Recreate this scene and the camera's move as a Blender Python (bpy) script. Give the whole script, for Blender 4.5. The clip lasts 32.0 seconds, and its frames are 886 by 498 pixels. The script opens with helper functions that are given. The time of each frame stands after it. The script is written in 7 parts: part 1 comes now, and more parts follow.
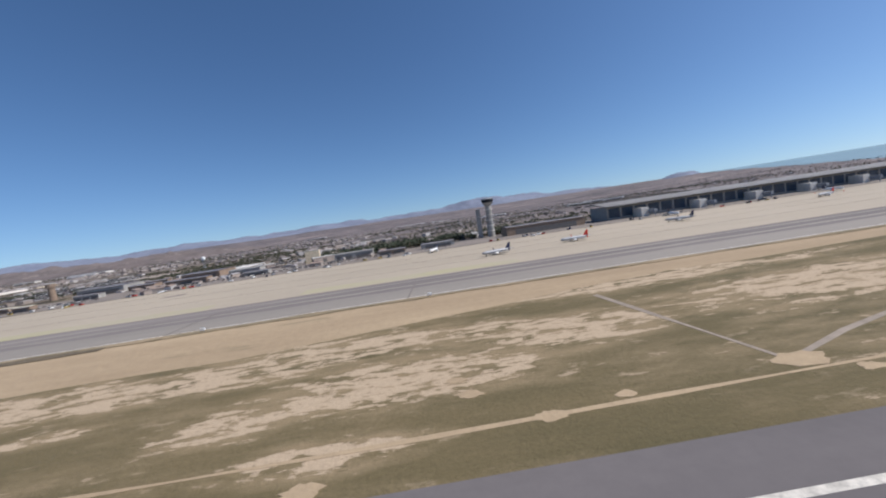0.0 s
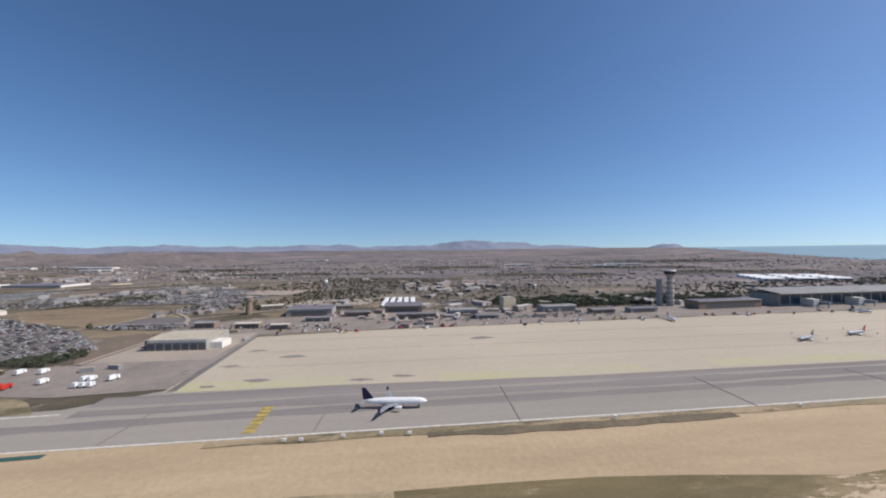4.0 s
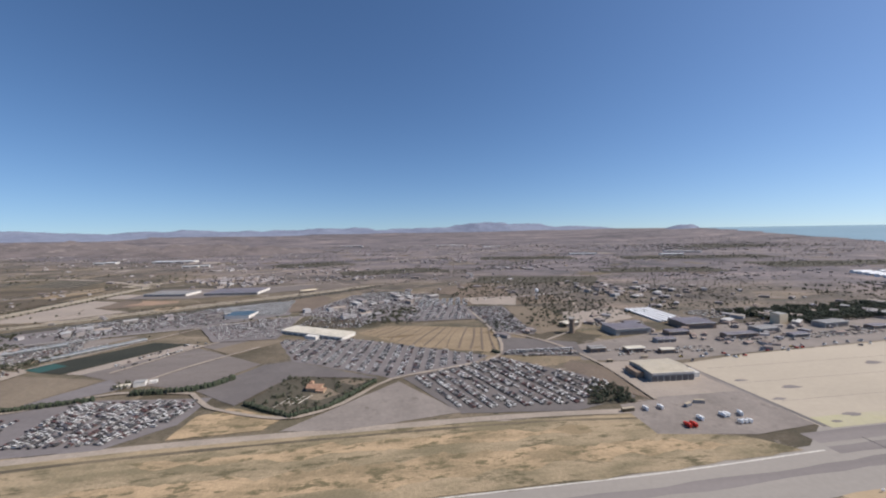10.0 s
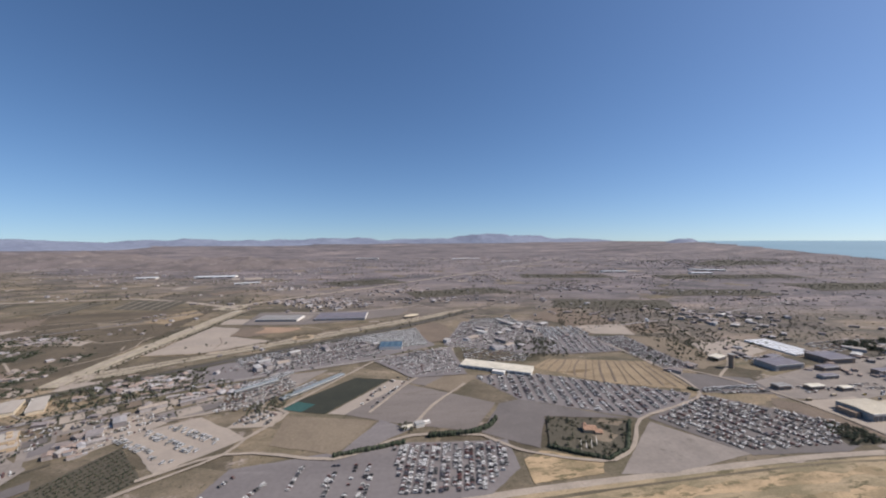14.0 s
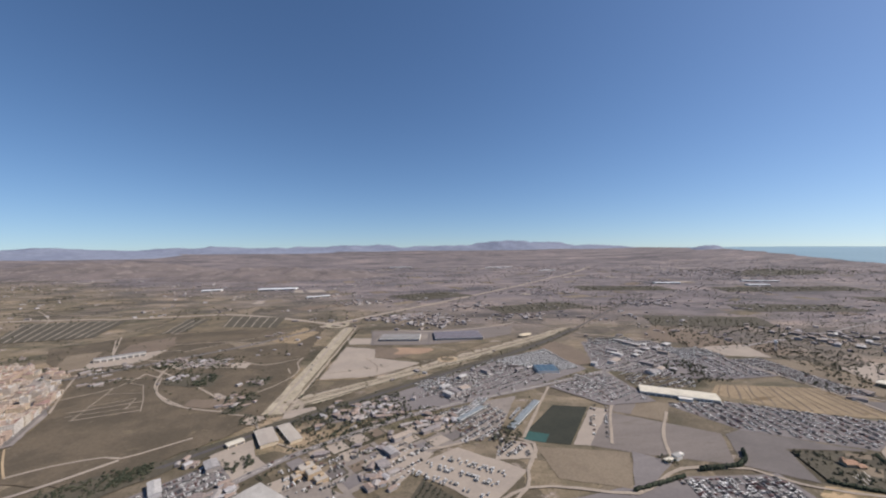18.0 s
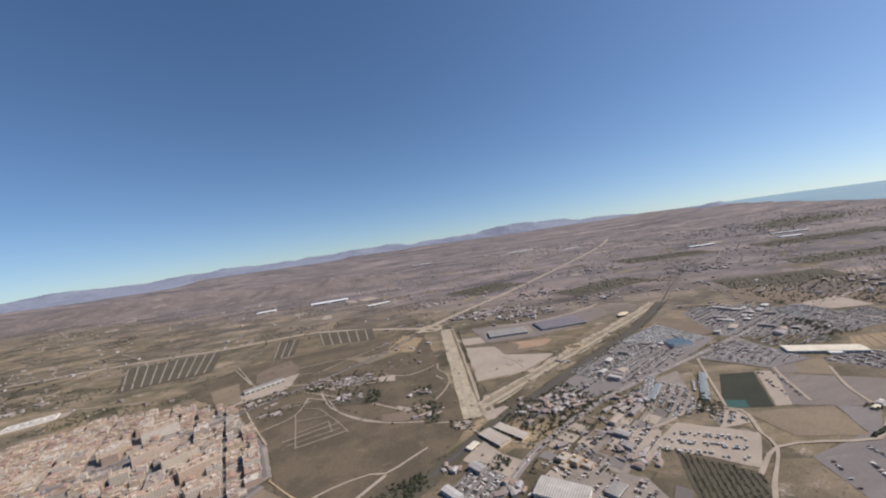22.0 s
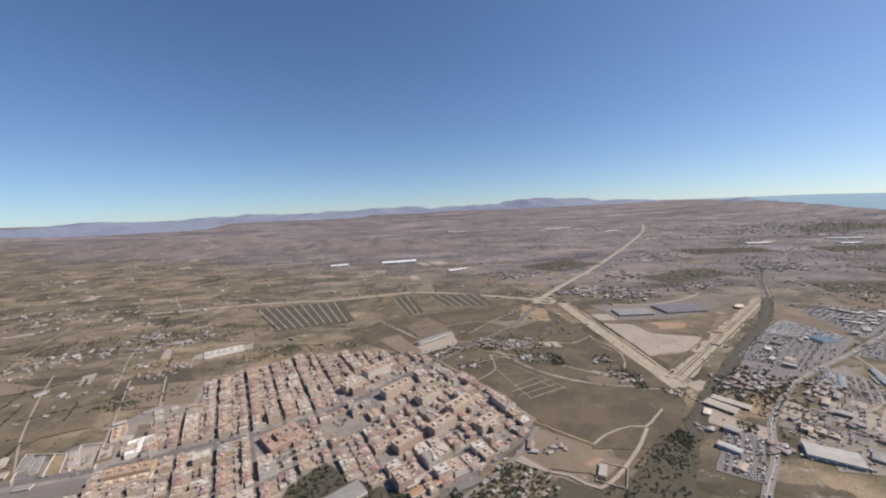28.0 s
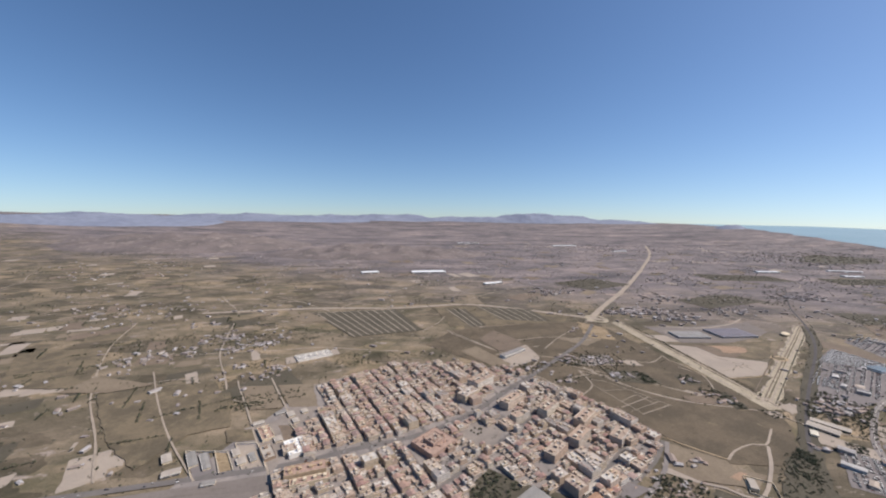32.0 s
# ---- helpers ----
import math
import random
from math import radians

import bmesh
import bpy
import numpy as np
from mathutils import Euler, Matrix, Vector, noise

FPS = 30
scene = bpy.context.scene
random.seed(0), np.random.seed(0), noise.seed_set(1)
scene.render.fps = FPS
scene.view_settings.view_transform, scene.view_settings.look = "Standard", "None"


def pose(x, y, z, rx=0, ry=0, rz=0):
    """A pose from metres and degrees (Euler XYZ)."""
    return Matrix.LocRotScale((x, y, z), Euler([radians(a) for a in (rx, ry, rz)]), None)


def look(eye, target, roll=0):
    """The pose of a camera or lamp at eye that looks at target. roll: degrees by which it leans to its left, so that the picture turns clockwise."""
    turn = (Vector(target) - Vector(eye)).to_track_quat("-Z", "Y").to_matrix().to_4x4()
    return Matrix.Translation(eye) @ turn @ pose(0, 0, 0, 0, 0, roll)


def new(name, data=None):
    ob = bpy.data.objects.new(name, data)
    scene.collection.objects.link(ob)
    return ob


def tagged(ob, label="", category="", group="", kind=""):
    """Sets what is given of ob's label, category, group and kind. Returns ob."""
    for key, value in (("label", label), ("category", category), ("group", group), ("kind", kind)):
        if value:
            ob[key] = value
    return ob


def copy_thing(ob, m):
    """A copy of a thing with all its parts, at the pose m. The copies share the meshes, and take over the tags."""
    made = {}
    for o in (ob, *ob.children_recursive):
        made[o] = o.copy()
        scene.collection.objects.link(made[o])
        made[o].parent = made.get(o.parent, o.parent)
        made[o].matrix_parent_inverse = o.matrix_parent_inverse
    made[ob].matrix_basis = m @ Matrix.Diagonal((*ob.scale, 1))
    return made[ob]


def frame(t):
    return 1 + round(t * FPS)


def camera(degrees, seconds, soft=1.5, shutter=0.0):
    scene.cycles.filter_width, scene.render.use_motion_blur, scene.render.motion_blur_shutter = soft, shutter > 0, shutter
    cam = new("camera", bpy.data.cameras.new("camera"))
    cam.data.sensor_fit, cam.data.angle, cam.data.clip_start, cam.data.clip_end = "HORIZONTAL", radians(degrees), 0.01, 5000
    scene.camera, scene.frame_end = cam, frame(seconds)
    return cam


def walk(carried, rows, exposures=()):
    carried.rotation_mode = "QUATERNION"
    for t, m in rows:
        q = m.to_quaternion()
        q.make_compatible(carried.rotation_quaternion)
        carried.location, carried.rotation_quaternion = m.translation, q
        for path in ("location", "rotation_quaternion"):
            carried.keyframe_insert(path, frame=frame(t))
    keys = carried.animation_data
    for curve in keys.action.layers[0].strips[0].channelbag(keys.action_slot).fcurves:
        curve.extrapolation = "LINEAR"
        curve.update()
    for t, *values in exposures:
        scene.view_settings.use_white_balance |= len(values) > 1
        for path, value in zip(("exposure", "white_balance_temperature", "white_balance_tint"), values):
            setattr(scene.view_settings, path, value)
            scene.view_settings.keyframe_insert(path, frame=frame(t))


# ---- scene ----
cam = camera(100.0, 32.0, soft=2.1)
PATH = [
    (0.0, pose(210.90, 22.00, 17.15, 85.25, 8.22, -3.21)),
    (0.5, pose(192.09, 21.69, 19.94, 83.89, 7.90, -3.74)),
    (1.0, pose(173.29, 21.37, 22.73, 86.36, 10.13, -4.79)),
    (1.5, pose(154.51, 21.21, 25.53, 88.89, 8.12, -5.37)),
    (2.0, pose(135.72, 21.28, 28.28, 89.62, 7.68, -4.72)),
    (2.5, pose(116.88, 21.47, 30.92, 89.77, 2.96, -6.81)),
    (3.0, pose(97.98, 21.67, 33.61, 90.93, -0.57, -7.45)),
    (3.5, pose(78.99, 21.79, 36.36, 90.63, -0.15, -7.41)),
    (4.0, pose(59.96, 21.78, 39.15, 90.68, 0.32, -6.72)),
    (4.5, pose(40.86, 21.72, 41.97, 90.99, 2.21, -5.80)),
    (6.5, pose(-36.00, 18.99, 54.86, 88.48, -2.99, -8.73)),
    (7.0, pose(-54.93, 18.49, 58.09, 87.58, -3.58, -8.02)),
    (7.5, pose(-73.85, 18.05, 61.22, 88.90, 1.33, -5.40)),
    (8.0, pose(-92.79, 17.81, 64.31, 88.53, 1.08, -5.87)),
    (8.5, pose(-111.72, 17.69, 67.43, 88.03, 3.80, -5.44)),
    (9.0, pose(-130.61, 17.55, 70.61, 87.28, 2.35, -6.91)),
    (9.5, pose(-149.48, 17.25, 73.79, 87.86, -0.32, -7.14)),
    (10.0, pose(-168.33, 16.77, 77.03, 87.43, 0.88, -7.34)),
    (10.5, pose(-187.14, 16.17, 80.38, 87.44, 2.12, -6.97)),
    (11.0, pose(-205.95, 15.57, 83.88, 86.77, 2.46, -7.27)),
    (11.5, pose(-224.80, 15.05, 87.53, 87.71, -2.00, -8.66)),
    (12.0, pose(-243.71, 14.66, 91.28, 87.49, -0.55, -7.77)),
    (12.5, pose(-262.67, 14.44, 95.07, 87.00, 1.20, -7.44)),
    (13.0, pose(-281.70, 14.42, 98.85, 87.53, 1.80, -8.13)),
    (13.5, pose(-300.77, 14.56, 102.52, 88.07, 0.66, -8.77)),
    (14.0, pose(-319.89, 14.85, 106.05, 88.72, 0.29, -8.95)),
    (14.5, pose(-339.03, 15.29, 109.45, 88.58, -0.92, -8.58)),
    (16.5, pose(-415.90, 20.41, 120.95, 88.50, -0.11, -8.00)),
    (17.0, pose(-434.36, 21.18, 123.94, 87.45, -0.73, -7.71)),
    (17.5, pose(-452.67, 21.87, 126.94, 88.20, -0.58, -7.60)),
    (18.0, pose(-470.84, 22.44, 129.93, 89.49, 0.45, -7.85)),
    (18.5, pose(-488.86, 22.80, 132.88, 89.99, 0.17, -8.01)),
    (19.0, pose(-506.77, 22.91, 135.81, 89.55, 1.03, -9.44)),
    (19.5, pose(-524.61, 22.74, 138.74, 90.12, 2.00, -7.97)),
    (20.0, pose(-542.41, 22.38, 141.71, 90.57, 5.77, -6.05)),
    (20.5, pose(-560.20, 21.97, 144.80, 88.57, 4.52, -8.86)),
    (21.0, pose(-578.02, 21.60, 148.03, 90.96, 4.69, -12.37)),
    (21.5, pose(-595.92, 21.28, 151.44, 89.91, 6.92, -9.08)),
    (22.0, pose(-613.89, 20.99, 154.98, 88.01, 8.01, -8.64)),
    (22.5, pose(-631.92, 20.69, 158.58, 87.87, 6.01, -9.87)),
    (23.0, pose(-650.00, 20.35, 162.16, 89.06, 7.01, -8.80)),
    (23.5, pose(-668.14, 19.98, 165.68, 92.51, 3.06, -9.18)),
    (24.0, pose(-686.33, 19.58, 169.11, 92.29, 1.43, -9.76)),
    (24.5, pose(-704.57, 19.18, 172.44, 93.13, 3.02, -8.05)),
    (26.5, pose(-778.43, 18.10, 182.87, 91.63, 0.98, -6.18)),
    (27.0, pose(-796.73, 18.13, 184.95, 89.75, 1.84, -5.89)),
    (27.5, pose(-814.98, 18.20, 186.95, 86.00, 5.18, -4.72)),
    (28.0, pose(-833.19, 18.34, 188.86, 82.70, 2.30, -8.19)),
    (28.5, pose(-851.36, 18.56, 190.70, 81.47, 1.68, -9.40)),
    (29.0, pose(-869.50, 18.86, 192.48, 79.98, 0.69, -11.20)),
    (29.5, pose(-887.60, 19.17, 194.20, 82.66, -2.14, -12.55)),
    (30.0, pose(-905.69, 19.43, 195.85, 85.49, -3.08, -11.67)),
    (30.5, pose(-923.77, 19.63, 197.47, 85.83, -3.31, -10.63)),
    (31.0, pose(-941.84, 19.79, 199.07, 84.87, -2.19, -10.40)),
    (31.5, pose(-959.92, 19.90, 200.67, 83.64, -1.20, -9.74)),
    (32.0, pose(-978.00, 20.00, 202.26, 84.04, -1.16, -10.06)),
]
walk(cam, PATH, exposures=((0.0, -0.08, 6480, 11), (3.0, -0.06, 6580, 11), (12.0, -0.02, 6720, 12), (24.0, 0.02, 7060, 12.5), (32.0, 0.1, 6950, 12.5)))

# World, sun and exposure
world = bpy.data.worlds.new("sky")
scene.world = world
world.use_nodes = True
wn = world.node_tree.nodes
sky = wn.new("ShaderNodeTexSky")
sky.sky_type = "NISHITA"
sky.sun_disc = False
SUN_EL, SUN_AZ = 46.0, 98.0          # degrees; azimuth clockwise from +y
sky.sun_elevation = radians(SUN_EL)
sky.sun_rotation = radians(SUN_AZ)
sky.air_density, sky.dust_density, sky.ozone_density = 0.8, 0.55, 4.8
# the eye stands above the haze, so the sky's horizon band lies a little lower
aim, lift = wn.new("ShaderNodeTexCoord"), wn.new("ShaderNodeVectorMath")
lift.operation = "MULTIPLY_ADD"
lift.inputs[1].default_value, lift.inputs[2].default_value = (1, 1, 0.96), (0, 0, 0.048)
world.node_tree.links.new(aim.outputs["Generated"], lift.inputs[0])
world.node_tree.links.new(lift.outputs[0], sky.inputs[0])
deep = wn.new("ShaderNodeHueSaturation")
deep.inputs["Saturation"].default_value = 1.1
world.node_tree.links.new(sky.outputs[0], deep.inputs["Color"])
world.node_tree.links.new(deep.outputs[0], wn["Background"].inputs[0])
wn["Background"].inputs[1].default_value = 0.122
sun = new("sun", bpy.data.lights.new("sun", "SUN"))
sun.data.energy, sun.data.angle, sun.data.color = 5.0, radians(0.53), (1.0, 0.955, 0.9)
sun_dir = Vector((math.sin(radians(SUN_AZ)) * math.cos(radians(SUN_EL)), math.cos(radians(SUN_AZ)) * math.cos(radians(SUN_EL)), math.sin(radians(SUN_EL))))
sun.matrix_world = look(sun_dir * 500, (0, 0, 0))

rnd = random.Random(7)

# ---- materials ----
def base(name, rough=0.9, metal=0.0):
    m = bpy.data.materials.new(name)
    m.use_nodes = True
    b = m.node_tree.nodes["Principled BSDF"]
    b.inputs["Roughness"].default_value = rough
    b.inputs["Metallic"].default_value = metal
    b.inputs["Specular IOR Level"].default_value = 0.25
    return m, m.node_tree.nodes, m.node_tree.links, b


def noise_node(n, l, scale, detail=4.0, rough=0.6, vec=None):
    t = n.new("ShaderNodeTexNoise")
    t.inputs["Scale"].default_value, t.inputs["Detail"].default_value, t.inputs["Roughness"].default_value = scale, detail, rough
    l.new(vec if vec else n.new("ShaderNodeNewGeometry").outputs["Position"], t.inputs["Vector"])
    return t.outputs["Fac"]


def ramp(n, l, fac, stops, mode="LINEAR"):
    r = n.new("ShaderNodeValToRGB")
    r.color_ramp.interpolation = mode
    els = r.color_ramp.elements
    while len(els) < len(stops):
        els.new(0.5)
    for e, (p, c) in zip(els, stops):
        e.position, e.color = p, (*c, 1)
    l.new(fac, r.inputs[0])
    return r.outputs[0]


def mixc(n, l, fac, a, b, mode="MIX"):
    x = n.new("ShaderNodeMix")
    x.data_type, x.blend_type = "RGBA", mode
    for sock, v in ((x.inputs[0], fac), (x.inputs[6], a), (x.inputs[7], b)):
        if isinstance(v, bpy.types.NodeSocket):
            l.new(v, sock)
        elif isinstance(v, tuple):
            sock.default_value = (*v, 1)
        else:
            sock.default_value = v
    return x.outputs[2]


def maths(n, l, op, a, b=0.0, c=None):
    x = n.new("ShaderNodeMath")
    x.operation = op
    for i, v in enumerate((a, b, c)):
        if v is None:
            continue
        if isinstance(v, bpy.types.NodeSocket):
            l.new(v, x.inputs[i])
        else:
            x.inputs[i].default_value = v
    return x.outputs[0]


def bumped(n, l, b, height, dist, strength=1.0):
    k = n.new("ShaderNodeBump")
    k.inputs["Distance"].default_value, k.inputs["Strength"].default_value = dist, strength
    l.new(height, k.inputs["Height"])
    l.new(k.outputs[0], b.inputs["Normal"])


def tone(c):
    """Dry-coast pigment with the blue of haze put in: less red, more blue."""
    return c[0] * 0.955, c[1], c[2] * 1.11


def earth(name, a, b_, big=0.02, small=0.6, lo=0.38, hi=0.62, c=None, clo=0.55, chi=0.62, cscale=0.05, bump=0.15, rough=0.95, stretch=None, grain=0.22):
    """Loose or paved ground: two colours in large patches, a third in spots, fine grain and relief."""
    m, n, l, b = base(name, rough)
    a, b_, c = tone(a), tone(b_), tone(c) if c else None
    vec = n.new("ShaderNodeNewGeometry").outputs["Position"]
    if stretch:
        mp = n.new("ShaderNodeMapping")
        mp.inputs["Rotation"].default_value = (0, 0, radians(stretch[0]))
        mp.inputs["Scale"].default_value = (stretch[1], stretch[2], 1)
        l.new(vec, mp.inputs[0])
        vec = mp.outputs[0]
    col = ramp(n, l, noise_node(n, l, big, 6, 0.65, vec), ((lo, a), (hi, b_)))
    if c:
        col = mixc(n, l, ramp(n, l, noise_node(n, l, cscale, 7, 0.7, vec), ((clo, (0, 0, 0)), (chi, (1, 1, 1)))), col, c)
    g = noise_node(n, l, small, 5, 0.7)
    col = mixc(n, l, 1.0, col, ramp(n, l, g, ((0.25, (1 - grain, 1 - grain, 1 - grain)), (0.75, (1 + grain, 1 + grain, 1 + grain)))), "MULTIPLY")
    l.new(col, b.inputs["Base Color"])
    bumped(n, l, b, g, bump)
    return m


def paint(name, a, rough=0.5, metal=0.0, grain=0.8, depth=0.25):
    """A painted, metal or plaster surface with faint stains."""
    m, n, l, b = base(name, rough, metal)
    g = noise_node(n, l, grain, 6, 0.7)
    lo, hi = 1 - depth, 1 + depth * 0.6
    col = mixc(n, l, 1.0, a, ramp(n, l, g, ((0.3, (lo, lo, lo)), (0.7, (hi, hi, hi)))), "MULTIPLY")
    l.new(col, b.inputs["Base Color"])
    return m


def picked(name, colours, rough=0.8, island=False, grain=0.7, depth=0.3, metal=0.0, toned=True):
    """One of several colours for each object, or for each loose piece of a joined mesh."""
    colours = [tone(c) for c in colours] if toned else colours
    m, n, l, b = base(name, rough, metal)
    if island:
        r = n.new("ShaderNodeNewGeometry").outputs["Random Per Island"]
    else:
        r = n.new("ShaderNodeObjectInfo").outputs["Random"]
    col = ramp(n, l, r, tuple((i / len(colours), c) for i, c in enumerate(colours)), "CONSTANT")
    lo, hi = 1 - depth, 1 + depth * 0.5
    col = mixc(n, l, 1.0, col, ramp(n, l, noise_node(n, l, grain, 6, 0.7), ((0.3, (lo, lo, lo)), (0.7, (hi, hi, hi)))), "MULTIPLY")
    l.new(col, b.inputs["Base Color"])
    return m


def ribbed(name, a, b_, pitch, angle, rough=0.5, metal=0.0):
    """Sheeting with ribs across the direction angle, weathered."""
    m, n, l, b = base(name, rough, metal)
    mp = n.new("ShaderNodeMapping")
    mp.inputs["Rotation"].default_value = (0, 0, radians(-angle))
    l.new(n.new("ShaderNodeNewGeometry").outputs["Position"], mp.inputs[0])
    w = n.new("ShaderNodeTexWave")
    w.inputs["Scale"].default_value = 0.314 / pitch
    w.inputs["Distortion"].default_value = 0.0
    l.new(mp.outputs[0], w.inputs["Vector"])
    col = mixc(n, l, w.outputs["Fac"], a, b_)
    lo = noise_node(n, l, 0.15, 6, 0.7)
    col = mixc(n, l, 1.0, col, ramp(n, l, lo, ((0.3, (0.75, 0.74, 0.72)), (0.7, (1.1, 1.1, 1.1)))), "MULTIPLY")
    l.new(col, b.inputs["Base Color"])
    bumped(n, l, b, w.outputs["Fac"], 0.08)
    return m


def facade(name, colours, island=False, storey=1.6, bay=1.5, glass=(0.23, 0.195, 0.165)):
    """Plastered wall with rows of small dark windows, too far off to be told apart singly."""
    colours = [tone(c) for c in colours]
    m, n, l, b = base(name, 0.85)
    geo = n.new("ShaderNodeNewGeometry")
    r = geo.outputs["Random Per Island"] if island else n.new("ShaderNodeObjectInfo").outputs["Random"]
    col = ramp(n, l, r, tuple((i / len(colours), c) for i, c in enumerate(colours)), "CONSTANT")
    col = mixc(n, l, 1.0, col, ramp(n, l, noise_node(n, l, 0.9, 5, 0.7), ((0.3, (0.75, 0.74, 0.72)), (0.7, (1.12, 1.12, 1.12)))), "MULTIPLY")
    cr = n.new("ShaderNodeVectorMath")
    cr.operation = "CROSS_PRODUCT"
    l.new(geo.outputs["True Normal"], cr.inputs[0])
    cr.inputs[1].default_value = (0, 0, 1)
    dt = n.new("ShaderNodeVectorMath")
    dt.operation = "DOT_PRODUCT"
    l.new(cr.outputs[0], dt.inputs[0])
    l.new(geo.outputs["Position"], dt.inputs[1])
    sp = n.new("ShaderNodeSeparateXYZ")
    l.new(geo.outputs["Position"], sp.inputs[0])
    u = maths(n, l, "FRACT", maths(n, l, "DIVIDE", dt.outputs["Value"], bay))
    v = maths(n, l, "FRACT", maths(n, l, "DIVIDE", sp.outputs[2], storey))
    win = maths(n, l, "MULTIPLY", maths(n, l, "COMPARE", u, 0.5, 0.24), maths(n, l, "COMPARE", v, 0.52, 0.26))
    up = n.new("ShaderNodeSeparateXYZ")
    l.new(geo.outputs["True Normal"], up.inputs[0])
    win = maths(n, l, "MULTIPLY", win, maths(n, l, "LESS_THAN", up.outputs[2], 0.5))
    l.new(mixc(n, l, win, col, glass), b.inputs["Base Color"])
    l.new(maths(n, l, "MULTIPLY_ADD", win, -0.6, 0.85), b.inputs["Roughness"])
    bumped(n, l, b, maths(n, l, "SUBTRACT", 1.0, win), 0.1)
    return m


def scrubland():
    """Open dry country: brown scrub near by, and on the wide plain to the north the mauve of haze put into the colour,
    both in uneven patches.
    """
    m, n, l, b = base("dry_scrub", 0.95)
    geo = n.new("ShaderNodeNewGeometry").outputs["Position"]
    mp = n.new("ShaderNodeMapping")
    mp.inputs["Rotation"].default_value = (0, 0, radians(20))
    mp.inputs["Scale"].default_value = (0.7, 1.2, 1)
    l.new(geo, mp.inputs[0])
    vec = mp.outputs[0]
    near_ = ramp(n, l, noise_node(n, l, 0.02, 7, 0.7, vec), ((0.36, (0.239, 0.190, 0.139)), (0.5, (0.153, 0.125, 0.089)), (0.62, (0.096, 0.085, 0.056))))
    # mauve stands in for the haze over the far plain
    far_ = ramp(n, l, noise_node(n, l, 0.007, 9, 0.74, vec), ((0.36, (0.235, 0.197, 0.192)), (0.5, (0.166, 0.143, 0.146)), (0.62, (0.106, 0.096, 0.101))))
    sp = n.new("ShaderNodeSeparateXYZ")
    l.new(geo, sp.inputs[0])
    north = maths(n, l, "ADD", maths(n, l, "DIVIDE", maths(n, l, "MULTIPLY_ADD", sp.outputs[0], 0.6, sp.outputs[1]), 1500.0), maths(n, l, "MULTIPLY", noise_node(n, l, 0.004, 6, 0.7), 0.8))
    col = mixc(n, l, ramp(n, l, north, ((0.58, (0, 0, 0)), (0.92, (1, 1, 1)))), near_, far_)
    # a mosaic of old plots, each a little lighter or darker than its neighbours
    wob = n.new("ShaderNodeTexNoise")
    wob.inputs["Scale"].default_value, wob.inputs["Detail"].default_value = 0.03, 5
    l.new(geo, wob.inputs["Vector"])
    warp = n.new("ShaderNodeVectorMath")
    warp.operation = "MULTIPLY_ADD"
    l.new(wob.outputs["Color"], warp.inputs[0])
    warp.inputs[1].default_value = (26, 26, 0)
    l.new(vec, warp.inputs[2])
    plot = n.new("ShaderNodeTexVoronoi")
    plot.inputs["Scale"].default_value = 0.022
    plot.distance = "CHEBYCHEV"
    l.new(warp.outputs[0], plot.inputs["Vector"])
    sc = n.new("ShaderNodeSeparateColor")
    l.new(plot.outputs["Color"], sc.inputs[0])
    shade = ramp(n, l, sc.outputs[0], ((0.0, (0.58, 0.58, 0.56)), (0.4, (0.85, 0.85, 0.83)), (0.75, (1.1, 1.09, 1.06)), (1.0, (1.5, 1.42, 1.3))))
    # plots lose contrast northwards: haze imitated in the colour
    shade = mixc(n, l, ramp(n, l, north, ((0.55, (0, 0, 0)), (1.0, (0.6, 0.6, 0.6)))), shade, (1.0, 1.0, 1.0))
    col = mixc(n, l, 1.0, col, shade, "MULTIPLY")
    col = mixc(n, l, ramp(n, l, noise_node(n, l, 0.045, 8, 0.78, vec), ((0.57, (0, 0, 0)), (0.64, (1, 1, 1)))), col, (0.325, 0.268, 0.228))
    # long belts of darker and paler land
    belt = n.new("ShaderNodeMapping")
    belt.inputs["Rotation"].default_value, belt.inputs["Scale"].default_value = (0, 0, radians(8)), (0.3, 1.5, 1)
    l.new(geo, belt.inputs[0])
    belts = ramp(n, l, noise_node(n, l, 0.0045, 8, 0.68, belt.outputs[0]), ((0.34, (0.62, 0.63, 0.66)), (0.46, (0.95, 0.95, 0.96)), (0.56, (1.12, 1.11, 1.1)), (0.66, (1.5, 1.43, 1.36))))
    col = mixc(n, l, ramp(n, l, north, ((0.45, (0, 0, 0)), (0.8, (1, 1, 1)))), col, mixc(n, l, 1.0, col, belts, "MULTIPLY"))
    bush = noise_node(n, l, 0.35, 5, 0.7)
    col = mixc(n, l, ramp(n, l, bush, ((0.57, (0, 0, 0)), (0.66, (1, 1, 1)))), col, (0.072, 0.068, 0.042))
    col = mixc(n, l, 1.0, col, ramp(n, l, noise_node(n, l, 0.8, 4, 0.7), ((0.25, (0.75, 0.75, 0.75)), (0.75, (1.2, 1.2, 1.2)))), "MULTIPLY")
    l.new(col, b.inputs["Base Color"])
    bumped(n, l, b, bush, 0.5)
    return m


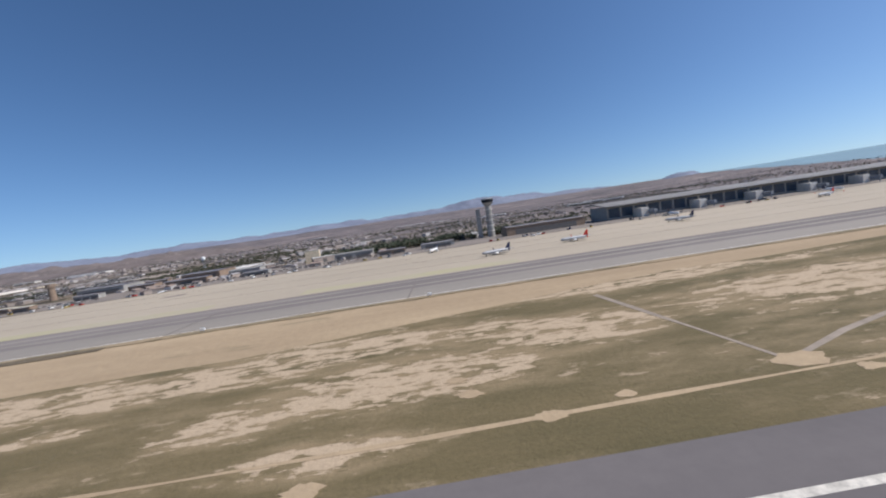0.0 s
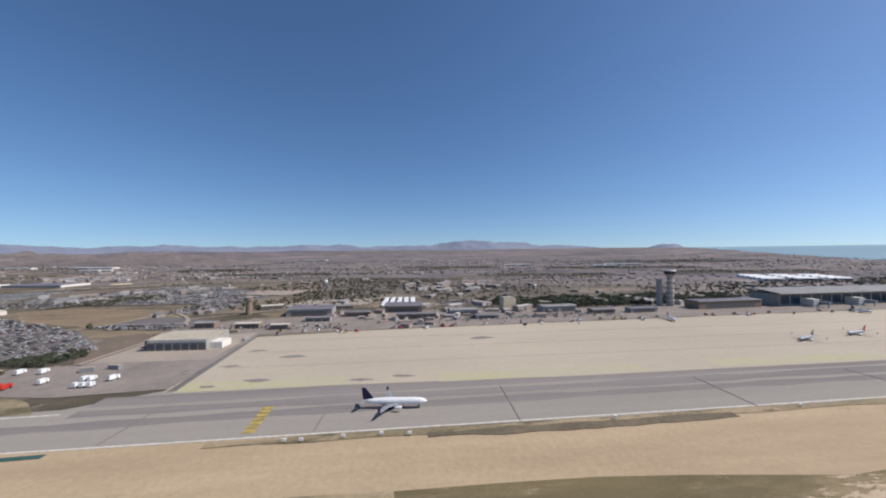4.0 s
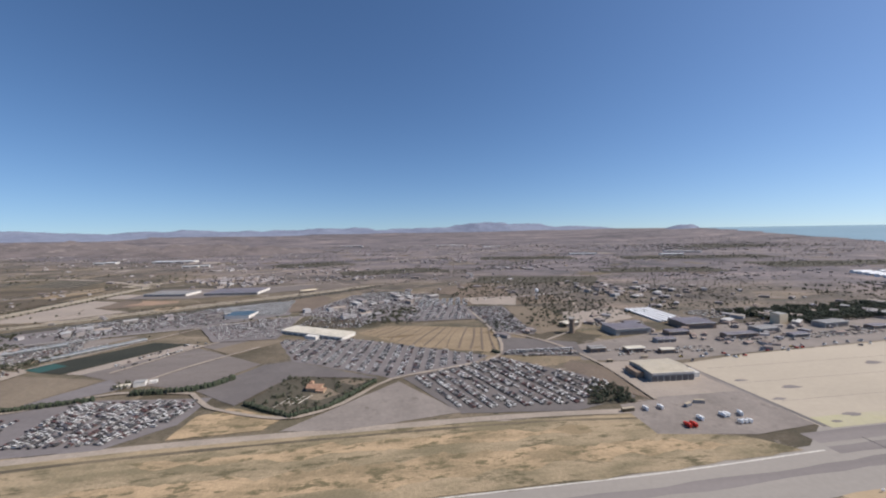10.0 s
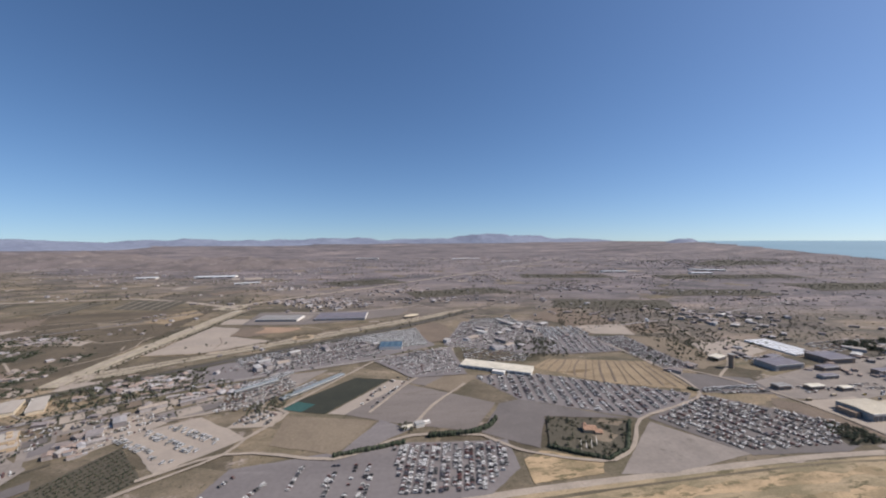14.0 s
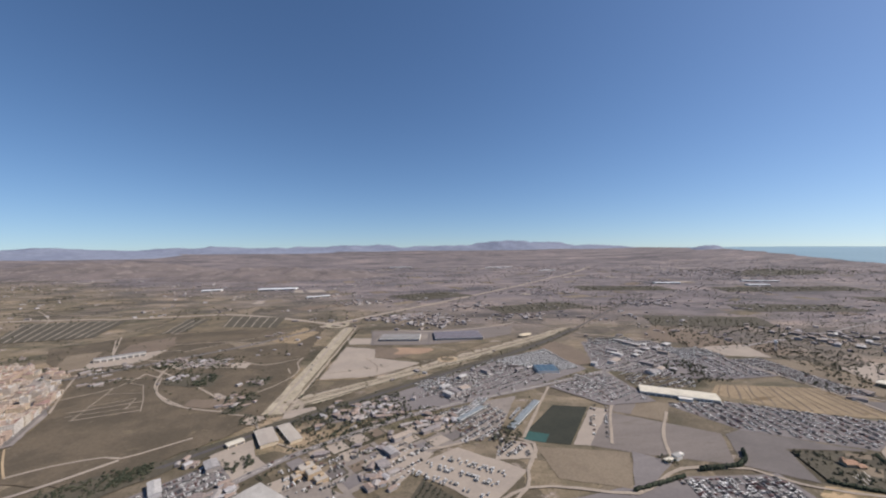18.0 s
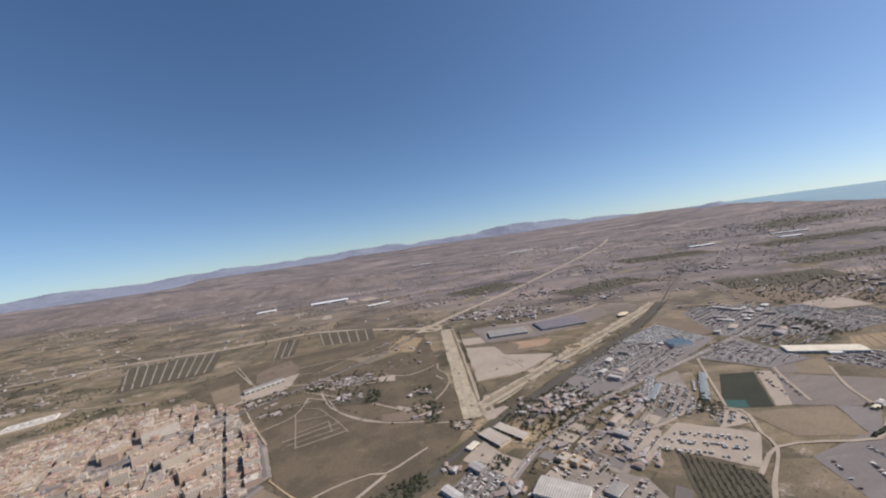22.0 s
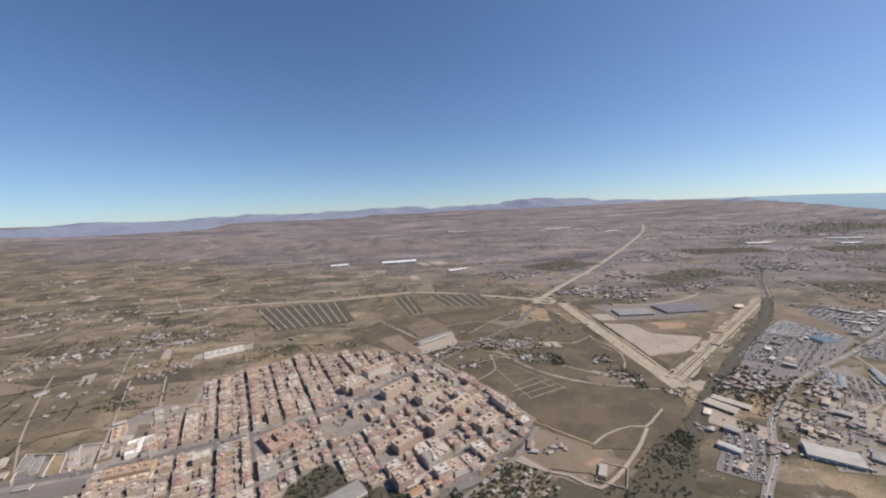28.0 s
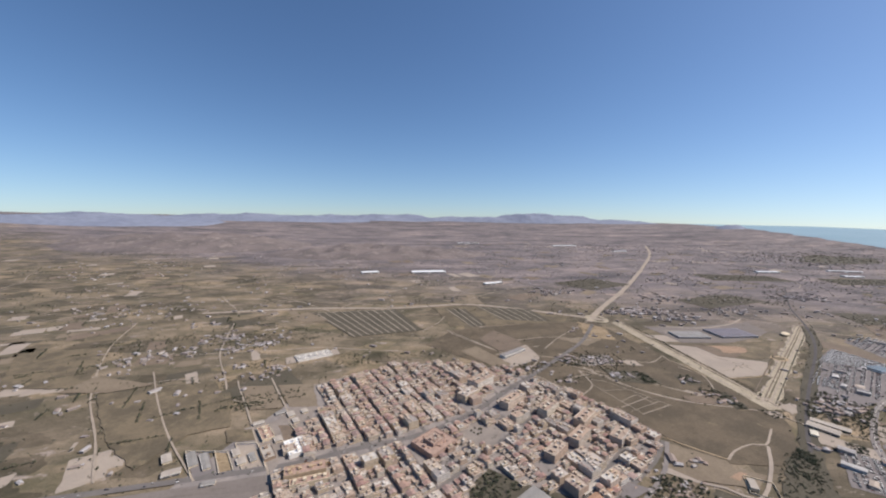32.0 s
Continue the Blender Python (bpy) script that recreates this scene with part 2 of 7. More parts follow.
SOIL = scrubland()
SAND = earth("bare_sand", (0.455, 0.33, 0.192), (0.365, 0.26, 0.15), 0.04, 0.7, c=(0.20, 0.165, 0.09), cscale=0.06, clo=0.60, chi=0.72, stretch=(0, 0.25, 1.2), grain=0.1)
def airfield_grass(name, bare):
    """Thin olive grass worn through to pale earth in ragged fragments."""
    m, n, l, b = base(name, 0.95)
    geo = n.new("ShaderNodeNewGeometry").outputs["Position"]
    mp = n.new("ShaderNodeMapping")
    mp.inputs["Rotation"].default_value = (0, 0, radians(10))
    mp.inputs["Scale"].default_value = (0.42, 1.3, 1)
    l.new(geo, mp.inputs[0])
    vec = mp.outputs[0]
    col = ramp(n, l, noise_node(n, l, 0.05, 6, 0.65, vec), ((0.35, (0.11, 0.092, 0.046)), (0.65, (0.168, 0.13, 0.068))))
    # places worn by wheels and works, each an uneven oval
    near_ = 0.0
    for cx, cy, rx, ry in bare:
        q = n.new("ShaderNodeVectorMath")
        q.operation = "MULTIPLY_ADD"
        l.new(geo, q.inputs[0])
        q.inputs[1].default_value, q.inputs[2].default_value = (1 / rx, 1 / ry, 0), (-cx / rx, -cy / ry, 0)
        ln = n.new("ShaderNodeVectorMath")
        ln.operation = "LENGTH"
        l.new(q.outputs[0], ln.inputs[0])
        near_ = maths(n, l, "MAXIMUM", near_, maths(n, l, "SUBTRACT", 1.35, ln.outputs["Value"]))
    zone = maths(n, l, "ADD", maths(n, l, "MULTIPLY", near_, 0.42), noise_node(n, l, 0.06, 6, 0.7, vec))
    thin = ramp(n, l, zone, ((0.47, (0, 0, 0)), (0.68, (1, 1, 1))))
    dry = ramp(n, l, noise_node(n, l, 0.22, 7, 0.7, vec), ((0.37, (0, 0, 0)), (0.55, (1, 1, 1))))
    col = mixc(n, l, maths(n, l, "MULTIPLY", thin, maths(n, l, "MULTIPLY", dry, 0.85)), col, (0.285, 0.215, 0.128))
    wide = ramp(n, l, zone, ((0.64, (0, 0, 0)), (0.82, (1, 1, 1))))
    cover = maths(n, l, "ADD", noise_node(n, l, 0.42, 9, 0.68, vec), maths(n, l, "MULTIPLY", wide, 0.13))
    frag = ramp(n, l, cover, ((0.585, (0, 0, 0)), (0.615, (1, 1, 1))))
    worn = maths(n, l, "MULTIPLY", thin, frag)
    col = mixc(n, l, worn, col, (0.46, 0.355, 0.245))
    tuft = ramp(n, l, noise_node(n, l, 1.6, 4, 0.6, vec), ((0.63, (0, 0, 0)), (0.67, (1, 1, 1))))
    col = mixc(n, l, maths(n, l, "MULTIPLY", tuft, maths(n, l, "MULTIPLY", thin, 0.7)), col, (0.12, 0.098, 0.052))
    g = noise_node(n, l, 2.2, 5, 0.7)
    col = mixc(n, l, 1.0, col, ramp(n, l, g, ((0.25, (0.86, 0.86, 0.86)), (0.75, (1.14, 1.14, 1.14)))), "MULTIPLY")
    l.new(col, b.inputs["Base Color"])
    bumped(n, l, b, g, 0.1)
    return m


GRASS = airfield_grass("airfield_grass", ((206, 63, 15, 7), (227, 71, 17, 7), (201, 50.5, 9, 2.6), (189, 58, 7, 3), (181, 73, 17, 6), (152, 72, 28, 7), (200, 76, 30, 6), (166, 62, 8, 2), (285, 73, 45, 10), (250, 91, 40, 5), (400, 76, 60, 14), (100, 66, 22, 7), (560, 70, 80, 14)))
MOTTLED = earth("mottled_sand", (0.45, 0.31, 0.17), (0.27, 0.195, 0.105), 0.075, 0.9, lo=0.42, hi=0.57, bump=0.2, c=(0.16, 0.125, 0.063), cscale=0.2, clo=0.52, chi=0.59, stretch=(0, 0.5, 1.2))
VERGE = earth("mixed_verge", (0.36, 0.265, 0.152), (0.215, 0.168, 0.092), 0.07, 0.9, lo=0.42, hi=0.58, bump=0.25, stretch=(0, 0.4, 1.2), c=(0.135, 0.108, 0.056), cscale=0.16, clo=0.54, chi=0.61)
CONCRETE = earth("apron_concrete", (0.46, 0.375, 0.262), (0.41, 0.335, 0.234), 0.012, 0.4, bump=0.01, rough=0.85, c=(0.28, 0.235, 0.19), cscale=0.02, clo=0.66, chi=0.74, stretch=(0, 0.6, 1.5), grain=0.07)
TAXI = earth("taxiway_asphalt", (0.325, 0.278, 0.218), (0.265, 0.228, 0.18), 0.02, 0.6, bump=0.01, rough=0.85, stretch=(0, 0.12, 1.2), grain=0.07)
RUNWAY = earth("runway_asphalt", (0.165, 0.142, 0.126), (0.125, 0.108, 0.098), 0.03, 0.6, bump=0.01, rough=0.85, stretch=(0, 0.2, 1.2), grain=0.07)
RUBBER = earth("rubber_marks", (0.185, 0.156, 0.132), (0.245, 0.206, 0.172), 0.05, 0.5, bump=0.01, stretch=(0, 0.08, 1.2), grain=0.07)
GREYLOT = earth("grey_lot", (0.206, 0.176, 0.153), (0.168, 0.143, 0.126), 0.03, 0.4, bump=0.03, c=(0.25, 0.21, 0.18), cscale=0.08, clo=0.58, chi=0.72, stretch=(25, 0.2, 1.4), grain=0.14)
DULLFIELD = earth("dull_bare_field", (0.205, 0.168, 0.136), (0.17, 0.14, 0.114), 0.03, 0.6, bump=0.1, c=(0.15, 0.124, 0.096), cscale=0.09, clo=0.56, chi=0.68, stretch=(40, 0.3, 1.6), grain=0.14)
DUSTLOT = earth("dusty_lot", (0.27, 0.222, 0.175), (0.215, 0.177, 0.14), 0.05, 0.5, bump=0.05, c=(0.17, 0.14, 0.108), cscale=0.12, clo=0.58, chi=0.68, grain=0.14)
DARKLOT = earth("dark_lot", (0.165, 0.139, 0.118), (0.135, 0.114, 0.097), 0.04, 0.5, bump=0.03, grain=0.1)
PALELOT = earth("pale_lot", (0.36, 0.29, 0.215), (0.31, 0.25, 0.19), 0.04, 0.5, bump=0.05, c=(0.25, 0.2, 0.15), cscale=0.1, clo=0.62, chi=0.72, grain=0.1)
TRACK = earth("dirt_track", (0.37, 0.295, 0.215), (0.30, 0.24, 0.175), 0.06, 0.8, bump=0.08)
ROAD = earth("street_asphalt", (0.17, 0.147, 0.124), (0.14, 0.121, 0.103), 0.05, 0.7, bump=0.02, grain=0.1)
OLD_ROAD = earth("worn_asphalt", (0.25, 0.212, 0.178), (0.205, 0.175, 0.148), 0.05, 0.7, bump=0.02, grain=0.1)
WORKS = earth("earthworks", (0.42, 0.345, 0.232), (0.325, 0.265, 0.175), 0.06, 0.5, bump=0.5, c=(0.235, 0.185, 0.13), cscale=0.14, clo=0.54, chi=0.64)
GOLD = earth("stubble_field", (0.31, 0.225, 0.13), (0.25, 0.18, 0.105), 0.05, 0.7, bump=0.2, c=(0.17, 0.115, 0.06), cscale=0.06, clo=0.56, chi=0.64, stretch=(20, 0.5, 1.3))
OLIVE = earth("olive_field", (0.172, 0.131, 0.079), (0.112, 0.088, 0.055), 0.028, 0.5, lo=0.42, hi=0.58, bump=0.3, c=(0.225, 0.172, 0.1), cscale=0.06, clo=0.56, chi=0.68)
FALLOW = earth("brown_fallow", (0.136, 0.102, 0.064), (0.096, 0.074, 0.047), 0.028, 0.5, lo=0.42, hi=0.58, bump=0.3, c=(0.175, 0.132, 0.08), cscale=0.06, clo=0.58, chi=0.7)
BROWN = earth("ploughed_field", (0.19, 0.14, 0.095), (0.155, 0.115, 0.08), 0.03, 0.6, bump=0.3)
DARKFIELD = earth("dark_fallow", (0.098, 0.082, 0.054), (0.08, 0.067, 0.045), 0.03, 0.6, bump=0.25, c=(0.14, 0.112, 0.074), cscale=0.06, clo=0.58, chi=0.7)
DRYGRASS = earth("dry_field", (0.225, 0.172, 0.112), (0.185, 0.14, 0.092), 0.03, 0.6, bump=0.25)
ORANGE_EARTH = earth("orange_earth", (0.36, 0.235, 0.145), (0.29, 0.19, 0.12), 0.05, 0.6, bump=0.3)
TOWN_GROUND = earth("town_paving", (0.29, 0.242, 0.198), (0.215, 0.183, 0.155), 0.05, 0.6, bump=0.04, c=(0.17, 0.148, 0.13), cscale=0.04, clo=0.55, chi=0.63, grain=0.1)
PITCH = earth("dark_green_pitch", (0.034, 0.035, 0.024), (0.044, 0.043, 0.029), 0.06, 0.7, bump=0.05)
TEAL = earth("teal_pitch", (0.032, 0.08, 0.066), (0.04, 0.092, 0.075), 0.06, 0.7, bump=0.02)
HILL = earth("eroded_hill", (0.2, 0.158, 0.135), (0.13, 0.107, 0.092), 0.01, 0.2, c=(0.25, 0.2, 0.165), cscale=0.02, bump=2.0)
# haze in front of the mountains is put into this bluish grey
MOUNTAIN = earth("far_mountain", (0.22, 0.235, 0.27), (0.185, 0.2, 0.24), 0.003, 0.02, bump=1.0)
WHITE_PAINT = paint("white_marking", (0.62, 0.58, 0.51), 0.7, grain=0.9, depth=0.5)
YELLOW_PAINT = paint("yellow_marking", (0.42, 0.31, 0.09), 0.7, grain=0.5, depth=0.5)
YELLOW_WASH = earth("worn_yellow_concrete", (0.43, 0.377, 0.21), (0.43, 0.365, 0.245), 0.03, 0.5, bump=0.01, grain=0.07)
RED_PAINT = paint("red_marking", (0.42, 0.18, 0.15), 0.7, grain=0.8, depth=0.5)
WHITE_METAL = paint("white_metal", (0.78, 0.78, 0.77), 0.4, 0.0, 0.6, 0.12)
GREY_METAL = paint("grey_metal", (0.32, 0.33, 0.35), 0.5, 0.3, 0.8, 0.2)
DARK = paint("dark_rubber", (0.02, 0.02, 0.022), 0.8)
NAVY = paint("navy_paint", (0.025, 0.03, 0.07), 0.4)
RED = paint("red_paint", (0.50, 0.045, 0.03), 0.45)
ORANGE_WALL = paint("orange_plaster", (0.45, 0.335, 0.22), 0.8)
CREAM = paint("cream_plaster", (0.62, 0.52, 0.38), 0.8)
WHITE_WALL = paint("white_plaster", (0.72, 0.68, 0.62), 0.8)
TILE = paint("terracotta_tile", (0.37, 0.225, 0.15), 0.85, grain=1.2, depth=0.4)
BEIGE = paint("beige_canvas", (0.42, 0.35, 0.26), 0.8)
CANVAS = paint("dark_canvas", (0.10, 0.085, 0.06), 0.85)
CONC_WALL = paint("grey_concrete", (0.34, 0.33, 0.31), 0.85, grain=0.5)
PINK_CONC = paint("brown_concrete", (0.27, 0.2, 0.15), 0.85, grain=0.5)
CAR_GLASS = paint("car_glass", (0.06, 0.057, 0.056), 0.5, 0.0, 0.4, 0.2)
GLASS = paint("dark_glass", (0.03, 0.036, 0.045), 0.15, 0.0, 0.4, 0.2)
BLUE_GLASS = paint("blue_glass", (0.05, 0.075, 0.11), 0.15, 0.0, 0.3, 0.3)
CREAM_ROOF = ribbed("cream_sheet_roof", (0.72, 0.66, 0.54), (0.58, 0.53, 0.43), 0.8, 63)
TAN_SHEET = ribbed("tan_sheet_roof", (0.56, 0.49, 0.375), (0.46, 0.405, 0.31), 0.8, 63)
BLUE_ROOF = ribbed("blue_sheet_roof", (0.055, 0.105, 0.16), (0.10, 0.16, 0.21), 6.0, -5)
STEEL_ROOF = ribbed("grey_sheet_roof", (0.31, 0.293, 0.272), (0.25, 0.236, 0.22), 0.8, 0)
SLATE_ROOF = ribbed("violet_grey_roof", (0.165, 0.148, 0.163), (0.2, 0.18, 0.195), 2.0, 70)
AQUA_ROOF = ribbed("blue_grey_canopy_roof", (0.19, 0.22, 0.235), (0.26, 0.285, 0.295), 1.0, 50)
WHITE_ROOF = ribbed("pale_ribbed_roof", (0.50, 0.47, 0.43), (0.34, 0.32, 0.30), 1.5, -41)
PLASTER = [(0.558, 0.446, 0.313), (0.609, 0.515, 0.386), (0.538, 0.396, 0.276), (0.639, 0.564, 0.460), (0.579, 0.446, 0.294), (0.497, 0.406, 0.313), (0.579, 0.446, 0.331), (0.477, 0.337, 0.239)]
ROOFS = [(0.426, 0.317, 0.230), (0.467, 0.376, 0.285), (0.386, 0.277, 0.202), (0.497, 0.416, 0.331), (0.436, 0.337, 0.248), (0.335, 0.287, 0.239), (0.457, 0.327, 0.230), (0.558, 0.495, 0.405), (0.304, 0.257, 0.212)]
TOWN_WALL = facade("town_wall", PLASTER)
TOWN_ROOF = picked("town_roof", ROOFS, 0.9, depth=0.45)
STUFF_WALL = facade("row_wall", PLASTER, True)
STUFF_ROOF = picked("row_roof", ROOFS, 0.9, True, depth=0.45)
FAR_WALL = picked("farm_wall", [(0.42, 0.35, 0.28), (0.33, 0.27, 0.21), (0.27, 0.22, 0.18), (0.5, 0.45, 0.39), (0.3, 0.25, 0.2)], 0.9, True)
FAR_ROOF = picked("farm_roof", [(0.3, 0.23, 0.18), (0.34, 0.29, 0.25), (0.25, 0.21, 0.18), (0.42, 0.38, 0.34), (0.28, 0.23, 0.2)], 0.9, True)
HOUSE_WALL = picked("small_house_wall", [(0.42, 0.36, 0.3), (0.33, 0.28, 0.23), (0.27, 0.23, 0.2), (0.5, 0.46, 0.41), (0.38, 0.31, 0.25)], 0.9)
HOUSE_ROOF = picked("small_house_roof", [(0.33, 0.24, 0.18), (0.36, 0.31, 0.26), (0.28, 0.22, 0.18), (0.42, 0.38, 0.34), (0.34, 0.25, 0.19)], 0.9)
SHED_ROOF = picked("works_shed_roof", [(0.45, 0.43, 0.41), (0.33, 0.31, 0.3), (0.5, 0.48, 0.45), (0.28, 0.25, 0.24), (0.4, 0.33, 0.27)], 0.7, toned=False)
CARCOL = [(0.76, 0.74, 0.7), (0.36, 0.345, 0.33), (0.055, 0.052, 0.05), (0.8, 0.79, 0.76), (0.14, 0.135, 0.135), (0.47, 0.455, 0.43), (0.09, 0.09, 0.11), (0.16, 0.07, 0.06), (0.74, 0.72, 0.68), (0.12, 0.115, 0.112)]
CAR_PAINT = picked("car_paint", CARCOL, 0.45, False, depth=0.08, toned=False)
CAR_STUFF = picked("car_paint_rows", CARCOL, 0.5, True, depth=0.08, toned=False)
WHITE_VANS = picked("white_van_paint", [(0.62, 0.62, 0.61), (0.5, 0.5, 0.5), (0.56, 0.56, 0.56), (0.3, 0.3, 0.29)], 0.6, True, depth=0.08, toned=False)
LEAF = picked("dusty_leaves", [(0.085, 0.088, 0.05), (0.07, 0.077, 0.042), (0.105, 0.1, 0.06), (0.092, 0.084, 0.056)], 0.9, True, grain=1.5, depth=0.45)
PINE = picked("dark_pine_leaves", [(0.05, 0.06, 0.033), (0.06, 0.068, 0.038), (0.068, 0.07, 0.043)], 0.9, True, grain=1.5, depth=0.45)
BALLAST = earth("dark_ballast", (0.095, 0.082, 0.074), (0.075, 0.066, 0.06), 0.1, 0.8, bump=0.1)
BRICK = paint("red_brick_terrace", (0.37, 0.26, 0.21), 0.9, grain=0.5, depth=0.35)
DOOR_GREY = paint("grey_shutter", (0.14, 0.133, 0.13), 0.7)
BARK = paint("bark", (0.12, 0.085, 0.06), 0.95)


def sea_material():
    m, n, l, b = base("sea_water", 0.5)
    # pale water colour, with the haze above the sea put in
    col = ramp(n, l, noise_node(n, l, 0.002, 5), ((0.3, (0.20, 0.31, 0.36)), (0.7, (0.24, 0.35, 0.40))))
    l.new(col, b.inputs["Base Color"])
    bumped(n, l, b, noise_node(n, l, 0.1, 5), 1.0)
    return m


SEA = sea_material()

TAN_ROOF = earth("tan_flat_roof", (0.42, 0.36, 0.28), (0.36, 0.30, 0.235), 0.1, 0.8, bump=0.02, grain=0.1)

# ---- builders ----
def link(name, me, mats, parent=None, label=""):
    for m in mats if isinstance(mats, (list, tuple)) else (mats,):
        me.materials.append(m)
    ob = new(name, me)
    if parent:
        ob.parent = parent
    if label:
        ob["label"] = label
    return ob


def part(name, bm, material, parent, label=""):
    """One mesh object under a thing or a part."""
    me = bpy.data.meshes.new(name)
    bmesh.ops.recalc_face_normals(bm, faces=bm.faces)
    bm.to_mesh(me)
    bm.free()
    return link(name, me, material, parent, label)


def thing(name, m, label, category, group="", kind=""):
    ob = new(name)
    ob.matrix_basis = m
    return tagged(ob, label, category, group, kind)


def at(x, y, z=0.0, deg=0.0):
    return pose(x, y, z, 0, 0, deg)


def box(sx, sy, sz, x=0, y=0, z=0, top=1.0, topy=None, bm=None, turn=0.0, bevel=0.0):
    """A box standing on z, its top face scaled by top (and topy)."""
    bm = bm or bmesh.new()
    topy = top if topy is None else topy
    c, s = math.cos(radians(turn)), math.sin(radians(turn))
    vs = []
    for zz, kx, ky in ((0, 1, 1), (sz, top, topy)):
        for ax, ay in ((-1, -1), (1, -1), (1, 1), (-1, 1)):
            px, py = ax * sx / 2 * kx, ay * sy / 2 * ky
            vs.append(bm.verts.new((x + px * c - py * s, y + px * s + py * c, z + zz)))
    fs = [(0, 1, 5, 4), (1, 2, 6, 5), (2, 3, 7, 6), (3, 0, 4, 7), (4, 5, 6, 7), (3, 2, 1, 0)]
    made = [bm.faces.new([vs[i] for i in f]) for f in fs]
    if bevel:
        bmesh.ops.bevel(bm, geom=list({e for f in made for e in f.edges}), offset=bevel, segments=1, affect="EDGES")
    return bm


def tube(r0, r1, h, x=0, y=0, z=0, seg=12, bm=None, m=None):
    bm = bm or bmesh.new()
    mat = Matrix.Translation((x, y, z + h / 2)) if m is None else m
    bmesh.ops.create_cone(bm, cap_ends=True, segments=seg, radius1=r0, radius2=r1, depth=h, matrix=mat)
    return bm


def lathe(profile, seg=16, bm=None, m=Matrix()):
    """A body of turning about local x: profile of (x, radius)."""
    bm = bm or bmesh.new()
    rings = []
    for x, r in profile:
        rings.append([bm.verts.new(m @ Vector((x, r * math.cos(2 * math.pi * i / seg), r * math.sin(2 * math.pi * i / seg)))) for i in range(seg)])
    for a, b in zip(rings, rings[1:]):
        for i in range(seg):
            bm.faces.new((a[i], a[(i + 1) % seg], b[(i + 1) % seg], b[i]))
    bm.faces.new(rings[0])
    bm.faces.new(rings[-1])
    return bm


def slab(pts, z0, z1, bm=None):
    """A prism over a plan polygon."""
    bm = bm or bmesh.new()
    lo = [bm.verts.new((x, y, z0)) for x, y in pts]
    hi = [bm.verts.new((x, y, z1)) for x, y in pts]
    bm.faces.new(hi)
    k = len(pts)
    for i in range(k):
        bm.faces.new((lo[i], lo[(i + 1) % k], hi[(i + 1) % k], hi[i]))
    return bm


def outline(pts, ragged, step=3.0, seed=1):
    """The polygon's edge, cut into short pieces and made uneven at two scales."""
    around = sum(math.hypot(x1 - x0, y1 - y0) for (x0, y0), (x1, y1) in zip(pts, pts[1:] + pts[:1]))
    step, out = max(step, around / 220), []
    for (x0, y0), (x1, y1) in zip(pts, pts[1:] + pts[:1]):
        k = max(1, int(math.hypot(x1 - x0, y1 - y0) / step))
        nx, ny = y1 - y0, x0 - x1
        ln = math.hypot(nx, ny) or 1
        for i in range(k):
            x, y = x0 + (x1 - x0) * i / k, y0 + (y1 - y0) * i / k
            o = ragged * (1.5 * noise.noise((x * 0.09, y * 0.09, seed)) + 0.7 * noise.noise((x * 0.4, y * 0.4, seed))) if i else 0.0
            out.append((x + nx / ln * o, y + ny / ln * o))
    return out


LEVEL = [0.02]


def patch(name, pts, mat, label="", category="", ragged=0.6, z=None):
    """A piece of ground of its own surface, a hand above what it lies on."""
    if z is None:
        LEVEL[0] += 0.002
        z = LEVEL[0]
    pts = outline(pts, ragged, seed=len(bpy.data.objects)) if ragged else pts
    bm = slab(pts, z - 0.05, z)
    bm.normal_update()
    bmesh.ops.triangulate(bm, faces=[f for f in bm.faces if len(f.verts) > 4])
    ob = face_up(part(name, bm, mat, None))
    return tagged(ob, label, category, "", "structure")


def smooth_line(pts, step=10.0):
    out = []
    for i in range(len(pts) - 1):
        p0, p1, p2, p3 = (Vector(pts[max(0, min(len(pts) - 1, i + k))]) for k in (-1, 0, 1, 2))
        k = max(2, int((p2 - p1).length / step))
        for j in range(k):
            t = j / k
            a, b, c = (p1 - p0).length, (p2 - p1).length, (p3 - p2).length
            m1, m2 = (p2 - p0) * (b / (a + b)), (p3 - p1) * (b / (b + c))
            out.append(p1 * (2 * t ** 3 - 3 * t * t + 1) + m1 * (t ** 3 - 2 * t * t + t) + p2 * (3 * t * t - 2 * t ** 3) + m2 * (t ** 3 - t * t))
    return out + [Vector(pts[-1])]


def ribbon(name, pts, width, mat, label="", category="", z=None, wobble=0.0, kind="structure", curve=True):
    """A road or line of one width along a plan line."""
    if z is None:
        LEVEL[0] += 0.002
        z = LEVEL[0]
    line = smooth_line(pts) if curve else [Vector(p) for p in pts]
    r, bm, prev = random.Random(len(pts)), bmesh.new(), None
    for i, p in enumerate(line):
        d = (line[min(i + 1, len(line) - 1)] - line[max(i - 1, 0)]).normalized()
        w = width / 2 * (1 + r.uniform(-wobble, wobble))
        row = [bm.verts.new((p.x + d.y * k, p.y - d.x * k, h)) for k, h in ((-w, z - 0.05), (-w, z), (w, z), (w, z - 0.05))]
        if prev:
            for a in range(3):
                bm.faces.new((prev[a], prev[a + 1], row[a + 1], row[a]))
        prev = row
    return tagged(face_up(part(name, bm, mat, None)), label, category, "", kind)


def face_up(ob):
    """Turns a ground sheet's upper side to the sky."""
    bm = bmesh.new()
    bm.from_mesh(ob.data)
    bm.normal_update()
    for f in bm.faces:
        if f.normal.z < -0.2:
            f.normal_flip()
    bm.to_mesh(ob.data)
    bm.free()
    return ob


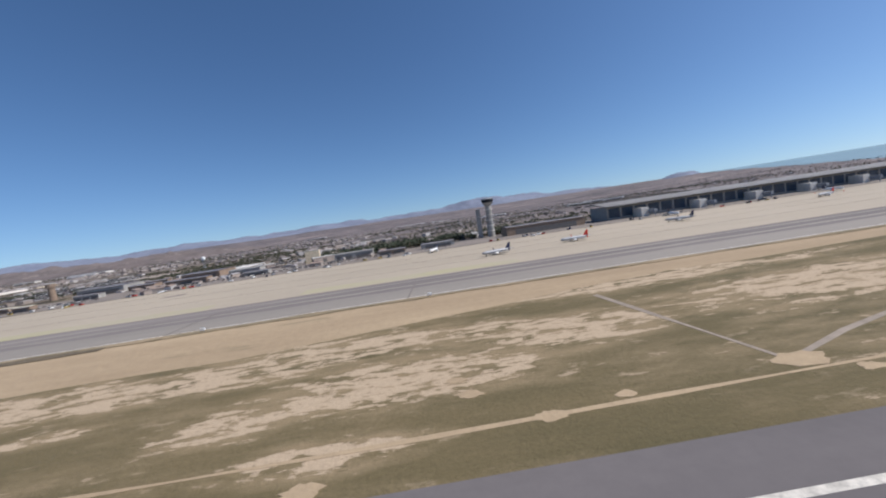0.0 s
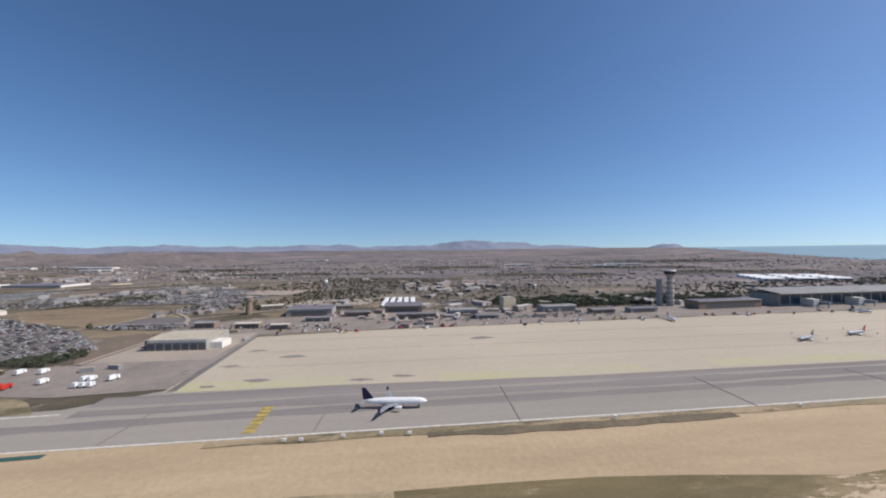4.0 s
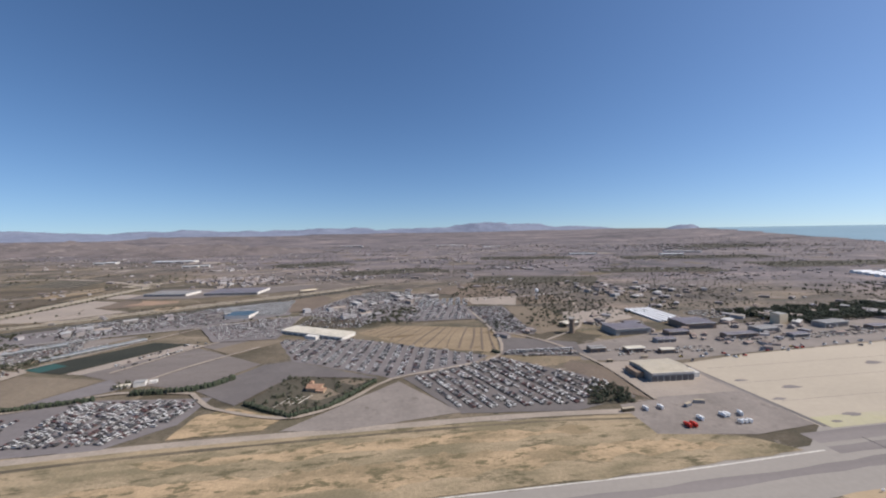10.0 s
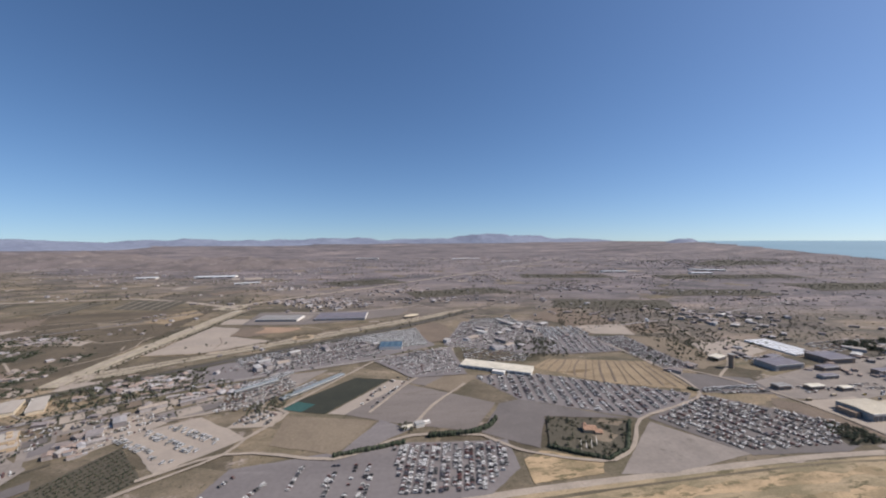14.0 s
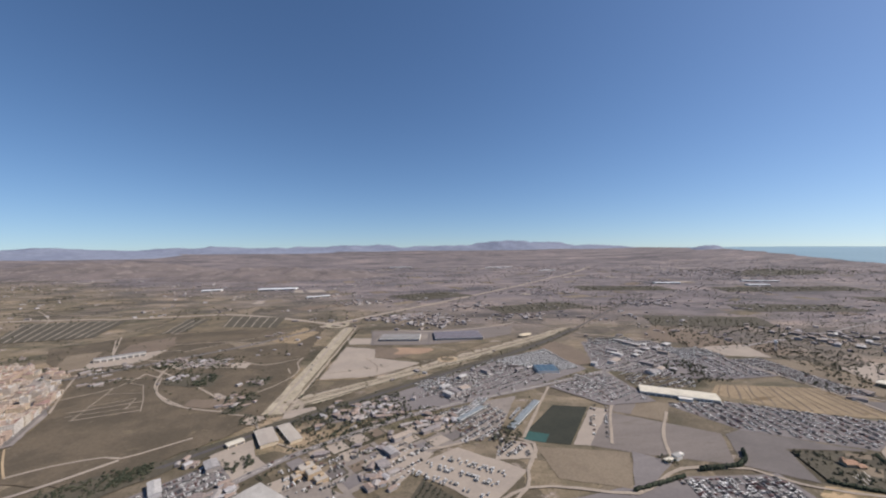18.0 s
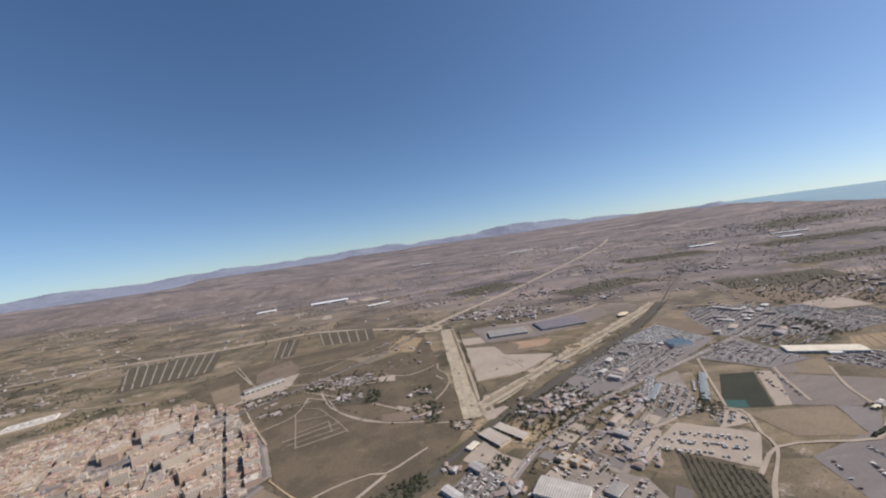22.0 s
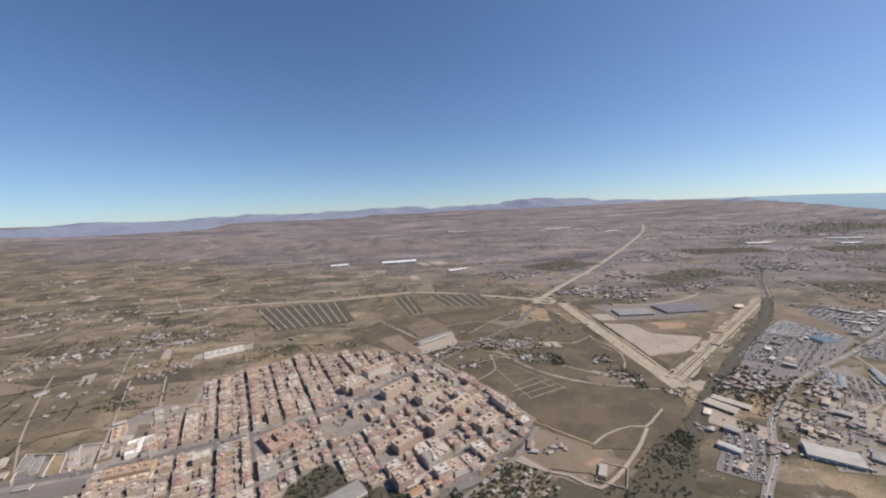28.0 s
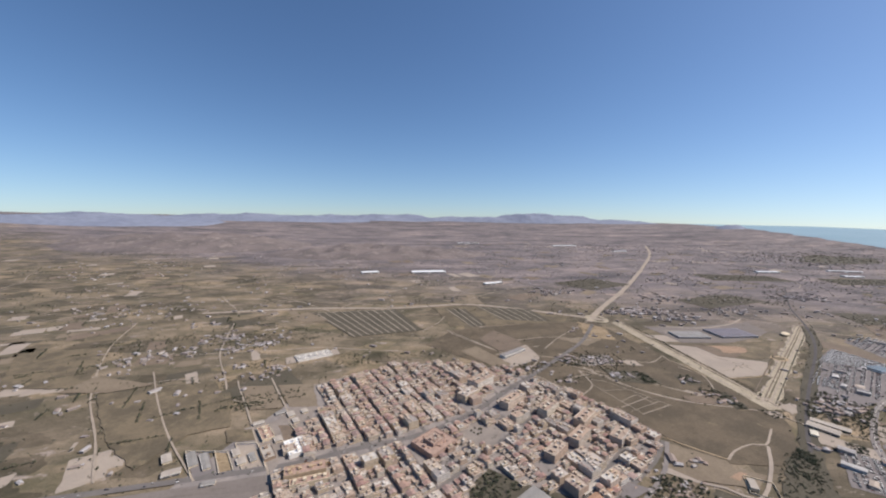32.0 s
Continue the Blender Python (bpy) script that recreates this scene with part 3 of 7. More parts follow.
class Heap:
    """Joins many small pieces into one mesh."""
    def __init__(self):
        self.v, self.f, self.m = [], [], []

    def add(self, shape, mat):
        vs, fs, ms = shape
        o = len(self.v)
        a = np.array(mat)
        self.v.extend((np.asarray(vs) @ a[:3, :3].T + a[:3, 3]).tolist())
        self.f.extend([tuple(i + o for i in f) for f in fs])
        self.m.extend(ms)

    def done(self, name, mats, label, category, smooth=False):
        me = bpy.data.meshes.new(name)
        me.from_pydata(self.v, [], self.f)
        me.polygons.foreach_set("material_index", self.m)
        return tagged(link(name, me, mats), label, category, "", "stuff")


def shape_of(bm, index=0):
    bm.verts.index_update()
    s = ([tuple(v.co) for v in bm.verts], [tuple(v.index for v in f.verts) for f in bm.faces], [index] * len(bm.faces))
    bm.free()
    return s


def merged(*shapes):
    v, f, m = [], [], []
    for s in shapes:
        o = len(v)
        v += s[0]
        f += [tuple(i + o for i in q) for q in s[1]]
        m += s[2]
    return v, f, m


def inside(x, y, pts):
    c = False
    for (x0, y0), (x1, y1) in zip(pts, pts[1:] + pts[:1]):
        if (y0 > y) != (y1 > y) and x < (x1 - x0) * (y - y0) / (y1 - y0) + x0:
            c = not c
    return c


def near_line(x, y, pts, d):
    for (x0, y0), (x1, y1) in zip(pts, pts[1:]):
        dx, dy = x1 - x0, y1 - y0
        t = max(0, min(1, ((x - x0) * dx + (y - y0) * dy) / (dx * dx + dy * dy)))
        if math.hypot(x - x0 - t * dx, y - y0 - t * dy) < d:
            return True
    return False


def rise(x, y):
    """The far country climbs gently towards its rim."""
    r = math.hypot(x + 400, y)
    t = max(0.0, min(1.0, (r - 2300) / 2300))
    return 85 * t * t * (3 - 2 * t)

# ---- land ----
def coast(y):
    return 1960 + (y - 1300) * 0.37


def ground_height(x, y):
    z = rise(x, y)
    e = x - coast(y)
    if y > 900 and e > 0:
        z -= 3
    if z > 0.01 and e < -200:
        z += 6 * min(1, z / 20) * (noise.noise((x * 0.002, y * 0.002, 0)) + 0.2)
    return z


def lattice(name, xs, ys, height, mat, label, category):
    v = [(x, y, height(x, y)) for y in ys for x in xs]
    k = len(xs)
    f = [(j * k + i, j * k + i + 1, (j + 1) * k + i + 1, (j + 1) * k + i) for j in range(len(ys) - 1) for i in range(k - 1)]
    me = bpy.data.meshes.new(name)
    me.from_pydata(v, [], f)
    me.polygons.foreach_set("use_smooth", [True] * len(f))
    return tagged(link(name, me, mat), label, category, "", "structure")


lattice("ground", [-5400 + 90 * i for i in range(114)], [-2700 + 90 * i for i in range(86)], ground_height, SOIL, "dry brown scrubland with pale bare patches, haze put in as mauve far off", "ground")
lattice("water", [1500 + 110 * i for i in range(31)], [900 + 100 * i for i in range(41)],
        lambda x, y: rise(x, y) - 1.0 if x > coast(y) - 60 + 40 * noise.noise((x * 0.004, y * 0.004, 3)) else rise(x, y) - 14, SEA, "hazy blue sea beyond the coast", "sea")


def ridge(name, cx, cy, rx, ry, h, mat, label, step, rough):
    """A hill or mountain with gullied slopes."""
    def height(x, y):
        d = math.hypot((x - cx) / rx, (y - cy) / ry)
        k = max(0.0, 1 - d * d)
        g = noise.fractal((x * rough, y * rough, cx), 0.9, 2.1, 5)
        return rise(x, y) - 3 + k * h * (0.75 + 0.45 * g) - (8 if k == 0 else 0)
    nx, ny = int(2 * rx / step) + 1, int(2 * ry / step) + 1
    lattice(name, [cx - rx + i * 2 * rx / (nx - 1) for i in range(nx)], [cy - ry + i * 2 * ry / (ny - 1) for i in range(ny)], height, mat, label, "hill")


ridge("hill", -960, 1720, 520, 230, 46, HILL, "low brown eroded hill", 16, 0.012)
ridge("hill", -1900, 2100, 600, 400, 60, HILL, "low brown eroded hill", 30, 0.008)
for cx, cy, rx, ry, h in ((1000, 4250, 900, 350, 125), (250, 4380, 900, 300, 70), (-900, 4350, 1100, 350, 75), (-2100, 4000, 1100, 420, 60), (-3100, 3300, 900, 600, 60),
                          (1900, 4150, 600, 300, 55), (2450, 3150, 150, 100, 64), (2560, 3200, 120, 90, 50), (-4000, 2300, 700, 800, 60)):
    ridge("mountain", cx, cy, rx, ry, h, MOUNTAIN, "mountain on the skyline, haze put into its bluish grey colour", 45, 0.0035)

# airfield
W, E_ = -470, 1700
patch("verge", [(-62, 46), (62, 46), (62, 104), (-46, 104), (-62, 92)], VERGE, "strip of dry grass and bare earth", "verge", 0)
patch("grass", [(60, 44), (E_, 44), (E_, 104), (60, 104)], GRASS, "olive airfield grass with bare pale spots", "grass", 1.0)
patch("sand_strip", [(-20, 84), (60, 84), (111, 82), (139, 78.5), (158, 80), (178, 80), (195, 83), (222, 88), (260, 95), (E_, 100), (E_, 106), (-45, 106)], SAND, "smooth tan sand strip beside the taxiway", "sand", 1.6)
patch("runway", [(W, -14), (E_, -14), (E_, 45), (W, 45)], RUNWAY, "dark asphalt runway", "runway", 0)
patch("turning_pad", [(-420, 40), (-30, 40), (-62, 60), (-66, 92), (-50, 104), (-20, 107), (-20, 122), (-84, 121), (-230, 119), (-420, 112)], TAXI, "grey asphalt turning pad at the runway end", "taxiway", 0.3)
patch("taxiway", [(-60, 105), (E_, 113), (E_, 155), (240, 139), (120, 138), (-2, 141), (-25, 127), (-110, 121)], TAXI, "grey asphalt taxiway", "taxiway", 0.2)
ribbon("rubber_stripe", [(-20, 131), (120, 134), (300, 137), (1600, 149)], 7.0, RUBBER, "grey-violet shoulder of the taxiway", "stripe", wobble=0.1)
ribbon("rubber_stripe", [(-330, 111), (-200, 112), (-80, 114), (60, 119), (300, 122), (1600, 127)], 4.0, RUBBER, "dark tyre-worn stripe along the taxiway", "stripe", wobble=0.3)
ribbon("rubber_stripe", [(-20, 123.5), (120, 126.5), (300, 129), (1600, 135)], 5.0, RUBBER, "dark tyre-worn stripe along the taxiway", "stripe", wobble=0.3)
ribbon("edge_line", [(W, 39.6), (300, 39.6), (E_, 39.6)], 0.6, WHITE_PAINT, "white runway edge line", "road marking", curve=False)
ribbon("edge_line", [(-20, 105.5), (150, 107), (300, 108.4), (E_, 114)], 0.55, WHITE_PAINT, "white taxiway edge line", "road marking")
ribbon("edge_line", [(-420, 112.5), (-231, 119.5), (-150, 120.6), (-84, 121.3), (-23, 124)], 0.55, WHITE_PAINT, "white taxiway edge line", "road marking")
ribbon("cable_trench", [(120, 52), (189, 50.4), (239, 51), (420, 53), (1200, 58)], 0.5, SAND, "pale filled cable trench in the grass", "trench", wobble=0.5)
ribbon("cable_trench", [(239, 85), (242, 53)], 0.7, TRACK, "pale filled cable trench in the grass", "trench", wobble=0.4)
ribbon("cable_trench", [(242, 53), (262, 60), (300, 62)], 0.7, TRACK, "pale filled cable trench in the grass", "trench", wobble=0.4)
for x, y, r in ((219, 50.6, 1.3), (243, 53, 2.2), (213, 56.5, 1.2), (212, 60, 1.1), (246, 50, 1.0), (200, 46.5, 1.4), (226, 52, 0.9), (160, 55, 1.2), (270, 56, 1.3), (300, 54, 1.2), (120, 57, 1.2)):
    patch("sand_spot", [(x + r * rnd.uniform(0.8, 1.35) * math.cos(a * 0.314), y + r * rnd.uniform(0.5, 0.8) * math.sin(a * 0.314)) for a in range(20)], SAND, "pale bare spot in the grass", "sand", 0)
patch("service_yard", [(-60, 222), (-9, 212), (41, 217), (181, 226), (394, 238), (700, 254), (1500, 272), (1500, 330), (700, 306), (330, 294), (60, 278), (-50, 250)], DUSTLOT, "dusty service yard behind the apron", "yard", 0.5)
patch("apron", [(-7, 137), (120, 134.5), (300, 137), (1500, 150), (1500, 270), (700, 252), (394, 236), (181, 224), (41, 215), (-7, 207)], CONCRETE, "wide tan concrete apron", "apron", 0)
for y, a, b in ((139.8, -4, 44), (138.9, 72, 142), (141.4, 170, 240)):
    ribbon("yellow_band", [(a, y), (b, y + (b - a) * 0.008)], 6.6, YELLOW_WASH, "worn yellowish band at the apron edge", "stripe", wobble=0.25, curve=False)
for x, y, r in ((16, 143.6, 2.6), (20, 170, 3.6), (1, 160, 2.4), (3, 139.5, 1.6), (3, 181, 2.6), (98, 191, 4), (48, 140, 2.2), (61, 142, 2.4)):
    patch("stain", [(x + r * rnd.uniform(0.8, 2.0) * math.cos(a * 0.524), y + r * rnd.uniform(0.35, 0.7) * math.sin(a * 0.524)) for a in range(12)], RUBBER, "dark oil stain on the apron", "stain", 0.5)
patch("paint_patch", [(-17, 102), (-9, 102.4), (-9, 104), (-17, 103.6)], TEAL, "worn teal patch on the pavement", "road marking", 0)
ribbon("service_strip", [(-8, 207), (-5, 137)], 2.4, ROAD, "dark service road at the apron edge", "road", curve=False)
for y in (158, 178, 198):
    ribbon("apron_joint", [(0, y), (300, y + 3), (1400, y + 16)], 0.14, RUBBER, "dark joint between apron slabs", "joint", curve=False)
for k in range(7):
    y = 108 + k * 2.1
    patch("taxi_marking", [(25.6 - 0.05 * k, y), (28.2 - 0.05 * k, y), (28.2 - 0.05 * k, y + 1.6), (25.6 - 0.05 * k, y + 1.6)], YELLOW_PAINT, "yellow holding-point marking", "road marking", 0)
for x in (-2, 41, 88, 150, 205):
    ribbon("pavement_joint", [(x, 106.5), (x + 1.5, 129)], 0.35, RUBBER, "dark tar joint across the taxiway", "joint", curve=False)
for k in range(5):
    patch("red_marking", [(-101 + k * 3, 100.8 - k * 0.3), (-99 + k * 3, 100.8 - k * 0.3), (-99 + k * 3, 102.2 - k * 0.3), (-101 + k * 3, 102.2 - k * 0.3)], RED_PAINT, "worn red marking bar on the pad", "road marking", 0)

# verges and fields south and north of the perimeter road
patch("verge", [(W, 118), (-230, 120.5), (-84, 122), (-30, 125), (-38, 133), (-70, 147), (-70, 158), (-180, 163), (W, 160)], VERGE, "strip of dry grass and bare earth", "verge", 0.8)
patch("sand_strip", [(-280, 128), (-150, 129), (-78, 131), (-44, 131), (-72, 139), (-150, 141), (-290, 138)], MOTTLED, "mottled bare strip beside the pad", "sand", 2.6)
patch("sand_strip", [(-250, 147), (-150, 147), (-95, 147), (-95, 152), (-160, 154), (-260, 152)], MOTTLED, "mottled bare strip", "sand", 2.2)
ribbon("perimeter_road", [(W - 200, 150), (-340, 157), (-266, 162), (-180, 163), (-112, 163), (-70, 160), (-50, 158)], 4.0, TRACK, "pale perimeter road", "road", wobble=0.08)
ribbon("perimeter_ditch", [(W - 200, 144), (-340, 151), (-266, 156), (-180, 158), (-112, 157.5), (-72, 154)], 1.6, OLIVE, "dark weedy ditch", "ditch", wobble=0.3)
patch("hangar_yard", [(-72, 142), (-36, 136), (-7, 139), (-8, 214), (-50, 214), (-54, 168), (-72, 166)], DUSTLOT, "paved yard round the hangar", "yard", 0.2)
patch("hangar_forecourt", [(-54, 170), (-10, 170), (-10, 216), (-53, 216)], PALELOT, "pale concrete round the hangar", "yard", 0.3)
patch("verge", [(20, 102.2), (120, 103.0), (260, 104.8), (600, 106.5), (600, 108.2), (260, 107.0), (120, 105.6), (20, 104.8)], VERGE, "brown weedy verge beside the taxiway", "verge", 0.5)
patch("verge", [(66, 101.0), (104, 100.2), (140, 101.5), (140, 104), (66, 103.4)], OLIVE, "dark weedy verge beside the taxiway", "verge", 0.7)
YARD_Z = LEVEL[0] + 0.004

# ---- car parks, fields and roads of the plain ----
patch("car_park", [(-166, 212), (-107, 237), (-60, 190), (-60, 172), (-92, 164), (-142, 169)], DARKLOT, "dark asphalt car park", "car park", 0.3)
patch("weed_patch", [(-86, 168), (-64, 167), (-58, 183), (-72, 190), (-80, 180)], DARKFIELD, "weedy triangle beside the car park", "weeds", 0.8)
patch("earth_wedge", [(-62, 180), (-55, 168), (-53, 210), (-66, 224), (-76, 214)], BROWN, "brown bare wedge of ground", "ground", 0.6)
patch("car_park", [(-254, 297), (-200, 292), (-112, 239), (-126, 228), (-172, 213), (-232, 250)], GREYLOT, "grey gravel car park", "car park", 0.6)
patch("field", [(-199, 308), (-176, 326), (-93, 304), (-104, 243), (-160, 267)], GOLD, "golden stubble field with dark furrows", "field", 0.8)
patch("car_park", [(-96, 280), (-46, 256), (-54, 228), (-104, 239)], DARKLOT, "dark empty asphalt car park", "car park", 0.2)
patch("car_park", [(-98, 392), (-60, 388), (-66, 280), (-94, 288), (-98, 335)], GREYLOT, "grey gravel car park", "car park", 0.5)
patch("pale_ground", [(-58, 386), (-20, 370), (-30, 290), (-64, 280)], DRYGRASS, "pale bare ground", "ground", 1.5)
patch("car_park", [(-320, 209), (-256, 203), (-258, 178), (-276, 163), (-404, 160), (-392, 199)], GREYLOT, "grey gravel car park", "car park", 0.6)
patch("field", [(-215, 166), (-168, 208), (-142, 170), (-190, 163)], DUSTLOT, "empty grey gravel field", "field", 0.4)
patch("field", [(-254, 184), (-243, 190), (-216, 178), (-222, 168), (-256, 166)], MOTTLED, "pale weedy triangle", "field", 0.8)
patch("field", [(-307, 293), (-274, 271), (-250, 296), (-290, 306)], DULLFIELD, "empty dull brown field", "field", 0.4)
patch("field", [(-307, 291), (-249, 247), (-272, 214), (-314, 230), (-346, 247)], DULLFIELD, "empty dull brown field", "field", 0.4)
patch("field", [(-247, 246), (-232, 250), (-178, 214), (-226, 224), (-242, 192), (-268, 212)], DARKLOT, "dark bare field", "field", 0.5)
patch("field", [(-292, 282), (-273, 268), (-249, 296), (-268, 308)], DRYGRASS, "small dry grass field", "field", 0.6)
patch("field", [(-380, 251), (-325, 235), (-345, 203), (-380, 217)], DRYGRASS, "brown dry grass field", "field", 0.5)
patch("field", [(-323, 236), (-306, 222), (-330, 206), (-343, 204)], GREYLOT, "pale grey field corner", "field", 0.4)
patch("pitch", [(-378, 271), (-343, 308), (-317, 300), (-357, 249), (-372, 254)], PITCH, "dark green sports pitch", "pitch", 0.2)
patch("pitch", [(-379, 271), (-365, 264), (-372, 254), (-385, 260)], TEAL, "teal hard court", "pitch", 0)
patch("pale_ground", [(-315, 300), (-303, 294), (-345, 246), (-355, 249)], PALELOT, "pale strip beside the pitch", "yard", 0.4)
patch("yard", [(-463, 240), (-430, 257), (-394, 227), (-424, 200)], PALELOT, "pale sandy works yard", "yard", 0.5)
patch("yard", [(-400, 262), (-382, 256), (-384, 238), (-410, 240)], PALELOT, "pale sandy yard", "yard", 0.5)
patch("orchard_ground", [(-474, 189), (-455, 228), (-427, 196), (-462, 160)], DARKFIELD, "dark ground of a young orchard", "orchard", 0.6)
patch("car_park", [(-530, 300), (-424, 322), (-330, 355), (-270, 386), (-284, 464), (-372, 424), (-452, 372)], GREYLOT, "grey yards crowded with cars", "car park", 0.6)
patch("car_park", [(-540, 222), (-500, 262), (-440, 300), (-400, 322), (-366, 330), (-400, 268), (-440, 258), (-470, 240), (-500, 205)], DUSTLOT, "dusty yards between the sheds", "yard", 0.6)
# a patchwork of small works plots, and the weedy strips between them
PLOT_LAND = [(-560, 232), (-548, 262), (-500, 290), (-450, 305), (-410, 318), (-404, 268), (-440, 258), (-468, 240), (-486, 196), (-520, 196)]
pr = random.Random(17)
PLOT_MATS = ((PALELOT, "pale sandy plot"), (DARKLOT, "dark paved plot"), (DRYGRASS, "dry weedy plot"), (GREYLOT, "grey gravel plot"), (PALELOT, "pale sandy plot"), (BROWN, "brown earth plot"), (OLIVE, "overgrown plot"))
PA, PB = Vector((0.82, 0.57)), Vector((-0.57, 0.82))
for i in range(-8, 12):
    for j in range(-5, 6):
        o = Vector((-480, 255)) + PA * (i * 13 + pr.uniform(-2, 2)) + PB * (j * 13 + pr.uniform(-2, 2))
        w, d = pr.uniform(8, 13), pr.uniform(8, 13)
        q = [o + PA * (u * w / 2) + PB * (v * d / 2) for u, v in ((-1, -1), (1, -1), (1, 1), (-1, 1))]
        if all(inside(p.x, p.y, PLOT_LAND) for p in q):
            mat, lab = pr.choice(PLOT_MATS)
            patch("yard", [tuple(p) for p in q], mat, lab, "yard", 0.4)
            if pr.random() < 0.6:
                ribbon("weed_strip", [tuple(q[0]), tuple(q[1])], 1.0, DARKFIELD, "dark weedy strip between plots", "weeds", wobble=0.5, curve=False)
            if pr.random() < 0.5:
                ribbon("weed_strip", [tuple(q[1]), tuple(q[2])], 1.0, DARKFIELD, "dark weedy strip between plots", "weeds", wobble=0.5, curve=False)
patch("field", [(-290, 496), (-262, 500), (-244, 470), (-246, 404), (-274, 398), (-282, 440)], BROWN, "dark brown wedge of scrub", "field", 0.8)
patch("car_park", [(-222, 488), (-130, 480), (-110, 400), (-200, 350), (-262, 384)], GREYLOT, "grey yards crowded with cars", "car park", 0.8)
patch("field", [(-100, 470), (20, 440), (0, 400), (-96, 400)], BROWN, "brown ploughed field", "field", 0.8)
patch("field", [(-588, 274), (-567, 292), (-556, 266), (-543, 252), (-560, 241)], PALELOT, "pale yard by the railway", "yard", 0.5)
patch("car_park", [(-624, 222), (-600, 242), (-576, 264), (-561, 243), (-604, 205)], GREYLOT, "grey parking ground by the railway", "car park", 0.5)
patch("yard", [(-548, 206), (-520, 236), (-486, 214), (-486, 190), (-512, 192)], DUSTLOT, "grey works yard", "yard", 0.5)
patch("tank_pond", [(-484, 196), (-476, 204), (-471, 197), (-479, 190)], DARKLOT, "dark square pond", "pond", 0)
for k in range(15):
    t = (k + 0.5) / 15
    x0, y0 = -176 + 83 * t, 325 - 22 * t
    x1, y1 = (-199 + 39 * t * 2, 306 - 39 * t * 2) if t < 0.5 else (-160 + 56 * (t * 2 - 1), 268 - 23 * (t * 2 - 1))
    ribbon("furrow", [(x0, y0), ((x0 + x1) / 2 + rnd.uniform(-2, 2), (y0 + y1) / 2), (x1 + 2, y1 + 1)], rnd.uniform(0.5, 1.6), BROWN, "dark furrow in the stubble", "furrow", wobble=0.6)
patch("yard", [(-490, 246), (-472, 266), (-446, 252), (-470, 222)], PALELOT, "pale sandy lot with parked cars", "yard", 0.4)
LOT_Z = LEVEL[0] + 0.004
# olive country between the town and the earthworks
patch("field", [(-735, 345), (-704, 262), (-636, 246), (-566, 312), (-570, 420), (-578, 640), (-700, 640), (-850, 620), (-905, 560), (-860, 500), (-800, 452)], FALLOW, "wide dark olive fallow land", "field", 2.0)
patch("field", [(-860, 760), (-760, 790), (-600, 680), (-640, 640), (-850, 640)], OLIVE, "wide dark olive fallow land", "field", 2.0)
patch("pale_ground", [(-722, 500), (-680, 492), (-640, 480), (-636, 450), (-680, 440), (-712, 462)], PALELOT, "pale trodden farmyard ground", "yard", 2.5)
patch("pale_ground", [(-628, 375), (-606, 385), (-596, 352), (-612, 345)], PALELOT, "pale trodden farmyard ground", "yard", 1.5)
patch("field", [(-690, 560), (-620, 560), (-590, 500), (-610, 450), (-660, 520)], DRYGRASS, "yellowed weedy patch", "field", 3.0)
# earthworks in a V
EAST_ARM = [(-556, 340), (-488, 383), (-428, 421), (-352, 469), (-288, 509), (-240, 540), (-196, 568)]
WEST_ARM = [(-562, 324), (-554, 420), (-546, 520), (-537, 630)]
ribbon("earthworks", WEST_ARM, 21, WORKS, "pale bulldozed road bed", "earthworks", wobble=0.07)
ribbon("earthworks", EAST_ARM, 20, WORKS, "pale bulldozed road bed", "earthworks", wobble=0.22)
patch("earthworks", [(-551, 340), (-536, 340), (-520, 350), (-500, 366), (-512, 368), (-536, 350), (-556, 326)], WORKS, "bulldozed spread of pale earth", "earthworks", 2.0)
patch("earthworks", [(-552, 330), (-534, 334), (-530, 326), (-542, 316), (-556, 314)], PALELOT, "pale tipped earth beside the road bed", "earthworks", 1.5)
for line, offs in ((EAST_ARM, (-7.5, -2.5, 3.5, 7.6, 0.6)), (WEST_ARM, (-4.0, 6.5, 9.4))):
    for k, o in enumerate(offs):
        pts = []
        for i, (x, y) in enumerate(line):
            (xa, ya), (xb, yb) = line[max(0, i - 1)], line[min(len(line) - 1, i + 1)]
            ln = math.hypot(xb - xa, yb - ya)
            pts.append((x + (yb - ya) / ln * o, y - (xb - xa) / ln * o))
        ribbon("work_lane", pts, 1.7 if k else 2.2, (PALELOT, BROWN, TRACK, DARKFIELD, OLIVE)[k], "rutted lane on the road bed", "lane", wobble=0.4)
patch("pale_ground", [(-530, 512), (-487, 496), (-492, 460), (-441, 432), (-484, 396), (-542, 397)], PALELOT, "pale levelled ground", "ground", 1.2)
patch("pale_ground", [(-534, 560), (-500, 552), (-494, 520), (-528, 524)], PALELOT, "pale levelled corner plot", "ground", 0.8)
ribbon("bank", [(-545, 396), (-520, 394.5), (-500, 395), (-478, 400)], 1.6, SAND, "pale ridge between the levelled ground and the scrub", "bank", wobble=0.3)
ribbon("rut", [(-501, 458), (-488, 430), (-487, 408)], 0.9, BROWN, "dark rut across the levelled ground", "rut", wobble=0.4)
ribbon("rut", [(-530, 500), (-516, 450), (-520, 404)], 0.7, TRACK, "faint wheel track on the levelled ground", "rut", wobble=0.4)
patch("scrub", [(-540, 392), (-484, 391), (-540, 362)], OLIVE, "triangle of dark scrub", "scrub", 1.0)
patch("scrub", [(-480, 476), (-440, 440), (-400, 462), (-340, 506), (-420, 504), (-470, 512)], OLIVE, "scrubby ground beside the road bed", "scrub", 1.5)
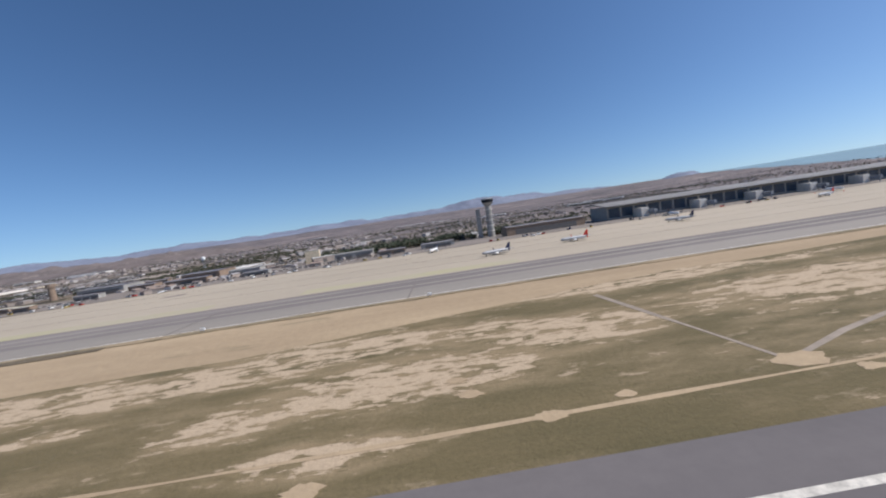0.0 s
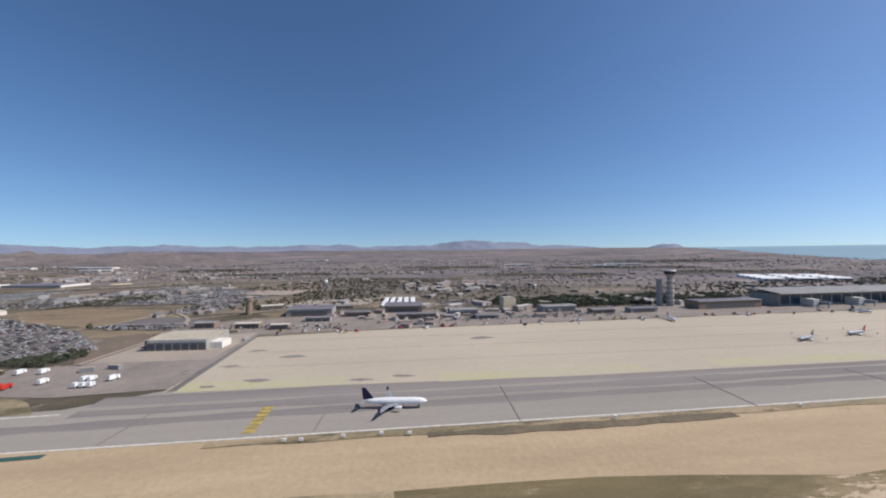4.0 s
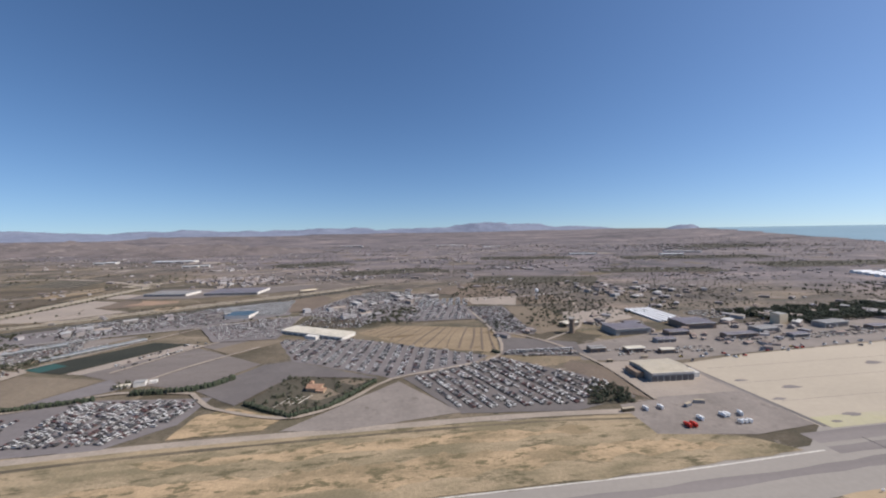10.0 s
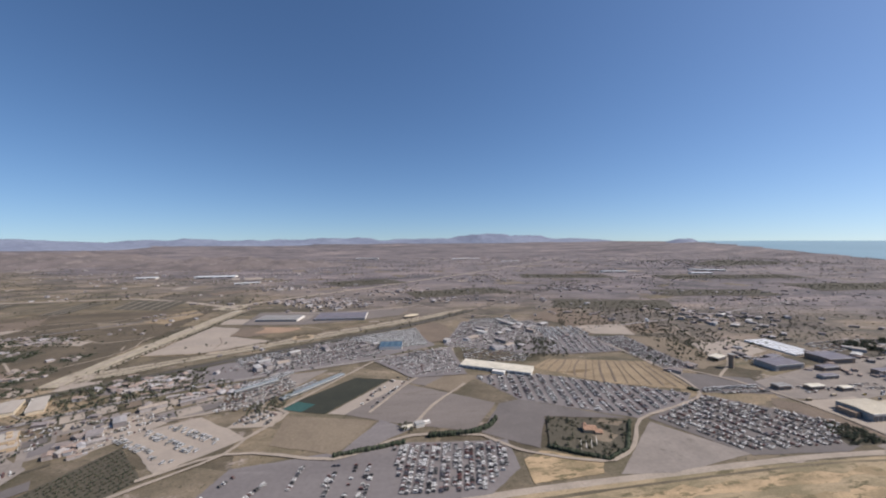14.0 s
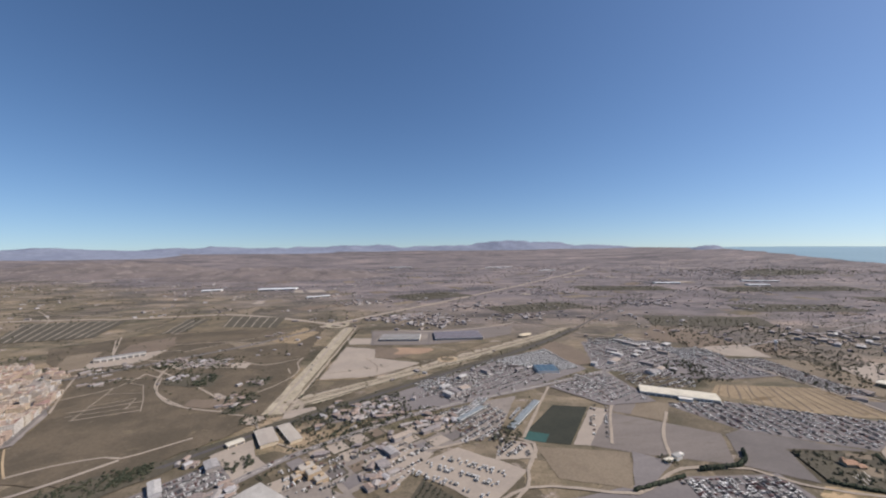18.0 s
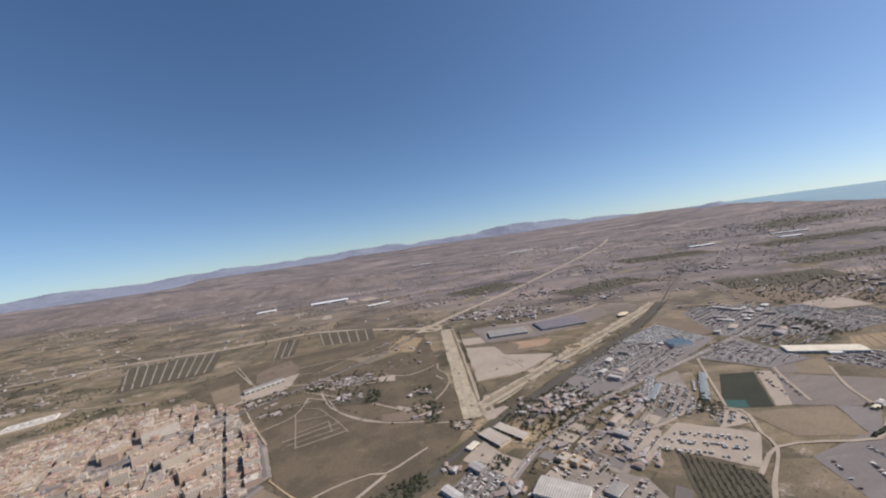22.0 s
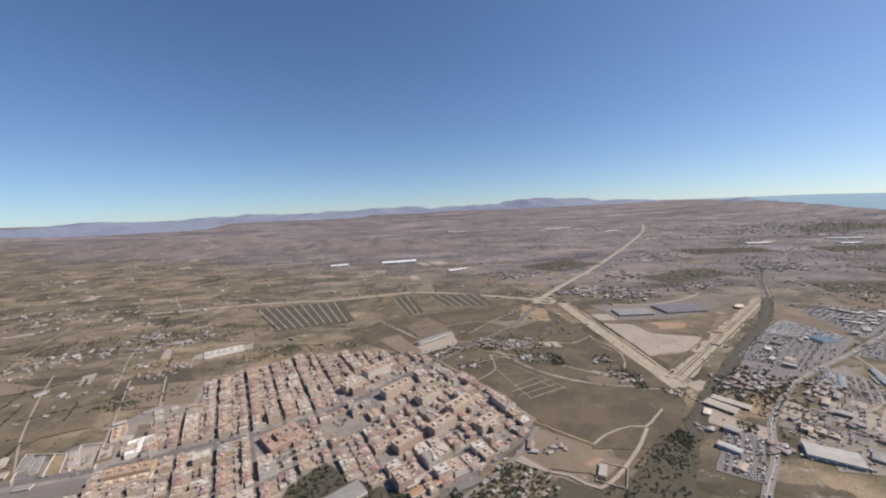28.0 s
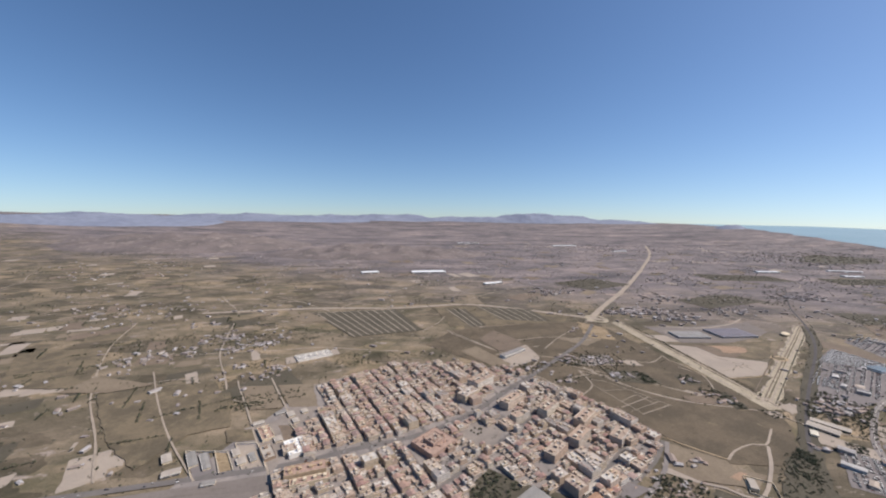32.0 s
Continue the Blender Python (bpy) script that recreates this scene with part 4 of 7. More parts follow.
patch("scrub", [(-492, 506), (-462, 496), (-446, 466), (-470, 452), (-492, 462)], BROWN, "dark tipped earth round the orange heap", "scrub", 1.0)
patch("earth", [(-470, 500), (-424, 492), (-420, 480), (-438, 466), (-472, 470), (-462, 486)], ORANGE_EARTH, "orange spoil heap ground", "ground", 1.6)
ribbon("rut", [(-432, 500), (-404, 486), (-390, 470)], 1.0, TRACK, "pale track over the scrub", "rut", wobble=0.4)
patch("yard", [(-500, 600), (-410, 590), (-316, 596), (-280, 600), (-300, 545), (-352, 522), (-424, 506), (-500, 516)], DULLFIELD, "grey paved yard round the warehouses", "yard", 0.5)
patch("yard", [(-488, 578), (-418, 566), (-424, 534), (-494, 538)], DUSTLOT, "pale dusty concrete yard", "yard", 0.4)
for line in ([(-502, 602), (-496, 516)], [(-500, 518), (-424, 508)], [(-416, 580), (-424, 510)]):
    ribbon("yard_edge", line, 2.0, DARKLOT, "dark lane along the yard", "lane", curve=False)
ribbon("access_road", [(-470, 600), (-412, 580), (-326, 594), (-270, 622)], 4.0, PALELOT, "pale concrete access road", "road")
RAIL = [(-760, 120), (-680, 196), (-618, 252), (-552, 304), (-461, 366), (-301, 472), (-193, 562), (-60, 690), (200, 900)]
MAIN = [(-760, 88), (-660, 160), (-605, 203), (-580, 220), (-560, 238), (-539, 258), (-499, 284), (-459, 306), (-410, 325), (-346, 345), (-250, 378), (-165, 407), (-36, 434), (160, 480), (420, 560)]
AVENUE = [(-1210, 296), (-1106, 304), (-1056, 308), (-1028, 313), (-1000, 321), (-966, 327), (-937, 335), (-890, 358), (-830, 405), (-800, 427), (-742, 472), (-660, 540), (-590, 622)]
HIGHWAY = [(-585, 640), (-540, 690), (-460, 770), (-368, 857), (-200, 1030), (60, 1310), (415, 1716), (800, 2240)]
ribbon("railway_cutting", RAIL[:7], 15.0, DARKFIELD, "dark scrubby strip along the railway", "railway", wobble=0.2)
ribbon("railway", RAIL, 3.2, BALLAST, "dark ballast of a railway line", "railway")
ribbon("main_road", MAIN, 5.6, OLD_ROAD, "worn grey asphalt main road", "road")
ribbon("road_line", MAIN, 0.25, WHITE_PAINT, "worn white line along the main road", "road marking")
ribbon("highway", HIGHWAY, 12.0, TRACK, "pale motorway under construction", "road", wobble=0.12)
ribbon("highway", [(-1300, 770), (-1100, 785), (-933, 772), (-788, 786), (-680, 735), (-600, 682), (-545, 640)], 11.0, TRACK, "pale road embankment", "road", wobble=0.2)
ribbon("roundabout", [(-560 + 16 * math.cos(a * 0.5236), 655 + 22 * math.sin(a * 0.5236)) for a in range(13)], 7.0, WORKS, "pale earth roundabout", "road")
ribbon("roundabout", [(-409 + 10 * math.cos(a * 0.5236), 441 + 8 * math.sin(a * 0.5236)) for a in range(13)], 3.4, SAND, "pale earth roundabout", "road")
ribbon("roundabout", [(-552 + 8 * math.cos(a * 0.5236), 336 + 10 * math.sin(a * 0.5236)) for a in range(13)], 3.0, TRACK, "pale earth roundabout", "road")
patch("roundabout_island", [(-409 + 8 * math.cos(a * 0.5236), 441 + 6 * math.sin(a * 0.5236)) for a in range(12)], OLIVE, "dark weedy island of the roundabout", "roundabout", 0)
ribbon("ditch", [(-552, 372), (-543, 470), (-530, 620)], 2.4, OLIVE, "dark ditch along the earthworks", "ditch", wobble=0.4)
ribbon("ditch", [(-545, 362), (-470, 410), (-372, 472), (-300, 517)], 1.6, BROWN, "dark rut along the earthworks", "ditch", wobble=0.5)
LANES = [
    [(-268, 209), (-254, 193), (-244, 187), (-226, 179), (-211, 176.5), (-194, 186), (-172, 211), (-140, 222), (-107, 237), (-95, 283), (-99, 388), (-104, 440)],
    [(-430, 196), (-400, 212), (-372, 207), (-345, 199), (-306, 215), (-268, 209)],
    [(-306, 222), (-290, 250), (-262, 282)], [(-53, 168), (-53, 215), (-66, 262), (-98, 300)], [(-66, 262), (-20, 300), (30, 420)],
    [(-394, 227), (-400, 212), (-440, 180), (-480, 130)], [(-394, 227), (-380, 254), (-404, 268), (-440, 258), (-500, 262)],
    [(-330, 246), (-296, 300), (-262, 330), (-255, 372)], [(-384, 262), (-340, 330), (-330, 345)], [(-590, 330), (-640, 350), (-690, 400), (-720, 486)],
    [(-574, 320), (-560, 290), (-530, 268)],
    [(-857, 604), (-830, 560), (-801, 515), (-775, 500)], [(-754, 535), (-757, 485), (-800, 440)], [(-731, 463), (-664, 407), (-598, 342)], [(-768, 500), (-700, 470), (-680, 440)],
    [(-902, 620), (-870, 660), (-850, 700)], [(-1180, 310), (-1214, 365), (-1276, 455), (-1347, 600), (-1380, 720)], [(-1148, 441), (-1107, 414), (-1068, 440), (-1040, 446)],
    [(-1123, 402), (-1150, 470), (-1190, 560), (-1220, 700)], [(-1276, 455), (-1200, 480), (-1148, 441)], [(-1240, 240), (-1300, 330), (-1420, 380)],
    [(-590, 640), (-640, 600), (-690, 560), (-731, 520)], [(-540, 412), (-474, 430)], [(-620, 560), (-600, 520), (-590, 460), (-575, 420)],
]
for k, lane in enumerate(LANES):
    ribbon("lane", lane, 2.2 if k < 9 else 1.7, TRACK, "pale dirt lane", "lane", wobble=0.25)
ribbon("street", [(-900, 165), (-817, 229), (-787, 250), (-753, 270), (-724, 294)], 4.0, ROAD, "asphalt street at the edge of town", "road")
patch("field", [(-800, 226), (-762, 256), (-740, 248), (-728, 226), (-756, 204), (-800, 206)], OLIVE, "gardens and small plots among trees", "field", 1.0)
pg = random.Random(5)
for i in range(5):
    for j in range(4):
        x, y = -786 + i * 10 + j * 4, 214 + i * 5.6 - j * 6 + 12
        mat, lab = pg.choice(((DRYGRASS, "dry garden plot"), (PALELOT, "pale swept garden plot"), (BROWN, "brown dug garden plot"), (DARKFIELD, "dark garden plot")))
        patch("garden_plot", [(x - 3.6, y - 3), (x + 3, y + 0.6), (x + 4, y + 3.6), (x - 3, y + 1.6)], mat, lab, "garden", 0.4)
patch("yard", [(-748, 268), (-728, 252), (-735, 243), (-752, 260)], PALELOT, "tan strip of swept ground behind a wall", "yard", 0.4)
patch("field", [(-722, 290), (-692, 262), (-700, 232), (-736, 246), (-748, 262)], DRYGRASS, "dry vacant ground at the tip of the town", "field", 0.8)
patch("yard", [(-711, 246), (-691, 252), (-676, 242), (-704, 228)], DRYGRASS, "pale yard inside a walled compound", "yard", 0.3)
patch("yard", [(-708, 245), (-694, 249), (-690, 246), (-704, 240)], ORANGE_EARTH, "orange earth inside the compound", "yard", 0.5)
patch("field", [(-730, 236), (-709, 218), (-729, 198), (-758, 204)], DARKFIELD, "dark fallow triangle", "field", 0.8)
ribbon("bank", [(-720, 298), (-704, 279), (-689, 263)], 1.1, SAND, "pale wall of earth along the lane", "bank", wobble=0.15)
ribbon("lane", [(-689, 263), (-673, 272), (-648, 278), (-637, 275), (-622, 284), (-606, 295)], 1.8, TRACK, "pale dirt lane", "lane", wobble=0.2)
ribbon("lane", [(-753, 258), (-735, 243), (-722, 236), (-708, 222), (-665, 248), (-637, 273)], 2.6, PALELOT, "pale concrete lane round the compound", "lane", wobble=0.1)
ribbon("street", [(-824, 214), (-784, 238), (-752, 260), (-722, 292)], 3.4, OLD_ROAD, "pale worn street between gardens and houses", "road")
patch("scrub", [(-682, 226), (-636, 258), (-604, 260), (-660, 200), (-700, 160), (-730, 180)], DARKFIELD, "dark overgrown strip by the railway", "scrub", 2.0)
patch("pale_ground", [(-30, 308), (-15, 346), (45, 353), (36, 312), (5, 301)], PALELOT, "tan sandy ground", "ground", 1.2)
patch("field", [(-90, 438), (-28, 440), (-46, 387), (-88, 400)], PALELOT, "pale bare field", "field", 0.8)
patch("field", [(-130, 496), (-56, 566), (-21, 498), (-36, 446), (-90, 446)], BROWN, "brown ploughed field", "field", 1.0)
patch("yard", [(-200, 345), (-150, 335), (-98, 335), (-98, 400), (-150, 404), (-200, 385)], GREYLOT, "grey yard crowded with cars", "car park", 0.6)
patch("yard", [(-330, 345), (-256, 372), (-256, 300), (-300, 300)], GREYLOT, "grey yard crowded with cars", "car park", 0.6)
# fields round the town
patch("field", [(-720, 486), (-664, 412), (-590, 345), (-575, 500), (-600, 560)], FALLOW, "dark olive scrub field", "field", 1.2)
patch("field", [(-640, 560), (-600, 540), (-580, 600), (-610, 640)], GOLD, "yellowed weedy patch", "field", 2.0)
patch("field", [(-1015, 604), (-900, 625), (-940, 760), (-1100, 750)], DARKFIELD, "dark vineyard field with pale dividing strips", "field", 0.6)
for i in range(10):
    t = (i + 0.3) / 10
    ribbon("field_strip", [(-1015 + 110 * t, 606 + 22 * t), (-1096 + 154 * t, 748 + 12 * t)], 1.3, TRACK, "pale strip between vine plots", "strip", wobble=0.3, curve=False)
ribbon("field_strip", [(-1100, 750), (-940, 762)], 1.5, TRACK, "pale strip between vine plots", "strip", wobble=0.3, curve=False)
for (ax, ay), (bx, by), (cx, cy), (dx, dy), k in (((-838, 752), (-798, 752), (-785, 640), (-815, 632), 3), ((-770, 770), (-664, 733), (-656, 649), (-745, 668), 6)):
    patch("field", [(ax, ay), (bx, by), (cx, cy), (dx, dy)], DARKFIELD, "dark vineyard field with pale dividing strips", "field", 0.6)
    for i in range(k):
        t = (i + 0.2) / k
        ribbon("field_strip", [(ax + (bx - ax) * t, ay + (by - ay) * t), (dx + (cx - dx) * t, dy + (cy - dy) * t)], 1.2, TRACK, "pale strip between vine plots", "strip", wobble=0.3, curve=False)
patch("field", [(-1110, 760), (-1140, 720), (-1100, 690), (-1062, 700)], DRYGRASS, "pale dry field", "field", 1.0)
for a, b in (((-725, 351), (-680, 367)), ((-712, 336), (-671, 348)), ((-680, 367), (-669, 345)), ((-726, 402), (-711, 337)), ((-724, 388), (-692, 387)), ((-722, 416), (-704, 407)), ((-704, 407), (-680, 367)), ((-720, 343), (-677, 356)), ((-718, 362), (-690, 374)), ((-690, 374), (-684, 352))):
    ribbon("earth_bank", [a, b], 0.7 if a[0] in (-725, -712) else 0.45, TRACK, "pale bank round a dug plot", "bank", wobble=0.5, curve=False)
for line in ([(-753, 380), (-728, 400), (-723, 418), (-722, 441)], [(-697, 422), (-682, 388), (-664, 366), (-646, 352), (-627, 343), (-606, 336), (-596, 329), (-578, 323), (-564, 315)],
             [(-607, 334), (-599, 360), (-581, 385), (-570, 409), (-569, 432), (-576, 454), (-574, 472)], [(-792, 452), (-764, 398), (-738, 352)], [(-860, 619), (-806, 522)], [(-722, 441), (-697, 424), (-662, 404), (-640, 394)], [(-640, 470), (-610, 452), (-576, 470)],
             [(-770, 414), (-752, 419), (-736, 425), (-713, 429)], [(-700, 456), (-660, 452), (-626, 444)], [(-812, 505), (-766, 524), (-735, 530)], [(-760, 560), (-700, 566), (-640, 545)]):
    ribbon("lane", line, 1.6, TRACK, "pale dirt lane", "lane", wobble=0.35)
patch("field", [(-641, 364), (-600, 360), (-604, 338), (-640, 350)], BROWN, "brown dug field", "field", 1.0)
patch("field", [(-818, 573), (-782, 610), (-757, 558), (-764, 507), (-801, 515)], BROWN, "dark ploughed field by the school", "field", 1.0)
patch("yard", [(-580, 324), (-566, 320), (-572, 308), (-583, 311)], PALELOT, "pale farmyard by the lane", "yard", 1.0)
patch("yard", [(-703, 482), (-656, 486), (-659, 455), (-699, 456)], DUSTLOT, "dusty farmyard among trees", "yard", 2.0)
patch("yard", [(-647, 465), (-626, 460), (-627, 444), (-645, 451)], PALELOT, "pale trodden yard", "yard", 1.5)
patch("scrub", [(-664, 434), (-640, 424), (-640, 394), (-662, 396), (-690, 408), (-690, 440)], DARKFIELD, "dark overgrown farm plots", "scrub", 1.5)
patch("scrub", [(-610, 410), (-588, 412), (-588, 386), (-610, 386)], DARKFIELD, "dark overgrown farm plots", "scrub", 1.5)
patch("scrub", [(-598, 372), (-584, 362), (-590, 328), (-606, 330)], DARKFIELD, "dark overgrown farm plots", "scrub", 1.5)
patch("field", [(-1148, 441), (-1087, 493), (-1058, 446), (-1107, 414)], DARKFIELD, "dark ploughed field", "field", 0.8)
patch("field", [(-1270, 452), (-1205, 362), (-1160, 320), (-1125, 402), (-1160, 470)], OLIVE, "olive fallow field", "field", 1.5)
patch("field", [(-1240, 250), (-1190, 300), (-1130, 290), (-1124, 200), (-1200, 180)], OLIVE, "dark olive field", "field", 1.5)
patch("field", [(-1380, 480), (-1290, 470), (-1350, 600), (-1450, 590)], OLIVE, "dark olive field", "field", 1.5)
patch("yard", [(-817, 491), (-754, 538), (-754, 485), (-806, 460)], PALELOT, "pale yard of a school", "yard", 0.5)
patch("field", [(-858, 525), (-831, 541), (-802, 473), (-819, 451)], DRYGRASS, "pale dry field at the edge of town", "field", 0.8)
TOWN = [(-1180, 200), (-1124, 293), (-1093, 359), (-1045, 446), (-949, 492), (-868, 480), (-805, 452), (-735, 345), (-719, 302), (-753, 274), (-817, 233), (-880, 180), (-920, 90), (-1120, 90)]
patch("town_ground", TOWN, TOWN_GROUND, "yards and pavements of the town", "street", 1.0)
# the built-up part of the town, and its street grid
DENSE = [(-1085, 150), (-1056, 296), (-1047, 352), (-1034, 396), (-1040, 444), (-949, 490), (-868, 480), (-805, 452), (-735, 345), (-719, 302), (-753, 274), (-817, 233), (-880, 180), (-920, 100), (-1070, 100)]
E1, E2 = Vector((0.80, 0.60)), Vector((-0.37, 0.93))
ORIGIN = Vector((-1008, 312))


def grid_street(a, b, step, width):
    """A street along a line of the grid, as far as it runs inside the town."""
    k = int((b - a).length / step)
    on = [p for p in (a + (b - a) * (i / k) for i in range(k + 1)) if inside(p.x, p.y, DENSE)]
    if len(on) > 2:
        ribbon("street", [tuple(on[0]), tuple(on[-1])], width, ROAD, "narrow asphalt street between the houses", "road", curve=False)


for bi in range(-10, 17):
    o = ORIGIN + E1 * (bi * 27)
    grid_street(o - E2 * 260, o + E2 * 260, 4.0, 3.0)
for bj in (-3, -2, -1, 1, 2):
    o = ORIGIN + E2 * (bj * 84)
    grid_street(o - E1 * 300, o + E1 * 440, 4.0, 3.4)
ribbon("avenue", AVENUE, 6.0, ROAD, "grey asphalt avenue through the town", "road")
# plots and yards at the edge of town
for name, pts, mat, lab in (("yard", [(-1097, 366), (-1070, 376), (-1064, 398), (-1036, 396), (-1047, 352), (-1056, 300), (-1066, 312), (-1080, 342)], DUSTLOT, "dusty ground between the yards and the town"),
                            ("yard", [(-1088, 450), (-1050, 449), (-1036, 396), (-1065, 399)], DRYGRASS, "bare sandy plot at the edge of town"),
                            ("field", [(-1128, 452), (-1094, 450), (-1070, 399), (-1102, 399)], DRYGRASS, "dry grass plot at the edge of town"),
                            ("field", [(-1068, 367), (-1051, 366), (-1041, 342), (-1056, 342)], BROWN, "brown vacant plot"),
                            ("yard", [(-1095, 341), (-1080, 340), (-1066, 311), (-1079, 309)], PALELOT, "pale walled yard"),
                            ("field", [(-1108, 333), (-1099, 332), (-1087, 310), (-1095, 308)], GOLD, "yellowed plot between walls"),
                            ("yard", [(-1131, 336), (-1113, 334), (-1098, 308), (-1113, 306)], GREYLOT, "grey works yard"),
                            ("field", [(-1112, 366), (-1088, 364), (-1080, 346), (-1104, 346)], OLIVE, "weedy vacant plot"),
                            ("field", [(-1160, 292), (-1060, 300), (-1050, 272), (-1160, 262)], DULLFIELD, "empty dull plot by the avenue"),
                            ("field", [(-1200, 420), (-1160, 358), (-1110, 372), (-1134, 440)], OLIVE, "olive fallow field"),
                            ("field", [(-1300, 500), (-1262, 486), (-1224, 470), (-1262, 456), (-1312, 462)], DRYGRASS, "pale yellow dry plot")):
    patch(name, pts, mat, lab, name, 0.6)
for line in ([(-1136, 468), (-1131, 455), (-1104, 398), (-1078, 341), (-1062, 309), (-1048, 276)], [(-1243, 505), (-1200, 430), (-1157, 363), (-1110, 301)], [(-1100, 470), (-1092, 452), (-1067, 397), (-1046, 353), (-1026, 312)]):
    ribbon("street", line, 1.5, TRACK, "pale dusty street at the edge of town", "road", wobble=0.1)
STREET_Z = LEVEL[0] + 0.006
for pts in ([(420, 900), (820, 850), (860, 950), (460, 1010)], [(200, 640), (420, 600), (450, 680), (230, 720)], [(-260, 700), (-60, 740), (-90, 820), (-280, 780)], [(560, 640), (900, 620), (920, 720), (600, 760)],
            [(-60, 560), (120, 520), (160, 590), (-20, 640)], [(-420, 900), (-260, 960), (-320, 1060), (-480, 1000)], [(60, 1000), (320, 960), (340, 1060), (90, 1120)], [(900, 1280), (1300, 1330), (1640, 1560), (1700, 1760), (1250, 1600), (980, 1440)]):
    patch("orchard_ground", pts, DARKFIELD, "dark citrus grove ground", "orchard", 4.0)
patch("yard", [(-1092, 508), (-1028, 536), (-1034, 556), (-1098, 530)], PALELOT, "pale yard round the farm sheds", "yard", 0.5)
# random fields of the wide plain
FIELD_MATS = [(BROWN, "brown ploughed field"), (DRYGRASS, "dry yellow field"), (OLIVE, "dark olive field"), (PALELOT, "pale bare field"), (GREYLOT, "grey fallow field"), (SAND, "pale sandy field")]
NO_FIELD = RAIL, MAIN, AVENUE, HIGHWAY
r = random.Random(21)
made = 0
while made < 260:
    x, y = r.uniform(-2300, 2200), 480 + 1900 * r.random() ** 1.4
    w, d, a = r.uniform(20, 75), r.uniform(14, 45), r.choice((12, 20, 35, 100, 118)) + r.uniform(-6, 6)
    if any(near_line(x, y, q, max(w, d) * 0.6) for q in NO_FIELD) or (-1150 < x < -120 and y < 800) or (x < 900 and y < 520) or ((x + 960) / 520) ** 2 + ((y - 1720) / 230) ** 2 < 1.2:
        continue
    if x < -1100 and y < 300:
        continue
    c, s = math.cos(radians(a)), math.sin(radians(a))
    pts = [(x + c * u * w - s * v * d + r.uniform(-4, 4), y + s * u * w + c * v * d + r.uniform(-3, 3)) for u, v in ((-.5, -.5), (.5, -.5), (.5, .5), (-.5, .5))]
    mat, lab = r.choice(FIELD_MATS[:4] if y > 900 else FIELD_MATS[:3])
    patch("field", pts, mat, lab, "field", 1.5, 0.02 + (made % 23) * 0.003 + max(0, rise(x, y)))
    made += 1
made = 0
while made < 170:
    x, y = r.uniform(-1750, -1075), r.uniform(230, 800)
    w, d, a = r.uniform(14, 44), r.uniform(10, 28), r.choice((15, 22, 108, 115)) + r.uniform(-5, 5)
    if y < 560 and x > -1130 - (560 - y) * 0.2 or (-1110 < x and y > 600):
        continue
    c, s = math.cos(radians(a)), math.sin(radians(a))
    pts = [(x + c * u * w - s * v * d + r.uniform(-3, 3), y + s * u * w + c * v * d + r.uniform(-2, 2)) for u, v in ((-.5, -.5), (.5, -.5), (.5, .5), (-.5, .5))]
    mat, lab = r.choice(FIELD_MATS[:4] + [(DARKFIELD, "dark fallow plot")] * 4 + [(PALELOT, "pale bare plot")])
    patch("field", pts, mat, lab, "field", 1.0, 0.02 + (made % 29) * 0.003)
    made += 1
for i in range(110):
    x, y, a = r.uniform(-1900, 1800), r.uniform(420, 2000), radians(r.choice((10, 30, 55, 100, 130, 160)) + r.uniform(-8, 8))
    n_, k = [(x, y)], r.randint(3, 6)
    for _ in range(k):
        a += r.uniform(-0.35, 0.35)
        n_.append((n_[-1][0] + 60 * math.cos(a), n_[-1][1] + 60 * math.sin(a)))
    if all(-1000 < q[0] < -150 and q[1] < 800 for q in n_) or any(((q[0] + 960) / 520) ** 2 + ((q[1] - 1720) / 230) ** 2 < 1.2 for q in n_):
        continue
    ribbon("lane", n_, 1.8, TRACK, "pale dirt lane", "lane", wobble=0.3, z=0.1 + (i % 20) * 0.003)

